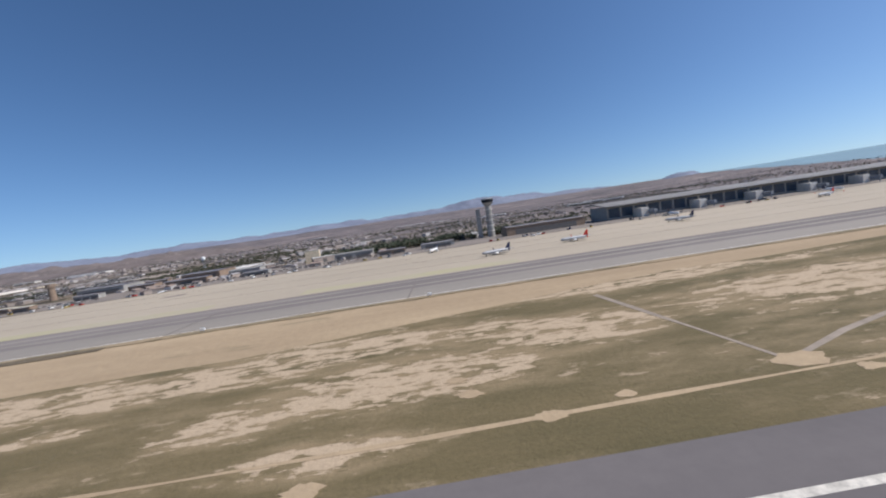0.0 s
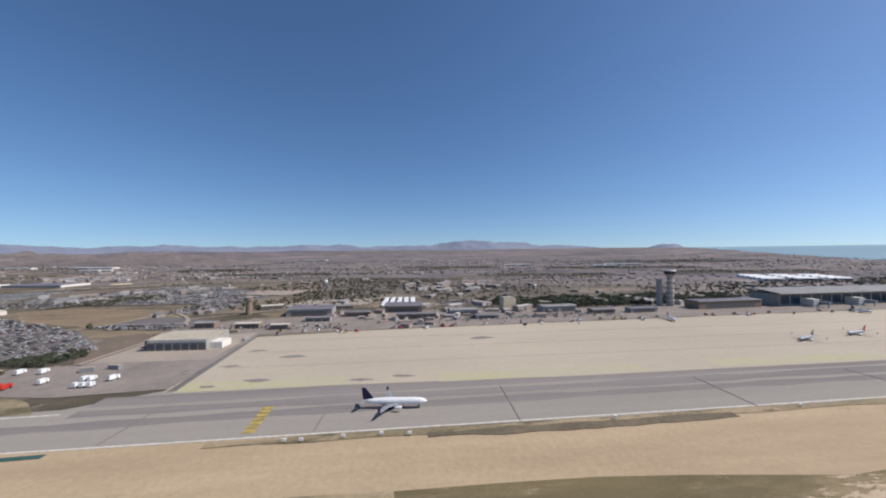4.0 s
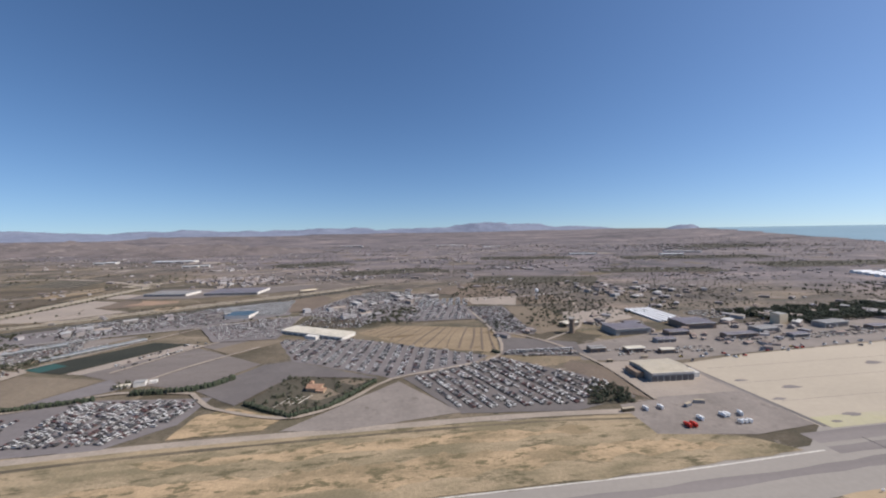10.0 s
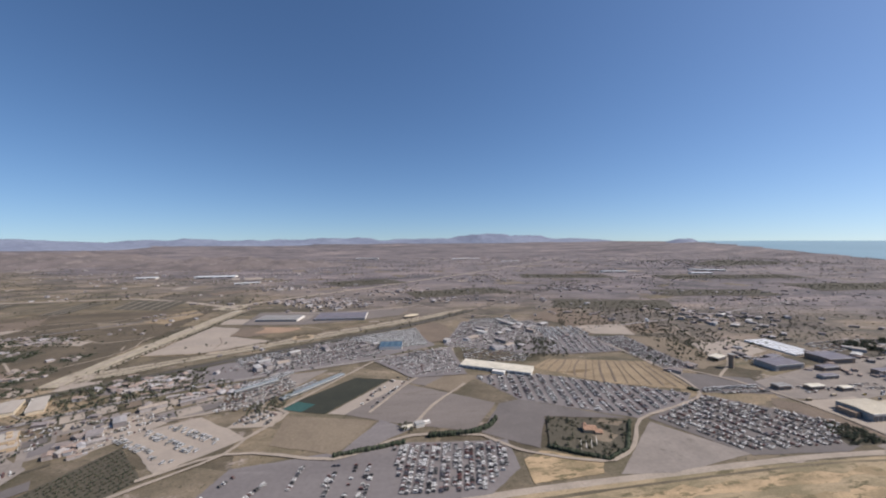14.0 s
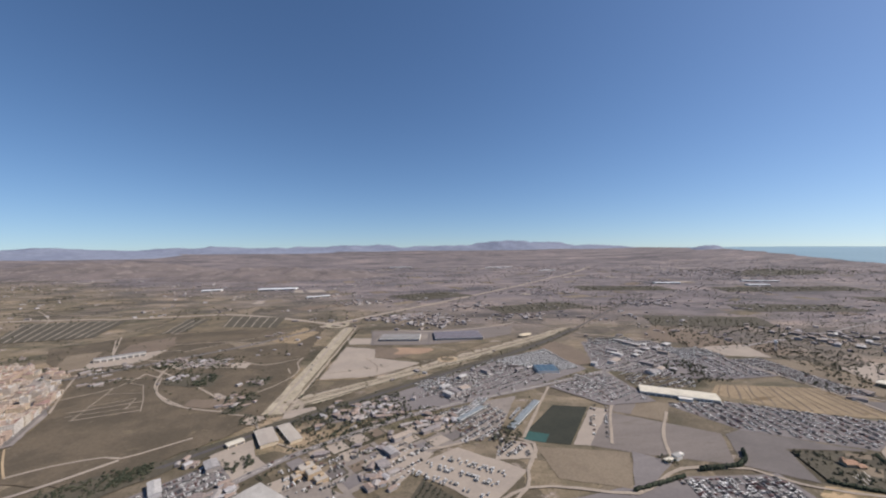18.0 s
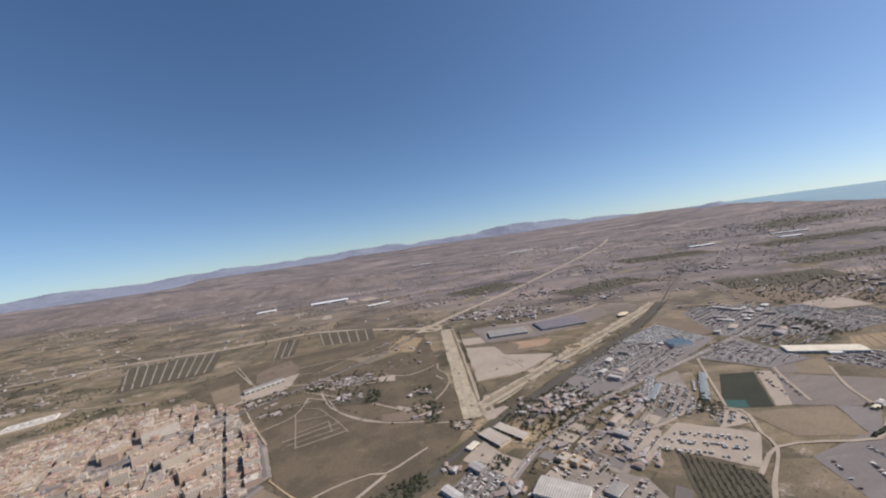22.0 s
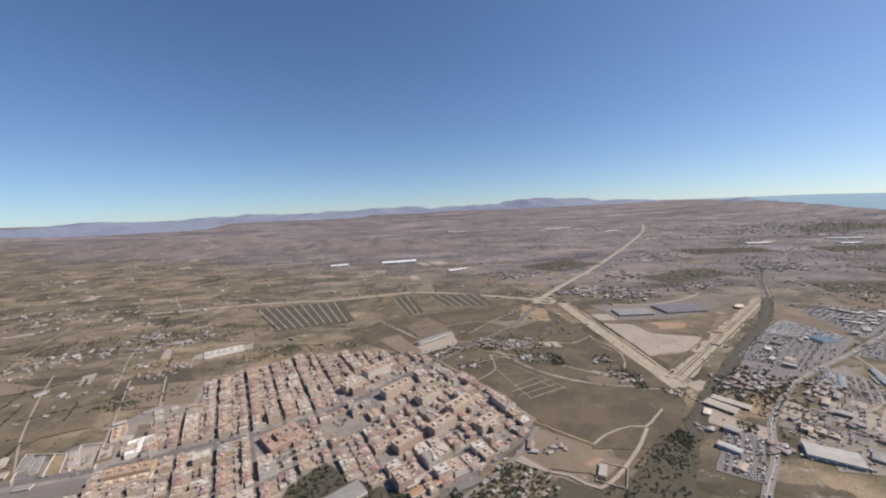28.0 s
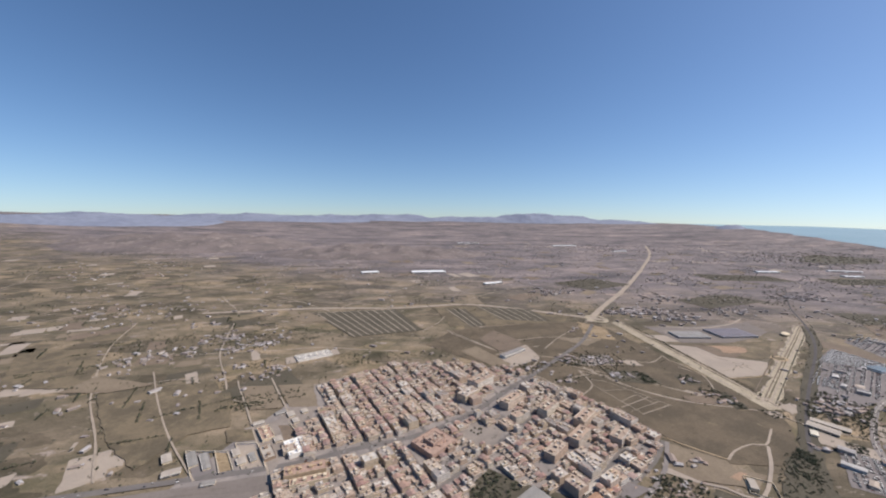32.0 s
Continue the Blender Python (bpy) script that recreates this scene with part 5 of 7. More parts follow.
# ---- aircraft ----
def airliner(m, s, tail, label, group="", skin=None):
    """A twin-engined airliner, nose along local +x, about 38 * s metres long."""
    ob = thing("airliner", m @ Matrix.Scale(s, 4), label, "aeroplane", group)
    F = Matrix.Translation((0, 0, 3.6))
    hull = part("fuselage", lathe(((-18, 0.25), (-16, 0.9), (-12, 1.6), (-7, 1.95), (0, 2.0), (12, 2.0), (15, 1.85), (17, 1.35), (18.3, 0.6), (18.8, 0.15)), 18, None, F), skin or WHITE_METAL, ob)
    part("windscreen", box(1.3, 2.3, 0.55, 16.3, 0, 4.2, 0.7), GLASS, hull, "dark cockpit windows")
    for sgn in (-1, 1):
        bm = bmesh.new()
        prof = [(4.2, 1.5, 2.7, 0.7), (-1.8, 8.0, 3.1, 0.4), (-5.0, 16.6, 3.7, 0.15)]
        chord = [7.5, 4.0, 1.6]
        rows = []
        for (x, y, z, th), c in zip(prof, chord):
            rows.append([bm.verts.new((x, sgn * y, z)), bm.verts.new((x - c * 0.4, sgn * y, z + th / 2)), bm.verts.new((x - c, sgn * y, z)), bm.verts.new((x - c * 0.4, sgn * y, z - th / 2))])
        for a, b in zip(rows, rows[1:]):
            for i in range(4):
                bm.faces.new((a[i], a[(i + 1) % 4], b[(i + 1) % 4], b[i]))
        bm.faces.new(rows[0]), bm.faces.new(rows[-1])
        wing = part("wing", bm, GREY_METAL, ob)
        part("winglet", slab([(-5.2, -0.12), (-6.6, -0.12), (-6.6, 0.12), (-5.2, 0.12)], 0, 2.2), tail, wing, "dark winglet").matrix_basis = Matrix.Translation((0, sgn * 16.7, 3.7))
        part("engine", lathe(((-2.0, 0.55), (-0.8, 0.95), (1.4, 1.05), (1.9, 0.9)), 14, None, Matrix.Translation((3.0, sgn * 5.6, 2.0))), WHITE_METAL, ob)
        part("tailplane", slab([(-14.2, sgn * 0.6), (-17.3, sgn * 6.2), (-18.6, sgn * 6.2), (-17.8, sgn * 0.6)], 4.5, 4.75), GREY_METAL, ob)
    bm = bmesh.new()
    q = [bm.verts.new((x, y, z)) for y in (-0.16, 0.16) for x, z in ((-11.5, 5.2), (-16.2, 11.2), (-18.4, 11.2), (-17.6, 4.6))]
    for f in ((0, 1, 2, 3), (7, 6, 5, 4), (0, 4, 5, 1), (1, 5, 6, 2), (2, 6, 7, 3), (3, 7, 4, 0)):
        bm.faces.new([q[i] for i in f])
    part("tail_fin", bm, tail, ob, "dark coloured tail fin")
    for x, y in ((14, 0), (-1.5, -2.9), (-1.5, 2.9)):
        part("landing_gear", tube(0.55, 0.55, 0.7, bm=tube(0.18, 0.18, 2.2, x, y, 0.3, 6), m=Matrix.Translation((x, y, 0.55)) @ Euler((radians(90), 0, 0)).to_matrix().to_4x4()), DARK, ob)
    return ob


S = 0.53
airliner(at(58.5, 117.5, YARD_Z, -6), S * 0.84, NAVY, "white airliner with a navy tail on the taxiway")
# grey skin in place of white puts the hulls' shade into the colour
for x, y, d, tl in ((238, 166, 200, NAVY), (272, 172, 190, RED), (330, 190, 170, NAVY), (420, 205, 195, RED), (520, 215, 180, NAVY)):
    airliner(at(x, y, YARD_Z, d), S * 0.66, tl, "airliner with a dark tail parked on the apron, its shaded hull painted grey", "airliners parked on the apron", GREY_METAL)
for x, y, d in ((215, 219, 250), (352, 226, 260), (455, 232, 265), (590, 240, 268)):
    airliner(at(x, y, YARD_Z, d), S * 0.66, NAVY, "small parked airliner close to the buildings", "airliners parked on the apron")


# ---- vehicles ----
def car_shape(L=2.3, Wd=0.98, belt=0.42, top=0.76, cab=(-0.30, 0.26), index=(0, 1)):
    h = L / 2
    v = []
    for z, kx, ky in ((0.14, 0.97, 0.96), (belt, 1.0, 1.0)):
        v += [(-h * kx, -Wd / 2 * ky, z), (h * kx, -Wd / 2 * ky, z), (h * kx, Wd / 2 * ky, z), (-h * kx, Wd / 2 * ky, z)]
    x0, x1 = cab[0] * L, cab[1] * L
    v += [(x0 - 0.14 * L, -Wd * .46, belt), (x1 + 0.08 * L, -Wd * .46, belt), (x1 + 0.08 * L, Wd * .46, belt), (x0 - 0.14 * L, Wd * .46, belt)]
    v += [(x0, -Wd * .38, top), (x1 - 0.06 * L, -Wd * .38, top), (x1 - 0.06 * L, Wd * .38, top), (x0, Wd * .38, top)]
    f = [(0, 1, 5, 4), (1, 2, 6, 5), (2, 3, 7, 6), (3, 0, 4, 7), (4, 5, 9, 8), (5, 6, 10, 9), (6, 7, 11, 10), (7, 4, 8, 11),
         (8, 9, 13, 12), (9, 10, 14, 13), (10, 11, 15, 14), (11, 8, 12, 15), (12, 13, 14, 15)]
    return v, f, [index[0]] * 8 + [index[1]] * 4 + [index[0]]


CAR = car_shape(1.9, 0.82, 0.36, 0.64)
VAN = car_shape(2.3, 0.88, 0.52, 0.95, (-0.34, 0.36))
CAR_LABEL, CAR_GROUP = "parked car in a long car-park row", "cars in the front car park"
TEMPLATE = {}


def car(m):
    """A car with body, windows and four wheels."""
    if "car" in TEMPLATE:
        return copy_thing(TEMPLATE["car"], m)
    ob = thing("car", m, CAR_LABEL, "car", CAR_GROUP)
    v, f, k = CAR
    for name, want, mat in (("body", 0, CAR_PAINT), ("glazing", 1, CAR_GLASS)):
        me = bpy.data.meshes.new(name)
        me.from_pydata(v, [], [q for q, i in zip(f, k) if i == want])
        link(name, me, mat, ob)
    wheel = None
    for x in (-0.6, 0.6):
        for y in (-0.36, 0.36):
            if wheel is None:
                bm = tube(0.15, 0.15, 0.1, seg=8, m=Euler((radians(90), 0, 0)).to_matrix().to_4x4())
                wheel = part("wheel", bm, DARK, ob)
                w = wheel
            else:
                w = new("wheel", wheel.data)
                w.parent = ob
            w.matrix_basis = Matrix.Translation((x, y, 0.15))
    TEMPLATE["car"] = ob
    return ob


def rows_of_cars(poly, deg, pitch=1.35, depth=2.7, aisle=3.4, fill=0.88, seed=1, gaps=0.0, vans=0.06):
    """Places in double rows along the direction deg, inside a plan polygon."""
    pitch, depth, aisle = pitch * 0.8, depth * 0.8, aisle * 0.8
    rr = random.Random(seed)
    c, s = math.cos(radians(deg)), math.sin(radians(deg))
    us = [x * c + y * s for x, y in poly]
    vs = [-x * s + y * c for x, y in poly]
    out, v, k = [], min(vs) + 1.5, 0
    while v < max(vs):
        u, block = min(us), rr.random() < gaps
        while u < max(us):
            x, y = u * c - v * s, u * s + v * c
            if inside(x, y, poly) and rr.random() < fill and not block:
                out.append((x + rr.uniform(-.12, .12), y + rr.uniform(-.12, .12), deg + 90 + (180 if rr.random() < 0.5 else 0) + rr.uniform(-2, 2), rr.random() < vans, rr.uniform(0.9, 1.1)))
            u += pitch
            if rr.random() < 0.02:
                u += rr.uniform(2, 7)
        k += 1
        v += depth if k % 2 else depth + aisle
    return out


def car_heap(name, places, label, paint_=CAR_STUFF):
    h = Heap()
    for x, y, d, van, k in places:
        h.add(VAN if van else CAR, at(x, y, LOT_Z, d) @ Matrix.Scale(k, 4))
    h.done(name, [paint_, CAR_GLASS], label, "cars")


front = rows_of_cars([(-160, 211), (-107, 234), (-62, 189), (-66, 184), (-88, 170), (-140, 172)], -68, seed=3, fill=0.86)
front.sort(key=lambda p: p[1] + 0.25 * abs(p[0] + 110))
for x, y, d, van, k in front[:170]:
    car(at(x, y, LOT_Z, d))
car_heap("parked_cars", front[170:], "rows of parked cars in the front car park")
LOTS = [
    ([(-252, 296), (-200, 291), (-114, 239), (-126, 230), (-172, 215), (-230, 250)], 80, 0.8, 1.4, 4.2, 0.0),
    ([(-97, 390), (-62, 386), (-67, 282), (-93, 290)], -62, 0.85, 1.4, 2.6, 0.0),
    ([(-100, 243), (-56, 240), (-54, 231), (-104, 236)], 0, 0.8, 1.4, 3.4, 0.0),
    ([(-316, 206), (-260, 200), (-262, 182), (-278, 166), (-314, 168)], 78, 0.9, 1.2, 1.5, 0.0),
    ([(-360, 195), (-326, 192), (-328, 168), (-364, 166)], 80, 0.7, 1.35, 5.0, 0.45),
    ([(-398, 190), (-372, 195), (-372, 166), (-400, 163)], 60, 0.6, 1.4, 5.0, 0.3),
    ([(-452, 370), (-370, 422), (-340, 432), (-300, 400), (-330, 362), (-424, 326)], 30, 0.75, 1.35, 2.6, 0.2),
    ([(-426, 312), (-397, 322), (-384, 300), (-402, 262), (-426, 262)], 40, 0.8, 1.35, 2.6, 0.0),
    ([(-520, 296), (-440, 318), (-430, 352), (-470, 352)], 28, 0.35, 1.5, 6.0, 0.3),
    ([(-500, 258), (-462, 268), (-444, 256), (-472, 222)], 35, 0.6, 1.4, 4.0, 0.2),
    ([(-621, 223), (-599, 236), (-583, 223), (-603, 207)], 40, 0.9, 1.3, 2.6, 0.0), ([(-599, 240), (-577, 261), (-563, 243), (-582, 226)], 40, 0.9, 1.3, 2.6, 0.0),
    ([(-545, 206), (-530, 200), (-488, 193), (-488, 212), (-505, 222)], 35, 0.45, 1.4, 3.0, 0.2),
    ([(-536, 246), (-502, 262), (-496, 230), (-526, 222)], 30, 0.6, 1.4, 4.0, 0.2),
    ([(-220, 484), (-134, 476), (-112, 402), (-200, 354), (-258, 386)], 22, 0.66, 1.4, 3.2, 0.25),
    ([(-246, 376), (-180, 352), (-200, 322), (-250, 332)], 20, 0.7, 1.4, 3.0, 0.2), ([(-326, 346), (-260, 368), (-260, 305), (-298, 305)], 24, 0.7, 1.4, 3.0, 0.2),
    ([(-170, 395), (-100, 396), (-102, 338), (-160, 340)], 75, 0.8, 1.4, 2.6, 0.1),
    ([(-316, 304), (-300, 300), (-330, 250), (-339, 252)], 60, 0.35, 1.4, 5.0, 0.4),
    ([(-292, 372), (-262, 366), (-280, 330), (-312, 340)], 20, 0.7, 1.4, 2.6, 0.0),
    ([(-452, 300), (-420, 314), (-412, 300), (-440, 286)], 30, 0.75, 1.35, 2.6, 0.1), ([(-400, 262), (-384, 254), (-388, 240), (-408, 244)], 40, 0.6, 1.4, 3.0, 0.1), ([(-560, 226), (-544, 240), (-536, 230), (-552, 214)], 40, 0.6, 1.4, 3.0, 0.1),
    ([(-44, 226), (30, 222), (34, 236), (-40, 238)], 4, 0.35, 1.5, 3.0, 0.2), ([(60, 232), (200, 240), (200, 252), (60, 244)], 4, 0.35, 1.5, 3.0, 0.2), ([(-10, 285), (30, 290), (34, 300), (-12, 300)], 10, 0.5, 1.4, 3.0, 0.1),
    ([(90, 330), (200, 330), (200, 300), (90, 296)], 5, 0.6, 1.4, 4.0, 0.2),
    ([(400, 340), (640, 400), (700, 340), (420, 300)], 10, 0.6, 1.4, 4.0, 0.2),
]
for k, (poly, deg, fill, pitch, aisle, gaps) in enumerate(LOTS):
    car_heap("parked_cars", rows_of_cars(poly, deg, pitch, 2.7, aisle, fill, 30 + k, gaps), "rows of parked cars on a gravel lot")
WHITE_LOTS = [([(-368, 424), (-284, 461), (-277, 390), (-302, 384)], 30, 0.9, 1.3, 0.8), ([(-98, 245), (-56, 243), (-56, 240.5), (-98, 242.5)], -2, 0.95, 1.4, 3.0),
              ([(-466, 236), (-436, 250), (-404, 228), (-424, 206)], -35, 0.4, 1.6, 7.0), ([(-147, 398), (-147, 438), (-92, 439), (-94, 399)], 80, 0.92, 1.3, 3.4),
              ([(-384, 290), (-372, 306), (-366, 300), (-378, 284)], 52, 0.9, 1.4, 2.0),
              ([(-426, 296), (-398, 330), (-391, 328), (-419, 293)], 50, 0.95, 1.3, 0.9), ([(-210, 500), (-150, 500), (-150, 470), (-214, 470)], 22, 0.6, 1.6, 3.0), ([(-452, 366), (-420, 386), (-410, 372), (-440, 352)], 32, 0.6, 1.6, 3.0)]
for k, (poly, deg, fill, pitch, aisle) in enumerate(WHITE_LOTS):
    car_heap("parked_vans", [(x, y, d, True, s_) for x, y, d, v_, s_ in rows_of_cars(poly, deg, pitch, 3.2, aisle, fill, 60 + k)], "close rows of white vans and campers", WHITE_VANS)


# traffic on the main road and the avenue
traffic, tr = Heap(), random.Random(8)
for line, gap in ((MAIN, 9.0), (AVENUE, 11.0)):
    for (x0, y0), (x1, y1) in zip(line, line[1:]):
        ln = math.hypot(x1 - x0, y1 - y0)
        for i in range(int(ln / gap)):
            t, sd = tr.random(), tr.choice((-1.2, 1.2))
            traffic.add(VAN if tr.random() < 0.2 else CAR, at(x0 + (x1 - x0) * t + (y1 - y0) / ln * sd, y0 + (y1 - y0) * t - (x1 - x0) / ln * sd, STREET_Z, math.degrees(math.atan2(y1 - y0, x1 - x0))))
traffic.done("cars", [CAR_STUFF, CAR_GLASS], "cars standing along the main roads", "cars")


def truck(m, body, label, lorry_length=4.4):
    ob = thing("truck", m @ Matrix.Scale(0.76, 4), label, "truck", "trucks on the hangar yard")
    cab = part("cab", box(1.1, 1.25, 1.35, lorry_length / 2 - 0.4, 0, 0.35, 0.9, bevel=0.06), body, ob)
    part("windscreen", box(0.08, 1.1, 0.5, lorry_length / 2 + 0.14, 0, 1.05, 0.95), GLASS, cab)
    part("cargo_box", box(lorry_length - 1.3, 1.3, 1.7, -0.7, 0, 0.45, 1.0, bevel=0.04), body, ob)
    for x in (-lorry_length * 0.32, lorry_length * 0.32):
        for y in (-0.6, 0.6):
            part("wheel", tube(0.28, 0.28, 0.2, m=Matrix.Translation((x, y, 0.28)) @ Euler((radians(90), 0, 0)).to_matrix().to_4x4(), seg=10), DARK, ob)
    return ob


truck(at(-57, 145, YARD_Z, 92), RED, "red fire engine on the hangar yard")
truck(at(-54.4, 145, YARD_Z, 90), RED, "red fire engine on the hangar yard")
for x, y, d in ((-64, 160, 88), (-57, 160, 90), (-48, 149, 90), (-37, 150, 90), (-35.2, 150, 92), (-29, 150, 70)):
    truck(at(x, y, YARD_Z, d), WHITE_METAL, "white box truck on the hangar yard", 4.0)
for x, y, d in ((-35, 144, 90), (-33, 144, 90), (-31, 144, 90)):
    truck(at(x, y, YARD_Z, d), WHITE_METAL, "small white service van on the yard", 2.6)


def container(m, mat, label, L=7.0):
    ob = thing("container", m @ Matrix.Scale(0.8, 4), label, "container", "containers on the hangar yard")
    part("body", box(L, 1.6, 1.7, 0, 0, 0.05, 1.0, bevel=0.03), mat, ob)
    for k in range(int(L / 0.9)):
        part("rib", box(0.12, 1.7, 1.6, -L / 2 + 0.5 + k * 0.9, 0, 0.1), mat, ob)
    part("lid", box(L * 1.01, 1.64, 0.1, 0, 0, 1.75), BEIGE, ob, "pale container roof")
    return ob


container(at(-72, 160, YARD_Z, 4), CANVAS, "dark long container with a pale top")
container(at(-44, 160, YARD_Z, 20), GREY_METAL, "grey flatbed load on the yard", 4.5)
container(at(-37, 162, YARD_Z, -15), GREY_METAL, "grey flatbed load on the yard", 5.5)
container(at(-46, 216, YARD_Z, 0), CANVAS, "dark container beside the hangar", 4.0)
container(at(-22, 219, YARD_Z, 0), BEIGE, "beige container behind the hangar", 5.0)
container(at(-9, 200, YARD_Z, 60), GREY_METAL, "grey container at the apron edge", 4.0)


# ---- buildings ----
def gable(sx, sy, h, rise_, over=0.3):
    """A low pitched roof with its ridge along x."""
    bm = bmesh.new()
    a, b = sx / 2 + over, sy / 2 + over
    v = [bm.verts.new(p) for p in ((-a, -b, h), (a, -b, h), (a, b, h), (-a, b, h), (-a, 0, h + rise_), (a, 0, h + rise_))]
    for f in ((0, 1, 5, 4), (2, 3, 4, 5), (0, 4, 3), (1, 2, 5), (3, 2, 1, 0)):
        bm.faces.new([v[i] for i in f])
    return bm


def shed(name, m, sx, sy, h, rise_, wall, roof, label, category="shed", doors=4, door_mat=DOOR_GREY, side=-1):
    ob = thing(name, m, label, category)
    part("wall", box(sx, sy, h), wall, ob)
    top = part("roof", gable(sx, sy, h, rise_), roof, ob)
    for k in range(doors):
        w = sx / doors * 0.78
        part("door", box(w, 0.12, h * 0.62, -sx / 2 + (k + 0.5) * sx / doors, side * (sy / 2 + 0.03), 0), door_mat, ob)
    part("gutter", box(sx + 0.5, 0.2, 0.25, 0, side * (sy / 2 + 0.35), h - 0.1), WHITE_WALL, top)
    return ob


hangar = shed("hangar", at(-30, 195, YARD_Z, -2), 23, 19, 4.4, 0.8, CONC_WALL, TAN_SHEET, "long hangar with a tan roof and dark doors", "hangar", 7)
part("annex", box(5, 8, 2.6, 14, -3, 0), WHITE_WALL, hangar, "low white annex")
part("annex", box(4, 10, 3.0, -14, 1, 0), PINK_CONC, hangar, "low brown annex")
part("skirt", box(22.4, 0.1, 0.8, 0, -9.62, 3.4), WHITE_WALL, hangar, "pale band above the doors")
white_shed = shed("warehouse", at(-229, 310, 0, -30), 58, 16, 2.6, 0.5, WHITE_WALL, CREAM_ROOF, "long white shed with a cream sheet roof", "warehouse", 10, CONC_WALL)
part("annex", box(10, 5, 2.2, 4, -10, 0), WHITE_WALL, white_shed, "low white annex")
blue = thing("warehouse", at(-314, 388, 0, -5) @ Matrix.Scale(0.78, 4), "warehouse with striped blue sheet roofs", "warehouse")
for k in range(4):
    part("wall", box(28, 6.2, 4.0, 0, -9.3 + k * 6.3, 0), WHITE_WALL, blue)
    part("roof", gable(28, 6.0, 4.0, 0.9, 0.1), BLUE_ROOF, blue).matrix_basis = Matrix.Translation((0, -9.3 + k * 6.3, 0))
shed("canopy", at(-371, 295, 0, 49), 54, 5.0, 1.5, 0.3, AQUA_ROOF, AQUA_ROOF, "long blue-grey vehicle shelter", "canopy", 12)
shed("canopy", at(-412, 300, 0, 40), 30, 4, 2.2, 0.3, AQUA_ROOF, AQUA_ROOF, "long blue-grey vehicle shelter", "canopy", 8)
for x, y, sx, sy, d, top_ in ((-379, 545, 66, 42, -3, SLATE_ROOF), (-460, 545, 54, 30, -8, STEEL_ROOF)):
    big = shed("warehouse", at(x, y, 0, d), sx, sy, 3.2, 0.4, CONC_WALL, top_, "large warehouse with a low grey sheet roof", "warehouse", 9, CONC_WALL)
    part("end_wall", box(0.6, sy * 0.96, 3.2, sx / 2 + 0.35, 0, 0), WHITE_WALL, big, "white end wall")
oval = thing("site_canopy", at(-284, 529, 0.1, 32), "cream rounded canopy roof on the road bed", "canopy")
part("roof", lathe([(-12, 0.6), (-11, 2.6), (-8, 4.6), (-3, 5.8), (3, 5.8), (8, 4.6), (11, 2.6), (12, 0.6)], 14, m=Matrix.Translation((0, 0, 2.8)) @ Matrix.Diagonal((1, 1, 0.16, 1))), CREAM, oval)
for k in range(6):
    part("post", tube(0.15, 0.15, 2.6, 7.5 * math.cos(k * 1.05), 3.6 * math.sin(k * 1.05), -0.1), GREY_METAL, oval)
shed("warehouse", at(-536.5, 217.5, 0, -41), 29, 16, 3.2, 0.5, WHITE_WALL, WHITE_ROOF, "low warehouse with a pale ribbed roof", "warehouse", 6, CONC_WALL)
shed("warehouse", at(-542, 291, 0, -58), 28, 8, 2.0, 0.2, CREAM, TAN_ROOF, "low cream works building with a flat roof", "warehouse", 4)
shed("warehouse", at(-574, 282, 0, 40), 10, 5, 2.2, 0.2, CREAM, CREAM_ROOF, "small cream shed in a pale yard", "shed", 2)
shed("warehouse", at(-556, 287, 0, -63), 23, 11, 2.4, 0.3, CREAM, TAN_ROOF, "low shed with a tan roof", "warehouse", 4)
shed("warehouse", at(-508, 210, 0, 32), 12, 7, 2.2, 0.3, CONC_WALL, STEEL_ROOF, "low shed with a grey roof", "warehouse", 4)
for x, y, sx, sy, h, d in ((-521, 246, 9, 7, 2.6, 32), (-516, 240, 8, 6, 3.2, 32), (-511, 235, 7, 6, 2.0, 32), (-525, 239, 5, 5, 1.8, 32)):
    ob = thing("villa", at(x, y, 0, d), "square orange plastered building", "building")
    part("wall", box(sx, sy, h), ORANGE_WALL, ob)
    part("roof", box(sx * 0.94, sy * 0.94, 0.4, 0, 0, h, 0.98), TAN_ROOF, ob)
    part("stair_house", box(2.2, 2.2, 1.4, 1, 1, h), ORANGE_WALL, ob)


def tower_cab(m):
    ob = thing("control_tower", m, "tall concrete control tower with a glazed cab", "control tower")
    part("shaft", tube(2.5, 1.9, 21, seg=16), CONC_WALL, ob)
    for k in range(5):
        part("balcony", tube(2.9, 2.9, 0.35, z=4 + k * 3.6, seg=16), WHITE_WALL, ob, "pale ring")
    part("flare", tube(2.0, 4.0, 2.2, z=21, seg=16), CONC_WALL, ob)
    part("cab_glass", tube(3.5, 4.2, 2.2, z=23.2, seg=16), GLASS, ob, "dark glazed cab")
    part("roof", tube(4.4, 3.6, 0.7, z=25.4, seg=16), GREY_METAL, ob)
    part("mast", tube(0.12, 0.06, 4, z=26, seg=6), GREY_METAL, ob)
    return ob


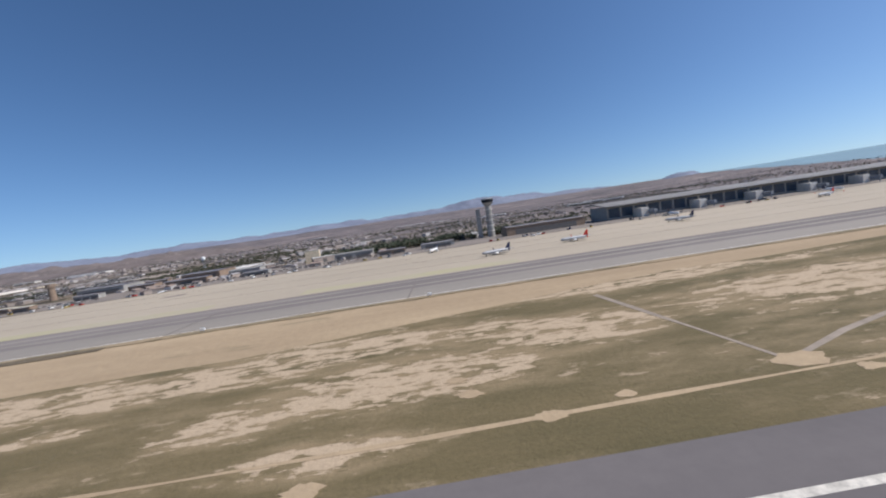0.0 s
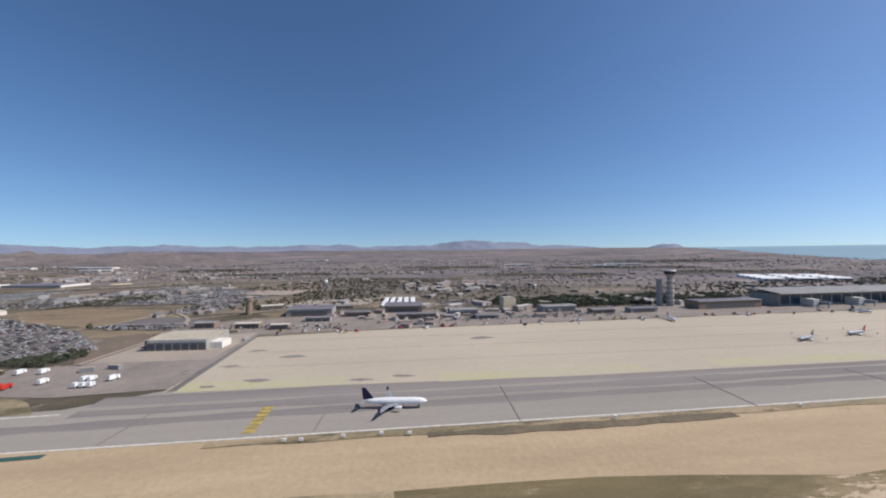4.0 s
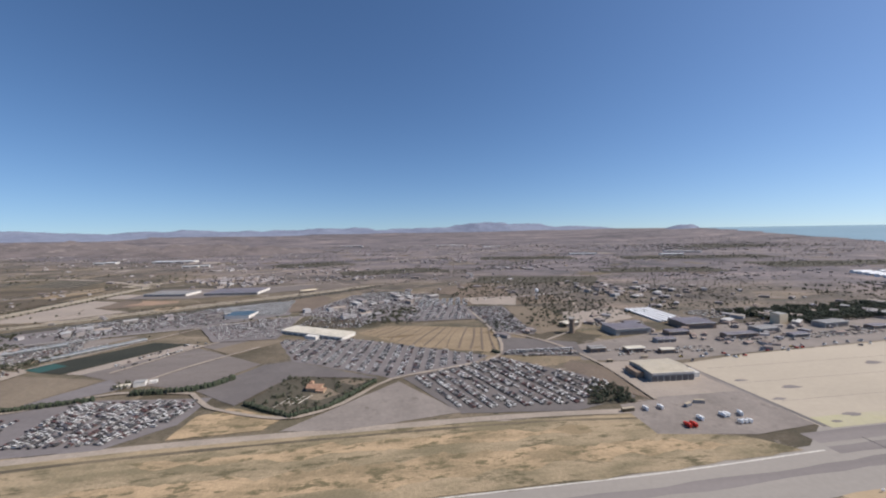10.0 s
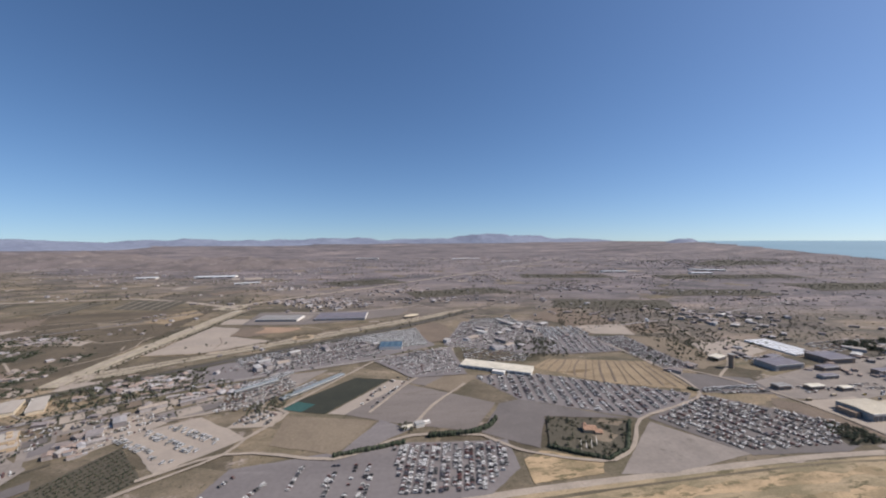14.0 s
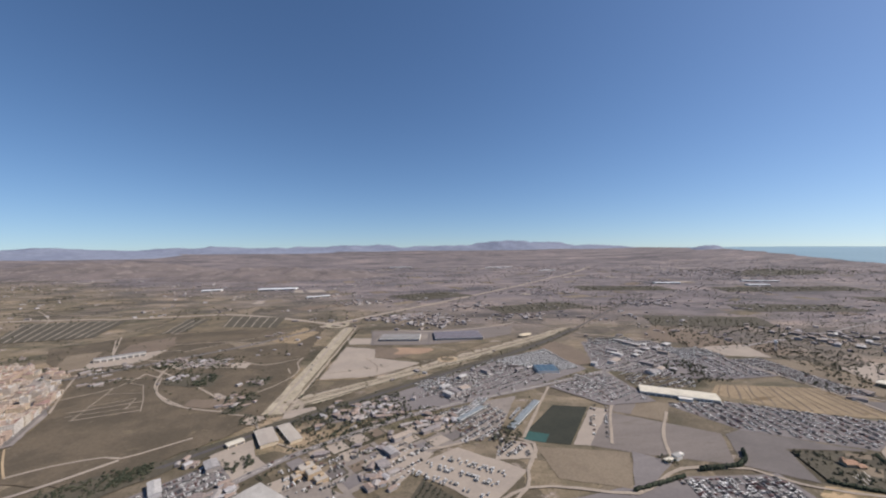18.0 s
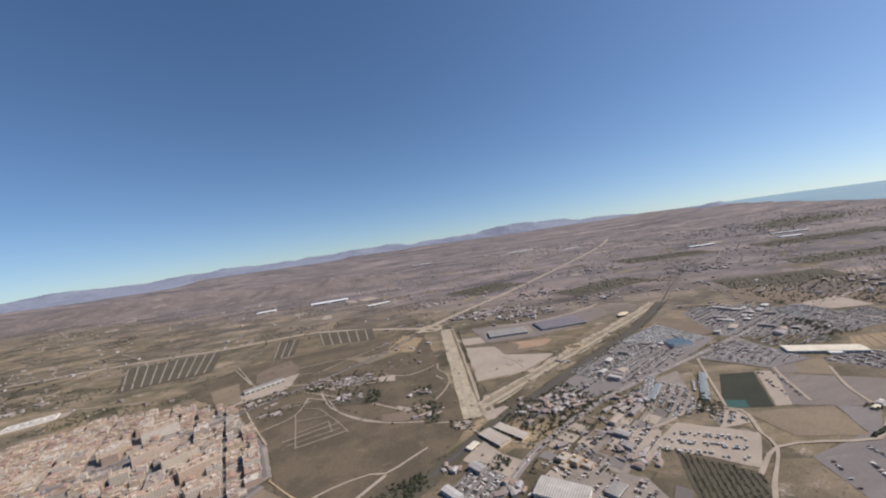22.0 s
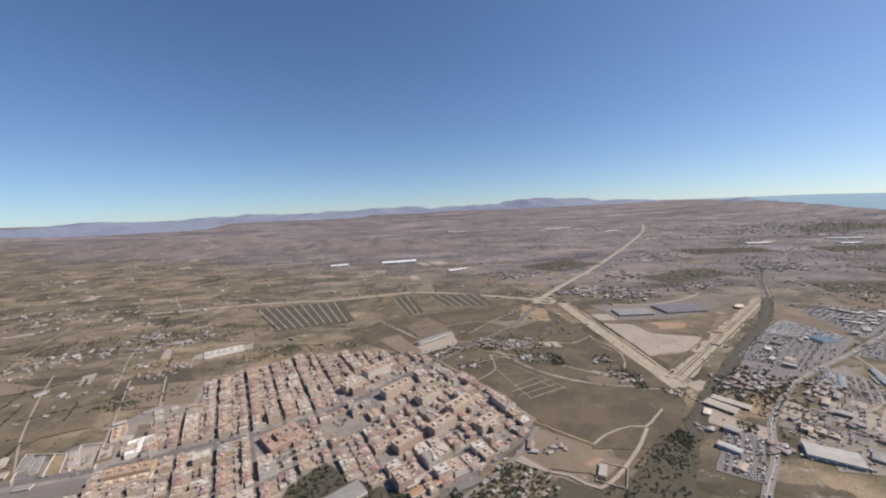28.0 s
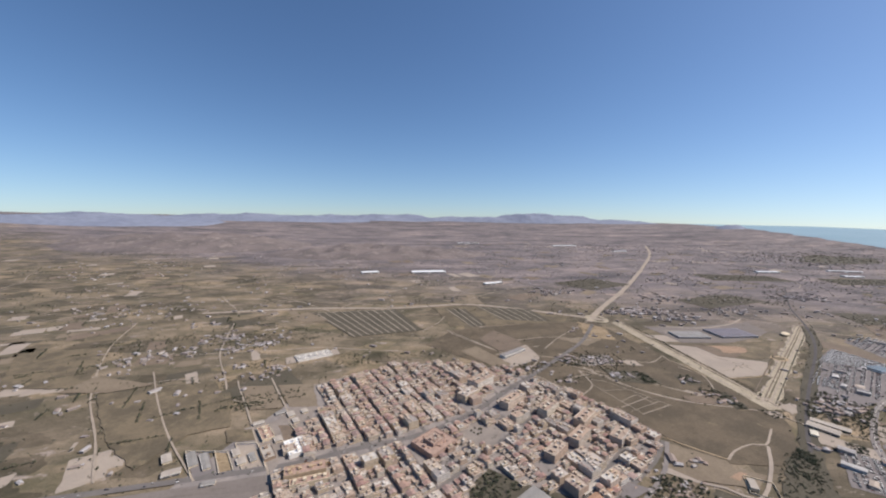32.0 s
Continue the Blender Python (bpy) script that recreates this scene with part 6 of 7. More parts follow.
tower_cab(at(256, 272, 0, 0))
ob = thing("stair_tower", at(249, 274, 0, 0), "plain grey concrete tower beside the control tower", "tower")
part("shaft", box(2.6, 3.4, 19, top=0.95), CONC_WALL, ob)
part("cap", box(3.0, 3.8, 0.5, 0, 0, 19), GREY_METAL, ob)
ob = thing("water_tower", at(-38, 279, 0, 0), "brown concrete water tower", "water tower")
part("shaft", tube(2.0, 1.8, 9, seg=12), PINK_CONC, ob)
part("tank", tube(2.6, 2.6, 2.2, z=9, seg=12), PINK_CONC, ob)
part("roof", tube(2.7, 1.2, 0.5, z=11.2, seg=12), CONC_WALL, ob)
ob = thing("tall_block", at(135, 275, 0, 8), "tall windowless white block", "building")
part("wall", box(9, 7, 8), CREAM, ob)
part("roof", box(8.4, 6.4, 0.5, 0, 0, 8), CONC_WALL, ob)
ob = thing("radome", at(-14, 410, 0, 0), "white radar ball on a lattice mast", "radar tower")
for a_, b_ in ((-1, -1), (1, -1), (1, 1), (-1, 1)):
    part("mast_leg", tube(0.14, 0.1, 9.4, a_ * 0.9, b_ * 0.9, 0, 6), GREY_METAL, ob)
for z_ in (2.4, 4.8, 7.2):
    part("brace", box(2.0, 2.0, 0.14, 0, 0, z_), GREY_METAL, ob)
part("platform", tube(1.8, 1.8, 0.25, z=9.4, seg=14), GREY_METAL, ob)
bm = bmesh.new()
bmesh.ops.create_uvsphere(bm, u_segments=16, v_segments=10, radius=2.0)
bmesh.ops.translate(bm, verts=bm.verts, vec=(0, 0, 11.3))
part("ball", bm, WHITE_METAL, ob, "white panelled radar ball")
ob = thing("compound", at(-694, 231, 0.1, 55), "tan walled compound with a low flat-roofed house", "house")
part("house_wall", box(12, 5, 2.4, 0, 6, 0), CREAM, ob)
part("house_roof", box(12.2, 5.2, 0.2, 0, 6, 2.4), TAN_ROOF, ob)
for sx, sy, px, py in ((20, 0.25, 0, -9), (20, 0.25, 0, 9.5), (0.25, 18, -10, 0.2), (0.25, 18, 10, 0.2)):
    part("yard_wall", box(sx, sy, 1.2, px, py, 0), CREAM, ob)
BLOCKS = ((3, 275, 28, 18, 4.5, SLATE_ROOF, 2), (63, 281, 25, 20, 4.5, SLATE_ROOF, -2), (13, 247, 14, 5, 2.6, SLATE_ROOF, 0), (34, 262, 16, 7, 3, SLATE_ROOF, 0), (70, 247, 24, 6, 3.4, SLATE_ROOF, 0), (100, 256, 18, 9, 4, STEEL_ROOF, 4),
          (112, 242, 14, 5, 2.4, SLATE_ROOF, 2), (165, 262, 24, 9, 4, STEEL_ROOF, 5), (190, 250, 16, 6, 2.8, SLATE_ROOF, 3), (288, 261, 52, 12, 5.5, SLATE_ROOF, 4), (218, 250, 20, 6, 3.2, SLATE_ROOF, 4),
          (-30, 300, 14, 8, 3, CREAM_ROOF, 20), (20, 294, 14, 6, 2.6, SLATE_ROOF, 10), (-43, 236, 10, 6, 3, STEEL_ROOF, 0),
          (-20, 232, 12, 5, 2.6, CREAM_ROOF, 0), (-2, 226, 9, 4, 2.6, CREAM_ROOF, 0))
for x, y, sx, sy, h, roof, d in BLOCKS:
    shed("airport_building", at(x, y, 0, d), sx, sy, h, 0.4, rnd.choice((CONC_WALL, PINK_CONC, PINK_CONC, CONC_WALL)), roof, "low airport service building with dark doors", "building", rnd.choice((1, 2, 3)))


def terminal(m, L, D, H):
    ob = thing("terminal", m, "long glazed terminal with a pale overhanging roof", "terminal")
    part("wall", box(L, D, H * 0.85), CONC_WALL, ob)
    k, n_ = 0, int(L / 9)
    for k in range(n_):
        part("glazing", box(7.6, 0.2, H * 0.6, -L / 2 + (k + 0.5) * L / n_, -D / 2 - 0.08, H * 0.15), BLUE_GLASS, ob, "dark blue glazed bay")
    bm = bmesh.new()
    prev = None
    for i in range(9):
        t = i / 8
        y, z = -D / 2 - 4 + t * (D + 6), H * 0.85 + 2.2 * math.sin(t * 2.2)
        row = [bm.verts.new((x, y, z + e)) for e in (0, 0.6) for x in (-L / 2 - 3, L / 2 + 3)]
        if prev:
            for a, b in ((0, 1), (2, 3), (0, 2), (1, 3)):
                bm.faces.new((prev[a], prev[b], row[b], row[a]))
        prev = row
    part("roof", bm, STEEL_ROOF, ob, "pale curved roof")
    for k in range(int(L / 40)):
        x = -L / 2 + 20 + k * 40
        part("pier", box(5, 9, H * 0.55, x, -D / 2 - 4.5, 0), WHITE_WALL, ob, "pale gate pier")
        bridge = part("boarding_bridge", box(2, 8, 1.8, x + 3, -D / 2 - 11, 2.4), GREY_METAL, ob)
        part("bridge_leg", tube(0.35, 0.35, 2.4, x + 3, -D / 2 - 14, 0), GREY_METAL, bridge)
    return ob


terminal(at(450, 276, 0, 3), 240, 22, 10)
terminal(at(760, 312, 0, 8), 260, 30, 12)
for k in range(5):
    shed("canopy", at(49 + k * 5.4, 320, 0, 88), 50, 3.0, 1.5, 0.2, WHITE_WALL, WHITE_METAL, "long white car-park sun roof", "canopy", 6)
for k in range(5):
    for j in range(3):
        ob = shed("tent", at(560 + j * 44 + k * 8, 470 + k * 16 - j * 6, 0, -8), 30, 8, 3.0, 1.6, WHITE_METAL, WHITE_METAL, "white tunnel tent in a row", "tent", 1)
for x, y, sx, sy, d in ((-812, 1205, 108, 34, 3), (-998, 1205, 52, 26, 12), (-668, 1000, 34, 16, 15), (-640, 1010, 20, 14, 15), (420, 1130, 80, 22, -10), (640, 1020, 60, 22, -14), (760, 1120, 110, 16, -20), (140, 2100, 160, 30, 5), (-420, 2250, 130, 26, -8), (300, 1800, 90, 20, 12)):
    shed("greenhouse", at(x, y, rise(x, y), d), sx, sy, 4, 0.6, WHITE_WALL, WHITE_METAL, "low white plastic greenhouse", "greenhouse", 2)

# villa compound with hedges and farmhouse
ob = thing("villa", at(-209, 203, 0, -12) @ Matrix.Scale(0.74, 4), "tan villa with tiled roofs in a walled garden", "house")
part("wall", box(9, 7, 3.4), ORANGE_WALL, ob)
part("roof", gable(9, 7, 3.4, 1.4, 0.5), TILE, ob)
part("wing", box(5, 5, 2.6, 5.5, -3, 0), ORANGE_WALL, ob)
part("wing_roof", gable(5, 5, 2.6, 1.0, 0.4), TILE, ob).matrix_basis = Matrix.Translation((5.5, -3, 0))
part("turret", box(2.6, 2.6, 5.2, -3, 2, 0), ORANGE_WALL, ob)
part("turret_roof", box(3.2, 3.2, 1.2, -3, 2, 5.2, 0.05), TILE, ob)
patch("garden", [(-237, 192), (-226, 221), (-180, 210), (-197, 186), (-214, 178)], DARKFIELD, "dark planted garden of the villa", "garden", 0.6)
patch("lawn", [(-205, 190), (-196, 196), (-203, 204), (-214, 195)], DRYGRASS, "pale dry lawn", "lawn", 0.4)
patch("lawn", [(-190, 205), (-183, 209), (-196, 214), (-200, 211)], DRYGRASS, "pale dry lawn", "lawn", 0.4)
for k in range(4):
    shed("greenhouse", at(-222 + k * 3.2, 191 + k * 0.6, 0, 62), 9, 2.0, 0.8, 0.3, CANVAS, CANVAS, "low garden cold frame", "cold frame", 1)
ob = thing("farmhouse", at(-301, 225, 0, 15) @ Matrix.Scale(0.72, 4), "white farmhouse with a flat roof", "house")
part("wall", box(7, 5, 3.2), WHITE_WALL, ob)
part("roof", box(7.3, 5.3, 0.3, 0, 0, 3.2), CONC_WALL, ob)
part("shed", box(8, 4, 2, -10, 0, 0), WHITE_WALL, ob)
part("shed_roof", gable(8, 4, 2, 0.6), CREAM_ROOF, ob).matrix_basis = Matrix.Translation((-10, 0, 0))
part("shed", box(5, 3, 2, 7, 2, 0), WHITE_WALL, ob)


# taxiway signs and lamps at the edge of the pavement
for x, y in ((36, 102.6), (39.5, 102.4), (48, 102.9), (56, 103.2), (62, 102.4), (-30, 104), (-58, 96), (110, 104), (160, 104.5), (210, 105)):
    ob = thing("taxiway_sign", at(x, y, YARD_Z, 0), "small white box sign beside the taxiway", "sign", "signs along the taxiway")
    part("box", box(0.9, 0.3, 0.6, 0, 0, 0.25, bevel=0.03), WHITE_METAL, ob)
    for e in (-0.3, 0.3):
        part("leg", tube(0.05, 0.05, 0.3, e, 0, 0, 6), GREY_METAL, ob)


def service_vehicle(m, mat, label):
    ob = thing("service_vehicle", m, label, "vehicle", "service vehicles on the apron")
    part("body", box(2.2, 1.0, 0.55, 0, 0, 0.2, 0.96, bevel=0.04), mat, ob)
    part("cab", box(0.8, 0.95, 0.5, 0.6, 0, 0.75, 0.85), GLASS, ob)
    for x in (-0.7, 0.7):
        for y in (-0.45, 0.45):
            part("wheel", tube(0.18, 0.18, 0.14, m=Matrix.Translation((x, y, 0.18)) @ Euler((radians(90), 0, 0)).to_matrix().to_4x4(), seg=8), DARK, ob)


vr = random.Random(11)
for k in range(60):
    x = vr.uniform(0, 420)
    y = 212 + x * 0.055 + vr.uniform(-3, 6)
    service_vehicle(at(x, y, YARD_Z, vr.uniform(0, 360)), vr.choice((WHITE_METAL, WHITE_METAL, RED, GREY_METAL, YELLOW_PAINT, NAVY)), "small apron service vehicle")

# ---- trees ----
def clump(r, rr):
    bm = bmesh.new()
    bmesh.ops.create_icosphere(bm, subdivisions=1, radius=r)
    for v in bm.verts:
        v.co *= rr.uniform(0.7, 1.25)
    return bm


def tree_shape(seed, h, spread, clumps, leaf=0):
    rr = random.Random(seed)
    trunk = shape_of(tube(0.16, 0.09, h * 0.6, seg=5), 1)
    shapes = [trunk]
    for _ in range(3):
        a = rr.uniform(0, 6.28)
        q = Matrix.Translation((0, 0, h * 0.45)) @ Euler((radians(rr.uniform(30, 55)), 0, a)).to_matrix().to_4x4()
        v, f, m = shape_of(tube(0.07, 0.03, h * 0.45, seg=4), 1)
        shapes.append(([tuple(q @ Vector(p)) for p in v], f, m))
    for _ in range(clumps):
        a, k = rr.uniform(0, 6.28), math.sqrt(rr.random()) * spread
        z = h * rr.uniform(0.45, 0.95) * (1 - 0.25 * k / spread)
        v, f, m = shape_of(clump(rr.uniform(0.4, 0.62) * spread * 0.66, rr), leaf)
        shapes.append(([(x + k * math.cos(a), y + k * math.sin(a), zz * 0.75 + z) for x, y, zz in v], f, m))
    return merged(*shapes)


TREES = [tree_shape(s, 2.6, 1.35, 9) for s in (1, 2, 3)] + [tree_shape(s, 3.6, 1.6, 11) for s in (4, 5)]
BUSH = [tree_shape(s, 1.3, 1.0, 5) for s in (6, 7)]
trees = Heap()
pines = Heap()


def plant(x, y, k=1.0, kind="tree", dark=False):
    s = rnd.choice(TREES if kind == "tree" else BUSH)
    z = ground_height(x, y)
    (pines if dark else trees).add(s, at(x, y, z, rnd.uniform(0, 360)) @ Matrix.Scale(k * rnd.uniform(0.75, 1.25), 4))


def tree(m, label, group):
    """A single tree with trunk and leafy crown."""
    key = rnd.choice((0, 3))
    if ("tree", key) in TEMPLATE:
        ob = copy_thing(TEMPLATE["tree", key], m)
        return tagged(ob, label, "", group)
    ob = thing("tree", m, label, "tree", group)
    v, f, k = TREES[key]
    for name, want, mat in (("crown", 0, LEAF), ("trunk", 1, BARK)):
        me = bpy.data.meshes.new(name)
        me.from_pydata(v, [], [q for q, i in zip(f, k) if i == want])
        link(name, me, mat, ob)
    TEMPLATE["tree", key] = ob
    return ob


# garden trees and hedges round the villa and the farmhouse
for k in range(190):
    x, y = rnd.uniform(-236, -182), rnd.uniform(179, 220)
    if inside(x, y, [(-237, 192), (-226, 221), (-180, 210), (-197, 186), (-214, 178)]) and math.hypot(x + 207, y - 202) > 7.5:
        tree(at(x, y, 0.1, rnd.uniform(0, 360)) @ Matrix.Scale(rnd.uniform(0.55, 1.1), 4), "dusty green garden tree", "trees in the villa garden")


def hedge(line, h, label):
    ob = thing("hedge", at(*line[0]), label, "hedge")
    hp = Heap()
    o = Vector(line[0])
    for a, b in zip(line, line[1:]):
        k = int(math.hypot(b[0] - a[0], b[1] - a[1]) / 0.9)
        for i in range(k):
            t = i / k
            hp.add(shape_of(clump(1.25, rnd)), Matrix.Translation((a[0] + (b[0] - a[0]) * t - o.x + rnd.uniform(-.3, .3), a[1] + (b[1] - a[1]) * t - o.y + rnd.uniform(-.3, .3), h * 0.5)) @ Matrix.Diagonal((1, 1, h * 0.75, 1)))
    me = bpy.data.meshes.new("leaves")
    me.from_pydata(hp.v, [], hp.f)
    link("leaves", me, PINE, ob)


hedge([(-345, 201), (-310, 208)], 1.8, "tall dark hedge along the lane")
hedge([(-297, 212), (-272, 212), (-262, 217), (-255, 226)], 2.2, "tall dark hedge along the lane")
hedge([(-237, 192), (-214, 177), (-199, 184), (-180, 210)], 1.5, "dark hedge round the villa garden")
hedge([(-108, 246), (-104, 241)], 1.4, "dark bush at the junction")
for k in range(10):
    tree(at(rnd.uniform(-313, -305), rnd.uniform(218, 228), 0.1), "dusty green tree beside the farmhouse", "trees round the farmhouse")
for k in range(60):
    x, y = rnd.uniform(-88, -56), rnd.uniform(166, 190)
    if inside(x, y, [(-84, 168), (-64, 167), (-58, 183), (-72, 190), (-80, 180)]):
        tree(at(x, y, 0.1, k * 40) @ Matrix.Scale(rnd.uniform(0.6, 1.0), 4), "low dusty bush beside the car park", "bushes beside the car park")

WOODS = [
    ([(-84, 168), (-64, 167), (-58, 183), (-72, 190), (-80, 180)], 60, 0.7, True),
    ([(-624, 244), (-609, 256), (-613, 267), (-629, 260)], 60, 0.7, True), ([(-572, 256), (-560, 268), (-552, 258), (-562, 248)], 26, 0.7, True), ([(-540, 270), (-470, 312), (-462, 304), (-530, 262)], 70, 0.55, True),
    ([(140, 266), (330, 288), (330, 330), (120, 320)], 420, 1.45, True), ([(80, 330), (200, 340), (240, 470), (70, 440)], 260, 0.65, True), ([(330, 300), (900, 380), (900, 500), (300, 420)], 420, 1.2, True), ([(140, 270), (330, 284), (330, 310), (130, 300)], 260, 1.2, True), ([(-100, 300), (-40, 290), (60, 330), (40, 350), (-90, 340)], 70, 0.9, True), ([(40, 430), (300, 420), (420, 620), (60, 600)], 460, 0.55, True),
    ([(-110, 440), (60, 420), (120, 520), (-60, 560)], 170, 1.0, False), ([(-46, 325), (-34, 420), (20, 440), (58, 392), (37, 347), (-17, 337)], 260, 0.7, True), ([(-548, 309), (-519, 330), (-466, 354), (-453, 310), (-525, 274)], 230, 0.8, False),
    ([(-450, 322), (-430, 318), (-426, 280), (-470, 272)], 40, 0.7, True), ([(-556, 236), (-500, 286), (-410, 316), (-408, 290), (-480, 236), (-520, 200)], 80, 0.55, True), ([(-452, 372), (-372, 424), (-330, 400), (-420, 330)], 40, 0.5, True), ([(-392, 262), (-384, 270), (-350, 322), (-356, 326)], 24, 0.5, True), ([(-200, 330), (-150, 330), (-150, 400), (-190, 390)], 55, 1.1, False), ([(-404, 250), (-384, 262), (-384, 282), (-404, 270)], 26, 0.9, False),
    ([(-657, 430), (-642, 422), (-643, 393), (-658, 399)], 50, 0.85, True), ([(-692, 446), (-664, 437), (-661, 404), (-686, 405)], 40, 0.7, False), ([(-607, 409), (-589, 410), (-590, 387), (-610, 388)], 30, 0.8, True), ([(-597, 371), (-585, 362), (-593, 329), (-606, 331)], 40, 0.7, True), ([(-584, 326), (-562, 320), (-566, 306), (-586, 310)], 22, 0.7, True), ([(-772, 420), (-714, 434), (-712, 426), (-768, 411)], 34, 0.6, True), ([(-735, 480), (-660, 492), (-656, 455), (-735, 448)], 60, 0.7, True),
    ([(-842, 470), (-731, 468), (-735, 455), (-830, 452)], 40, 0.8, False), ([(-722, 500), (-640, 488), (-634, 440), (-700, 440)], 70, 0.8, False), ([(-724, 475), (-690, 470), (-690, 450), (-724, 455)], 30, 0.8, True), ([(-610, 380), (-590, 380), (-585, 350), (-615, 345)], 22, 0.9, False),
     ([(-914, 262), (-891, 280), (-873, 263), (-877, 253), (-893, 243), (-909, 244)], 34, 0.95, True), ([(-914, 262), (-891, 280), (-873, 263), (-893, 243), (-909, 244)], 34, 0.85, False), ([(-858, 250), (-834, 238), (-822, 224), (-836, 206), (-878, 212), (-874, 226)], 60, 0.95, True), ([(-858, 250), (-834, 238), (-822, 224), (-836, 206), (-878, 212), (-874, 226)], 50, 0.9, False), ([(-821, 221), (-801, 240), (-796, 233), (-816, 217)], 34, 0.8, True), ([(-800, 226), (-762, 258), (-734, 240), (-741, 212), (-765, 201), (-808, 206)], 190, 0.75, True), ([(-800, 226), (-762, 258), (-734, 240), (-765, 201)], 80, 0.7, False), ([(-690, 225), (-634, 262), (-600, 262), (-683, 190), (-712, 190)], 110, 0.6, True), ([(-660, 236), (-634, 258), (-608, 258), (-640, 226)], 60, 0.6, False), ([(-735, 165), (-640, 246), (-622, 236), (-708, 150)], 90, 0.55, False), ([(-735, 175), (-690, 215), (-700, 222), (-745, 190)], 60, 0.6, False),
    ([(-1120, 400), (-1050, 420), (-1060, 446), (-1120, 430)], 36, 0.8, False), ([(-1330, 520), (-1200, 560), (-1180, 640), (-1330, 650)], 120, 0.8, False), ([(-1180, 560), (-1040, 590), (-1010, 640), (-1160, 680)], 90, 0.8, False),
    ([(-1225, 600), (-1170, 655), (-1130, 600), (-1150, 560)], 90, 0.6, True), ([(-1160, 520), (-1120, 530), (-1090, 495), (-1140, 498)], 46, 0.6, True), ([(-1130, 420), (-1080, 425), (-1090, 398), (-1140, 398)], 60, 0.6, True), ([(-1060, 500), (-1000, 510), (-960, 500), (-1030, 485)], 50, 0.55, True), ([(-1260, 280), (-1200, 300), (-1180, 250), (-1240, 220)], 60, 0.8, False), ([(-60, 690), (200, 900), (160, 930), (-100, 720)], 90, 1.0, False), ([(-1040, 500), (-900, 500), (-850, 520), (-1030, 545)], 90, 0.7, False),
]
for poly, k, size, dark in WOODS:
    k, size = int(k * 1.7), size * 0.88
    xs, ys = [p[0] for p in poly], [p[1] for p in poly]
    for _ in range(k):
        for _ in range(20):
            x, y = rnd.uniform(min(xs), max(xs)), rnd.uniform(min(ys), max(ys))
            if inside(x, y, poly):
                plant(x, y, size, "tree", dark)
                break
# orchard in rows
for i in range(22):
    for j in range(24):
        x, y = -480 + i * 2.6 + j * 1.0, 186 - i * 2.2 + j * 2.0
        if inside(x, y, [(-474, 189), (-455, 228), (-427, 196), (-462, 160)]):
            plant(x, y, 0.85, "bush", True)
for x0, y0, w, d, a in ((430, 910, 400, 90, -7), (210, 650, 220, 70, -9), (-250, 720, 190, 70, 11), (570, 660, 330, 80, -4), (-50, 570, 170, 60, -13), (-440, 930, 150, 90, 20), (80, 1010, 240, 90, -8)):
    c, s_ = math.cos(radians(a)), math.sin(radians(a))
    for i in range(int(w / 9)):
        for j in range(int(d / 9)):
            plant(x0 + c * i * 9 - s_ * j * 9 + rnd.uniform(-4, 4), y0 + s_ * i * 9 + c * j * 9 + rnd.uniform(-4, 4), 0.75, "tree", True)
for k in range(700):
    plant(900 + 760 * rnd.random() + rnd.uniform(-40, 40), 1300 + k * 0.6 + rnd.uniform(-60, 60), 1.3, "tree", True)
# row of small trees along the earthworks
for k in range(40):
    t = k / 39
    plant(-549 + 26 * t, 352 + 250 * t, 0.8, "tree", k % 3 == 0)
# spoil heaps dumped in a row along the eastern road bed, and site huts on the western one
for k in range(40):
    t = k / 39
    i = min(5, int(t * 6))
    (xa, ya), (xb, yb) = EAST_ARM[i], EAST_ARM[i + 1]
    q = t * 6 - i
    bm = bmesh.new()
    bmesh.ops.create_icosphere(bm, subdivisions=1, radius=rnd.uniform(1.0, 1.9))
    for vv in bm.verts:
        vv.co = Vector((vv.co.x, vv.co.y * 1.5, max(-0.1, vv.co.z * 0.55))) * rnd.uniform(0.75, 1.15)
    heap_ = part("spoil_mound", bm, BROWN if k % 2 else OLIVE, None)
    heap_.matrix_basis = at(xa + (xb - xa) * q - 4.0, ya + (yb - ya) * q + 6.0, 0.15, 35 + rnd.uniform(-20, 20))
    tagged(heap_, "dark tipped earth mound beside the road bed", "mound", "mounds along the road bed")
# bushes along the lanes and roads
for line, gap, off in [(q, 4.0, 2.2) for q in LANES[9:]] + [(MAIN, 7.0, 4.2), (RAIL, 2.6, 5.0)]:
    for (x0, y0), (x1, y1) in zip(line, line[1:]):
        ln = math.hypot(x1 - x0, y1 - y0)
        for i in range(int(ln / gap)):
            t, sd = rnd.random(), rnd.choice((-1, 1)) * off * rnd.uniform(0.8, 1.6)
            px, py = x0 + (x1 - x0) * t + (y1 - y0) / ln * sd, y0 + (y1 - y0) * t - (x1 - x0) / ln * sd
            if rnd.random() < 0.6 and not inside(px, py, TOWN):
                plant(px, py, 0.65, rnd.choice(("tree", "bush")), rnd.random() < 0.4)
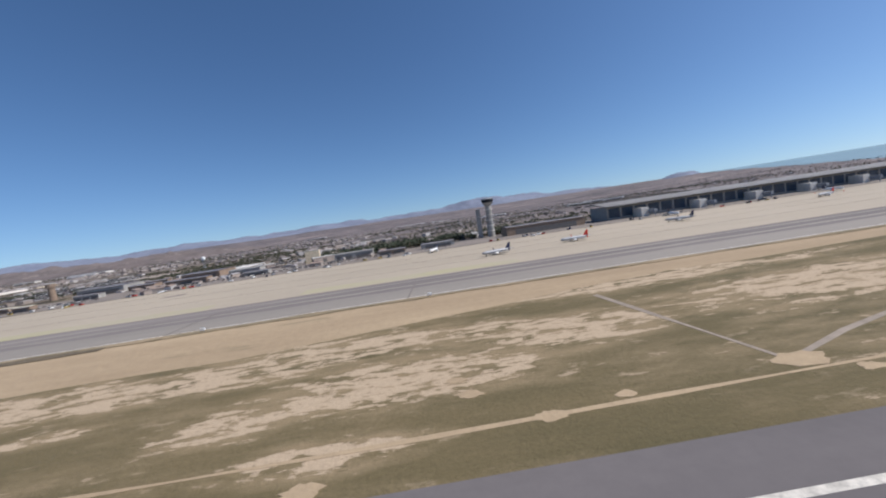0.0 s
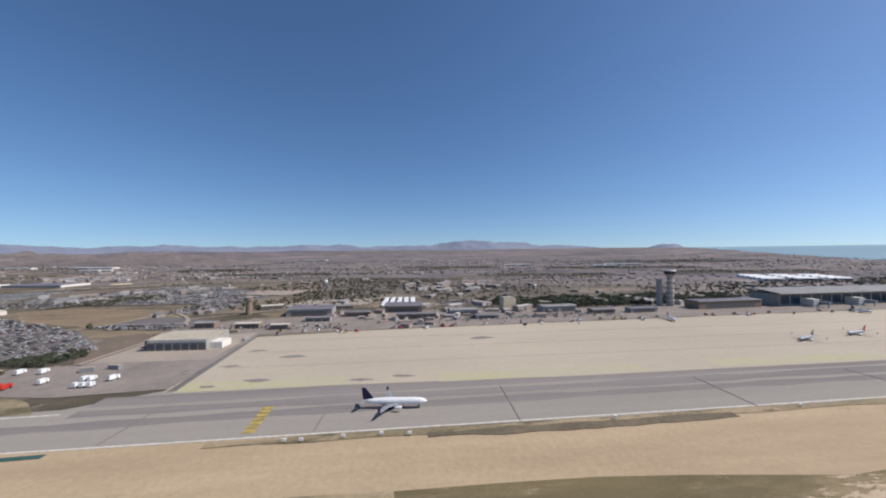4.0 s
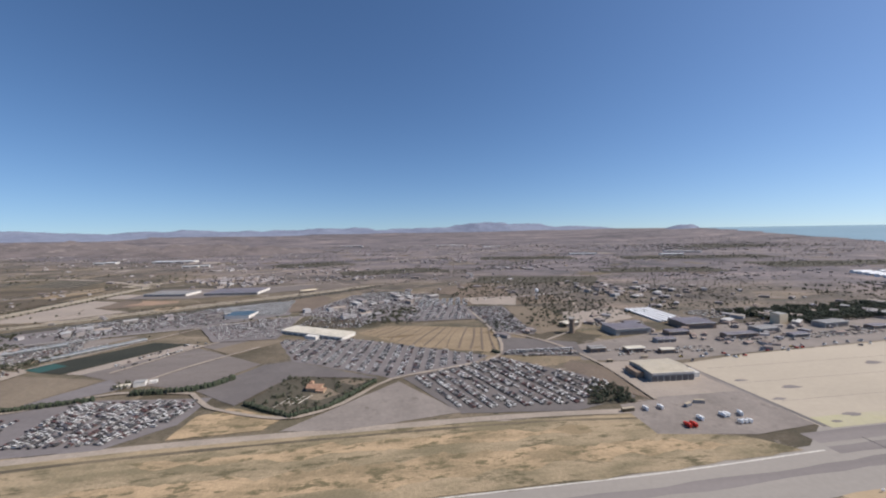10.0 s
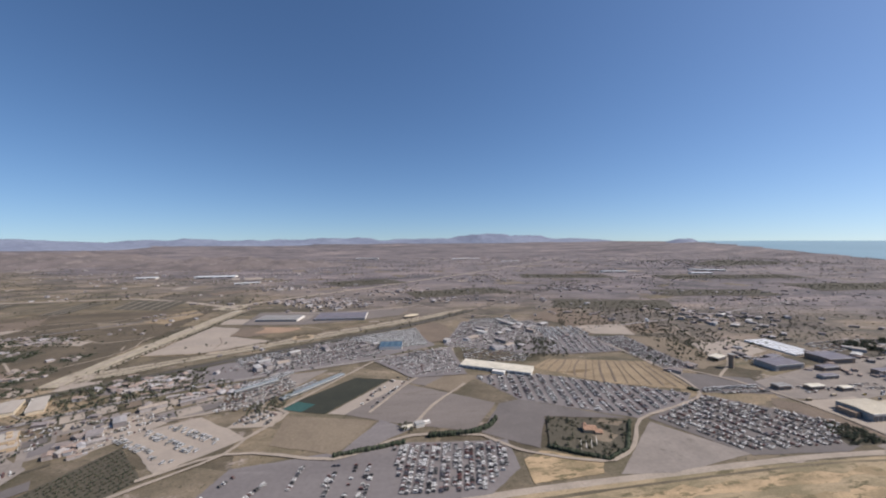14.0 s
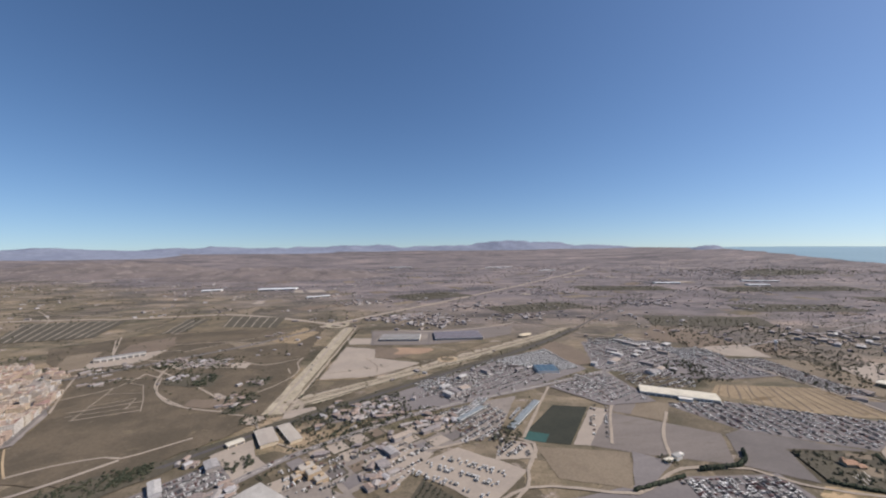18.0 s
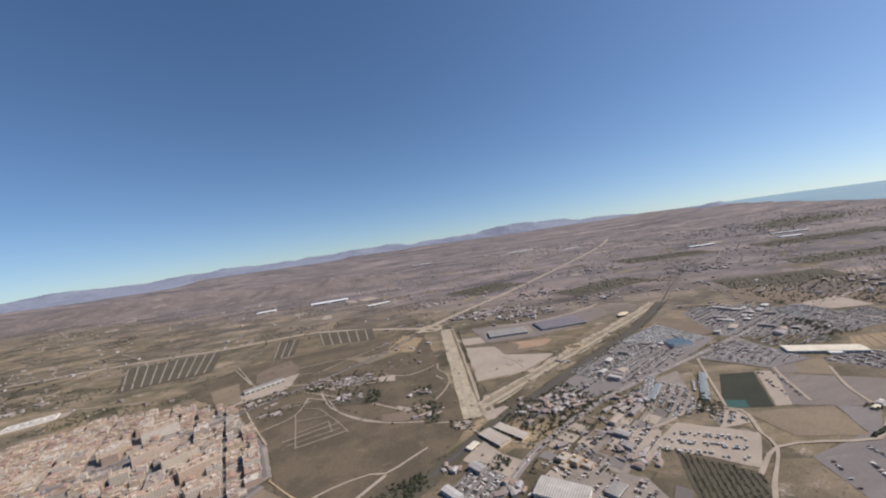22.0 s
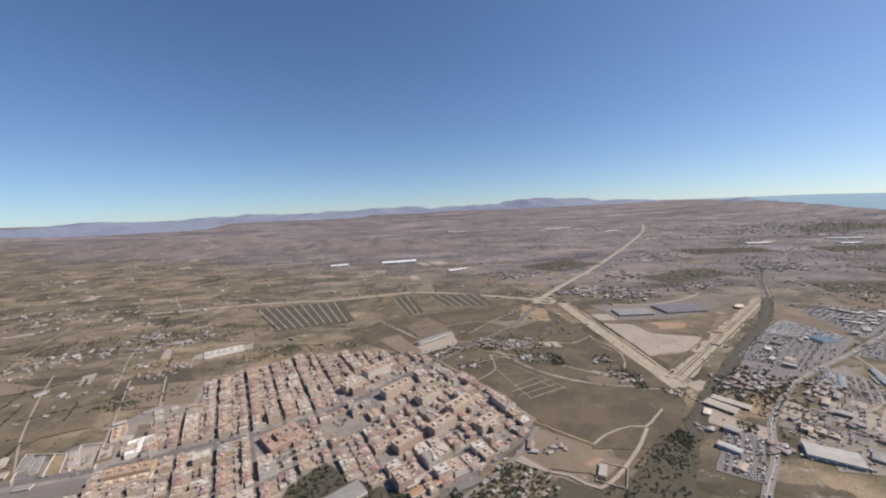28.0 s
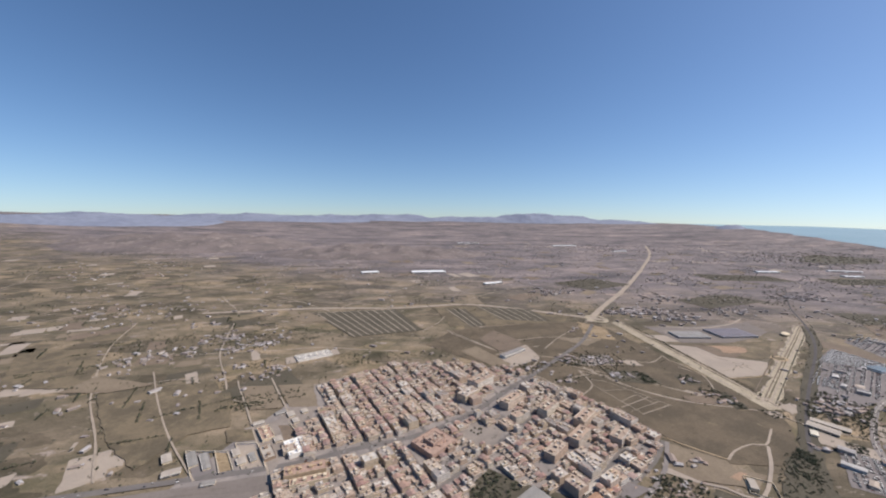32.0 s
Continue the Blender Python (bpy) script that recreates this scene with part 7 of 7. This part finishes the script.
# street trees of the avenue and scrub along the road works
for line, gap, off, size in ((AVENUE, 4.5, 3.6, 0.5), (HIGHWAY[:6], 9.0, 8.5, 0.6), (WEST_ARM, 7.0, 13.5, 0.5), (EAST_ARM, 6.0, 12.5, 0.5)):
    for (x0, y0), (x1, y1) in zip(line, line[1:]):
        ln = math.hypot(x1 - x0, y1 - y0)
        for i in range(int(ln / gap)):
            for sd in (-off, off):
                if rnd.random() < 0.6:
                    t = (i + rnd.random()) * gap / ln
                    plant(x0 + (x1 - x0) * t + (y1 - y0) / ln * sd * rnd.uniform(0.95, 1.2), y0 + (y1 - y0) * t - (x1 - x0) / ln * sd * rnd.uniform(0.95, 1.2), size, rnd.choice(("tree", "bush")), rnd.random() < 0.4)
# tree-lined gardens and small holdings west of the town
for _ in range(46):
    x, y, a_ = rnd.uniform(-1420, -1090), rnd.uniform(330, 760), radians(rnd.choice((15, 22, 108, 115)) + rnd.uniform(-6, 6))
    if inside(x, y, TOWN) or (x > -1130 and y < 470):
        continue
    for i in range(rnd.randint(8, 20)):
        plant(x + math.cos(a_) * i * 2.2 + rnd.uniform(-.6, .6), y + math.sin(a_) * i * 2.2 + rnd.uniform(-.6, .6), rnd.uniform(0.5, 0.8), "tree", rnd.random() < 0.5)
# scattered over the plain
KEEP_OFF = [TOWN, [(-735, 345), (-704, 262), (-636, 246), (-570, 312), (-572, 424), (-664, 424)], [(-573, 320), (-520, 640), (-300, 580), (-160, 640), (-240, 540), (-480, 400)], [(-420, 40), (-20, 40), (-20, 240), (-420, 240)], [(-470, 300), (-250, 480), (-100, 460), (-100, 240), (-330, 230), (-460, 240)]]
k = 0
while k < 11000:
    x, y = rnd.uniform(-2200, 2000), 260 + 1900 * rnd.random() ** 1.7
    cl = noise.noise((x * 0.008, y * 0.008, 9.0))
    if cl < 0.02 or any(inside(x, y, q) for q in KEEP_OFF) or any(near_line(x, y, q, 8) for q in (RAIL, MAIN, AVENUE, HIGHWAY)) or (x > -20 and y < 270):
        k += 0.03
        continue
    plant(x, y, 0.55 if y < 700 else 0.95, "tree" if rnd.random() < 0.6 else "bush", cl > 0.35)
    k += 1
trees.done("trees", [LEAF, BARK], "scattered dusty green trees and bushes", "trees")
pines.done("trees", [PINE, BARK], "dark pine and palm groves", "trees")


# ---- town ----
def open_box(w, d, h, rim, drop):
    """A walled block whose flat roof lies below its parapet."""
    bm = bmesh.new()
    rings = []
    for x, y, z in ((w / 2, d / 2, 0), (w / 2, d / 2, h), (w / 2 - rim, d / 2 - rim, h), (w / 2 - rim, d / 2 - rim, h - drop)):
        rings.append([bm.verts.new((x * a, y * b, z)) for a, b in ((-1, -1), (1, -1), (1, 1), (-1, 1))])
    for p, q in zip(rings, rings[1:]):
        for i in range(4):
            bm.faces.new((p[i], p[(i + 1) % 4], q[(i + 1) % 4], q[i]))
    return bm


def house_pieces(w, d, h, rr):
    """A town house: street wing, lower back wing and patio, flat or tiled roofs, stair house, roof huts and tanks."""
    out = []
    if w > 7.5:
        out += [("wall", 0, shape_of(open_box(w, d, h + 0.4, 0.2, 0.4))), ("roof", 1, shape_of(box(w - 0.42, d - 0.42, 0.08, 0, 0, h - 0.02)))]
        for k in range(int(w / 3.2)):
            x = -w / 2 + (k + 0.5) * w / int(w / 3.2)
            out.append(("stair_house", 0, shape_of(box(rr.uniform(1.2, 2.2), rr.uniform(1.4, 3.0), rr.uniform(0.9, 1.5), x, rr.uniform(-.15, .25) * d, h + 0.05))))
            if rr.random() < 0.6:
                out.append(("roof_hut", 2, shape_of(box(rr.uniform(1.0, 2.4), rr.uniform(0.8, 1.6), rr.uniform(0.3, 0.8), x, rr.uniform(-.42, -.28) * d, h + 0.05))))
        return out
    deep = d * rr.uniform(0.46, 0.66)
    y0 = -d / 2 + deep / 2
    style = rr.random()

    def shifted(bm, x, y, index=0):
        bmesh.ops.translate(bm, verts=bm.verts, vec=(x, y, 0))
        return shape_of(bm, index)

    if style < 0.66:
        out += [("wall", 0, shifted(open_box(w, deep, h + 0.4, 0.16, 0.4), 0, y0)), ("roof", 1, shape_of(box(w - 0.34, deep - 0.34, 0.08, 0, y0, h - 0.02)))]
        out.append(("stair_house", 0, shape_of(box(w * rr.uniform(0.35, 0.6), deep * rr.uniform(0.2, 0.4), rr.uniform(0.9, 1.4), rr.uniform(-.18, .18) * w, y0 + rr.uniform(-.1, .25) * deep, h + 0.05))))
    else:
        out += [("wall", 0, shape_of(box(w, deep, h, 0, y0, 0))), ("tile_roof", 2, shifted(gable(w, deep, h, rr.uniform(0.6, 1.0), 0.12), 0, y0))]
    back, low = d - deep - 0.1, min(h, rr.choice((1.5, 1.7, 2.6, 3.2)))
    wide = w * rr.choice((1.0, 0.6, 0.55, 0.45))
    x1, y1 = (w - wide) / 2 * rr.choice((-1, 1)), d / 2 - back / 2
    out += [("back_wing", 0, shifted(open_box(wide, back, low + 0.3, 0.14, 0.3), x1, y1)), ("back_roof", rr.choice((1, 1, 2)), shape_of(box(wide - 0.3, back - 0.3, 0.08, x1, y1, low - 0.02)))]
    if wide < w:
        out.append(("patio_wall", 0, shape_of(box(w - wide, 0.15, 1.1, -x1 / (w - wide) * wide if wide < w else 0, d / 2 - 0.1, 0))))
    if rr.random() < 0.5:
        out.append(("water_tank", 1, shape_of(tube(0.3, 0.3, 0.6, rr.uniform(-.3, .3) * wide + x1, y1, low + 0.05, 7))))
    return out


HOUSES = []
hr = random.Random(5)
WIDTHS, DEPTHS, HEIGHTS = (2.8, 3.5, 4.3, 5.4, 9.0, 13.0), (10.0, 10.8, 11.4), (1.9, 3.0, 4.2, 5.6, 7.4)
for w in WIDTHS:
    for d in DEPTHS:
        for h in HEIGHTS:
            ps = house_pieces(w, d, h, hr)
            HOUSES.append((w, d, h, ps, merged(*((v, f, [k] * len(f)) for _, k, (v, f, m) in ps))))
ROOF_TILES = [(0.37, 0.24, 0.185), (0.33, 0.2, 0.155), (0.41, 0.285, 0.225), (0.3, 0.205, 0.165), (0.39, 0.25, 0.18)]
TOWN_MATS = [TOWN_WALL, TOWN_ROOF, picked("town_roof_tiles", ROOF_TILES, 0.9, depth=0.45)]
STUFF_MATS = [STUFF_WALL, STUFF_ROOF, picked("row_roof_tiles", ROOF_TILES, 0.9, True, depth=0.45)]


def town_house(key, m, label):
    if ("house", key) in TEMPLATE:
        return tagged(copy_thing(TEMPLATE["house", key], m), label)
    ob = thing("town_house", m, label, "house", "row houses of the town")
    for name, want, (v, f, k) in HOUSES[key][3]:
        me = bpy.data.meshes.new(name)
        me.from_pydata(v, [], f)
        link(name, me, TOWN_MATS[want], ob)
    TEMPLATE["house", key] = ob
    return ob


A1, A2 = math.degrees(math.atan2(E1.y, E1.x)), math.degrees(math.atan2(E2.y, E2.x))
row_houses, street_trees = Heap(), Heap()
PARKS = [[(-916, 240), (-912, 264), (-891, 282), (-872, 264), (-852, 252), (-834, 240), (-820, 226), (-840, 200), (-895, 200)], [(-909, 328), (-883, 350), (-861, 330), (-877, 308), (-902, 309)],
         [(-952, 318), (-922, 340), (-906, 314), (-936, 294)], [(-1056, 310), (-1023, 316), (-1008, 286), (-1040, 280)]]
for q, mat_, lab in ((PARKS[0], DARKFIELD, "dark ground of a wooded town park"), (PARKS[1], DUSTLOT, "pale paved town square")):
    patch("park_ground", q, mat_, lab, "park", 0.5)
patch("court", [(-908, 238), (-888, 242), (-872, 229), (-882, 222), (-906, 226)], GREYLOT, "grey-green play court beside the hall", "court", 0.4)
patch("court", [(-806, 246), (-792, 253), (-778, 243), (-804, 234)], GREYLOT, "grey school yard", "court", 0.3)


def street_tree(x, y, k):
    street_trees.add(hr.choice(TREES), at(x, y, STREET_Z - 0.05, hr.uniform(0, 360)) @ Matrix.Scale(k, 4))


for k in range(26):
    a_, q = rnd.uniform(0, 6.28), 5 if k < 9 else 17
    tree(at(-886 + q * math.cos(a_) + rnd.uniform(-2, 2), 331 + q * 0.9 * math.sin(a_) + rnd.uniform(-2, 2), 0.1, k * 40) @ Matrix.Scale(1.0 if k < 9 else 0.6, 4), "dusty green tree on the town square", "trees on the town square")
BIG_BLOCKS = ((-836, 375, 34, 11, 8), (-806, 354, 26, 11, 8), (-780, 330, 28, 11, 9), (-764, 300, 22, 11, 8), (-800, 305, 26, 10, 8), (-858, 420, 30, 14, 9), (-880, 392, 24, 12, 8), (-830, 290, 24, 10, 7))
places, kerb_cars = [], []
for bi in range(-10, 16):
    for bj in range(-3, 3):
        # a block between two cross streets, two rows of houses back to back
        u0, u1 = bi * 27 + 2.2 + hr.uniform(-.3, .3), bi * 27 + 25.0 + hr.uniform(-.4, .4)
        v0 = bj * 84 + (0.1 if bj == 0 else 2)
        v1 = (bj + 1) * 84 - (-3 if bj == -1 else 2)
        east = bi > 4
        for side in (0, 1):
            v = v0 + hr.uniform(0, 1.5)
            big, left_ = False, 0
            while v < v1 - 3:
                if left_ <= 0:
                    big, left_ = hr.random() < (0.4 if east else 0.14), hr.uniform(14, 40)
                w = hr.choice((9.0, 13.0) if big else (2.8, 3.5, 4.3, 3.5, 4.3, 5.4))
                dd = hr.choice(DEPTHS)
                u = u0 + dd / 2 if side == 0 else u1 - dd / 2
                p = ORIGIN + E1 * u + E2 * (v + w / 2)
                step = w + (0.1 if hr.random() < 0.9 else hr.uniform(1, 6))
                v, left_ = v + step, left_ - step
                if not inside(p.x, p.y, DENSE) or any(inside(p.x, p.y, q) for q in PARKS) or near_line(p.x, p.y, AVENUE, 4.6 + w / 2):
                    continue
                if any(abs((p - Vector((bx, by))).dot(E1)) < bw / 2 + 4 and abs((p - Vector((bx, by))).dot(Vector((-E1.y, E1.x)))) < bd / 2 + 2 for bx, by, bw, bd, bh in BIG_BLOCKS):
                    continue
                e = ORIGIN + E1 * (u0 - 0.75 if side == 0 else u1 + 0.75) + E2 * (v - w / 2)
                if hr.random() < 0.5:
                    kerb_cars.append((e.x, e.y, A2 + hr.uniform(-3, 3), hr.random() < 0.1, hr.uniform(0.85, 1.0)))
                elif hr.random() < 0.12:
                    street_tree(e.x, e.y, hr.uniform(0.35, 0.6))
                if hr.random() < (0.05 if bi < 5 else 0.12):
                    for _ in range(3):
                        if hr.random() < 0.5:
                            street_tree(p.x + hr.uniform(-3, 3), p.y + hr.uniform(-3, 3), hr.uniform(0.4, 0.7))
                    continue
                tall = noise.noise((p.x * 0.025, p.y * 0.025, 4)) * 1.2 + hr.uniform(-.42, .42)
                h = 5.6 if tall > 0.55 or (east and hr.random() < 0.2) else 4.2 if tall > 0.15 else 3.0 if tall > -0.4 else 1.9
                if big:
                    h = hr.choice((4.2, 5.6, 7.4)) if east or hr.random() < 0.3 else 4.2
                key = [i for i, q in enumerate(HOUSES) if q[:3] == (w, dd, h)][0]
                q_ = E1 * hr.uniform(-.5, .5)
                places.append((p.x + q_.x, p.y + q_.y, key, A2 if side else A2 + 180))
places.sort(key=lambda q: q[1])
near_side = set([q for q in places if q[1] > 225][:270])
for q in places:
    x, y, key, a = q
    m = at(x, y, 0.3, a)
    if q in near_side:
        town_house(key, m, "plastered town house of %d storeys with terraces" % max(1, round(HOUSES[key][2] / 1.4)))
    else:
        row_houses.add(HOUSES[key][4], m)
row_houses.done("row_houses", STUFF_MATS, "dense blocks of plastered row houses", "houses")
street_trees.done("trees", [LEAF, BARK], "small trees in the streets and courtyards", "trees")
kerb = Heap()
for x, y, d, van, k in kerb_cars:
    kerb.add(VAN if van else CAR, at(x, y, STREET_Z, d) @ Matrix.Scale(k, 4))
kerb.done("parked_cars", [CAR_STUFF, CAR_GLASS], "cars parked along the town streets", "cars")


# larger blocks, school, hall and yards
def town_block(x, y, w, d, h, a, wall, roof, label):
    ob = thing("apartment_block", at(x, y, 0.3, a), label, "building")
    part("wall", box(w, d, h), wall, ob)
    part("roof", box(w - 0.6, d - 0.6, 0.12, 0, 0, h), roof, ob)
    for sx, sy, px, py in ((w, 0.3, 0, -d / 2 + 0.15), (w, 0.3, 0, d / 2 - 0.15), (0.3, d - 0.6, -w / 2 + 0.15, 0), (0.3, d - 0.6, w / 2 - 0.15, 0)):
        part("parapet", box(sx, sy, 0.6, px, py, h + 0.002), wall, ob)
    for k in range(int(w * d / 28)):
        part("roof_hut", box(hr.uniform(1, 2.6), hr.uniform(0.8, 2.2), hr.uniform(0.4, 1.0), hr.uniform(-.42, .42) * w, hr.uniform(-.4, .4) * d, h + 0.12), hr.choice((wall, roof)), ob)
    for k in range(max(1, int(w / 7))):
        part("stair_house", box(2.4, 2.6, 1.6, -w / 2 + (k + 0.5) * w / max(1, int(w / 7)), 0, h + 0.12), wall, ob)


for x, y, w, d, h in BIG_BLOCKS:
    town_block(x, y, w, d, h, A1, TOWN_WALL, TOWN_ROOF, "plastered apartment block with a walled flat roof")
town_block(-929, 317, 30, 26, 4.6, A1, BRICK, BRICK, "large red brick school block with terraces")
town_block(-929, 317, 14, 12, 7.2, A1, BRICK, TOWN_ROOF, "raised middle of the red brick block")
town_block(-1044, 329, 22, 16, 3.4, -65, WHITE_WALL, WHITE_METAL, "white hall with a bright flat roof")
town_block(-1031, 297, 30, 11, 5.2, 10, ORANGE_WALL, BRICK, "long orange apartment block on the avenue")
town_block(-1026, 287, 28, 7, 3.4, 10, CREAM, BRICK, "low back wing of the apartment block")
town_block(-1066, 326, 20, 9, 2.4, -63, PINK_CONC, TAN_ROOF, "low brown workshop beside the hall")
town_block(-1075, 354, 22, 10, 2.2, -62, CREAM, BRICK, "low building with a brick-red roof")
for x, y, w, d, a in ((-1122, 326, 20, 6, -61), (-1111, 322, 22, 5, -61), (-1091, 330, 10, 5, -63), (-1083, 318, 8, 6, -63), (-1076, 322, 12, 4, -63), (-1130, 312, 12, 7, 20), (-1098, 296, 9, 5, 8), (-1142, 330, 12, 6, -60), (-1060, 384, 9, 6, -65), (-1053, 372, 8, 5, -65), (-1070, 388, 10, 5, 25), (-1048, 388, 7, 5, -65), (-1086, 372, 9, 5, 25), (-1062, 344, 8, 6, -65)):
    shed("works_shed", at(x, y, 0.3, a), w, d, 1.8, 0.3, CREAM, hr.choice((TAN_ROOF, STEEL_ROOF, TAN_ROOF)), "low pale shed in a walled yard", "shed", 2)
for x0, y0, x1, y1 in ((-1096, 343, -1080, 309), (-1078, 341, -1063, 309), (-1109, 335, -1095, 306), (-1099, 333, -1086, 309), (-1132, 338, -1114, 305), (-1058, 368, -1041, 341), (-1096, 343, -1078, 341), (-1132, 338, -1099, 333)):
    ob = thing("yard_wall", at((x0 + x1) / 2, (y0 + y1) / 2, 0.3, math.degrees(math.atan2(y1 - y0, x1 - x0))), "pale plastered wall between the yards", "wall", "walls between the yards")
    L = math.hypot(x1 - x0, y1 - y0)
    part("panel", box(L, 0.3, 1.3), WHITE_WALL, ob)
    part("coping", box(L + 0.1, 0.45, 0.12, 0, 0, 1.3), CREAM, ob)
town_block(-1062, 532, 46, 20, 1.8, 24, WHITE_WALL, WHITE_ROOF, "long white farm sheds in a pale yard")
shed("school", at(-787, 505, 0.3, 32), 46, 9, 4, 0.4, WHITE_WALL, STEEL_ROOF, "long low school building", "school", 8)
shed("sports_hall", at(-872, 243, 0.3, 31), 24, 14, 4, 0.5, CREAM, STEEL_ROOF, "sports hall with a flat grey roof among trees", "hall", 5)
shed("school", at(-817, 243, 0.3, 25), 30, 6, 3, 0.7, CREAM, TILE, "long low school building with a tan tiled roof", "school", 6)
shed("school", at(-822, 250, 0.3, 25), 24, 5, 3, 0.7, CREAM, TAN_ROOF, "long low school wing with a tan roof", "school", 6)


# farmhouses and sheds strewn over the plain, and the works sheds
def farm_shape(w, d, h, rr):
    return merged(shape_of(box(w, d, h), 0), shape_of(gable(w, d, h, 0.9, 0.25), 1), shape_of(box(w * 0.4, d * 0.6, h * 0.7, w * 0.6, d * 0.3, 0), 0), shape_of(box(w * 0.42, d * 0.62, 0.15, w * 0.6, d * 0.3, h * 0.7), 1))


FARMS = [farm_shape(w, d, h, hr) for w, d, h in ((5, 4, 2.4), (7, 4.5, 2.8), (9, 5, 2.6), (12, 6, 3))]


def small_house(key, m):
    if ("small house", key) in TEMPLATE:
        return copy_thing(TEMPLATE["small house", key], m)
    ob = thing("small_house", m, "small plastered house with a low roof among trees", "house", "small houses along the railway")
    w, d, h = ((5, 4, 2.4), (7, 4.5, 2.8), (9, 5, 2.6), (12, 6, 3))[key]
    part("wall", box(w, d, h), HOUSE_WALL, ob)
    part("roof", gable(w, d, h, 0.9, 0.25), HOUSE_ROOF, ob)
    part("annex", box(w * 0.4, d * 0.6, h * 0.7, w * 0.7, d * 0.2, 0), HOUSE_WALL, ob)
    part("annex_roof", box(w * 0.42, d * 0.62, 0.15, w * 0.7, d * 0.2, h * 0.7), HOUSE_ROOF, ob)
    TEMPLATE["small house", key] = ob
    return ob


farms = Heap()
k = 0
OPEN_FIELD = [(-745, 345), (-715, 250), (-636, 236), (-566, 312), (-570, 430), (-664, 425), (-700, 400)]
while k < 2600:
    x, y = hr.uniform(-2000, 2100), 260 + 2100 * hr.random() ** 1.7
    if noise.noise((x * 0.006, y * 0.006, 2.0)) < 0.0 or any(inside(x, y, q) for q in KEEP_OFF) or any(near_line(x, y, q, 10) for q in (RAIL, MAIN, AVENUE, HIGHWAY)) or (x > -60 and y < 290) or (-1100 < x < -650 and 560 < y < 780) or inside(x, y, OPEN_FIELD):
        k += 0.03
        continue
    farms.add(hr.choice(FARMS), at(x, y, ground_height(x, y), hr.uniform(0, 180)) @ Matrix.Scale(hr.uniform(0.4, 0.85), 4))
    k += 1
for cx, cy, n_, sp in ((-490, 315, 46, 28), (-770, 466, 16, 26), (-690, 462, 8, 14), (-676, 425, 14, 16), (-595, 348, 7, 12), (-600, 398, 6, 10), (-745, 421, 8, 22), (-680, 470, 14, 24), (-400, 640, 60, 50), (-430, 700, 40, 40), (-1180, 620, 40, 60), (-1260, 560, 40, 70), (-1110, 480, 14, 26), (-590, 262, 6, 12), (-130, 385, 8, 30), (300, 1950, 90, 220), (900, 1500, 60, 200), (-300, 800, 24, 60), (-470, 690, 60, 34), (-670, 470, 26, 22), (-612, 362, 8, 9), (-720, 480, 10, 16), (60, 254, 22, 40), (130, 262, 26, 50), (-766, 234, 44, 26), (-720, 262, 5, 8), (120, 470, 40, 70), (80, 765, 60, 60), (-244, 673, 34, 40), (-540, 880, 30, 60), (950, 1340, 70, 150), (-400, 690, 34, 34), (-1400, 800, 60, 120), (-1171, 564, 26, 30), (-1200, 622, 26, 22), (-1138, 590, 20, 16), (-1100, 500, 10, 10), (-1146, 508, 9, 8), (-1290, 530, 16, 30), (-560, 232, 10, 10), (-480, 232, 14, 14), (-440, 290, 18, 16), (-60, 1000, 40, 80)):
    for _ in range(n_):
        m = at(cx + hr.gauss(0, sp * 0.6), cy + hr.gauss(0, sp * 0.4), 0, hr.uniform(0, 180)) @ Matrix.Scale(hr.uniform(0.6, 1.0), 4)
        if cx < -1050 or (-780 < cx < -600 and cy > 300):
            m = m @ Matrix.Scale(0.68, 4)
        if -800 < cx < -750 and cy < 300:
            m = m @ Matrix.Scale(0.6, 4)
        if cy < 400 and -800 < cx < 200:
            small_house(hr.randrange(4), m)
        else:
            farms.add(hr.choice(FARMS), m)
farms.done("farmhouses", [FAR_WALL, FAR_ROOF], "scattered farmhouses and small sheds", "houses")
for poly, n_ in (([(-545, 215), (-500, 262), (-440, 300), (-405, 315), (-402, 270), (-440, 258), (-500, 205)], 26), ([(-450, 366), (-340, 430), (-300, 395), (-420, 330)], 16), ([(-225, 480), (-130, 476), (-110, 404), (-200, 354), (-260, 388)], 34),
                 ([(-620, 220), (-570, 262), (-560, 250), (-600, 200)], 8), ([(60, 260), (320, 275), (320, 330), (60, 300)], 40), ([(60, 470), (160, 480), (180, 400), (70, 380)], 22)):
    xs, ys = [p[0] for p in poly], [p[1] for p in poly]
    for _ in range(n_):
        x, y = hr.uniform(min(xs), max(xs)), hr.uniform(min(ys), max(ys))
        if inside(x, y, poly) and not near_line(x, y, MAIN, 7) and not near_line(x, y, RAIL, 9):
            w, d, h = hr.uniform(5, 16), hr.uniform(4, 8), hr.uniform(2, 3.6)
            ob = thing("works_shed", at(x, y, 0, hr.choice((30, 35, 120, 125)) + hr.uniform(-4, 4)), "small works shed with a low sheet roof", "shed", "works sheds between the yards")
            part("wall", box(w, d, h), HOUSE_WALL, ob)
            part("roof", gable(w, d, h, 0.5, 0.2), SHED_ROOF, ob)
            part("door", box(min(2.4, w * 0.4), 0.1, h * 0.7, 0, -d / 2 - 0.03, 0), DOOR_GREY, ob)
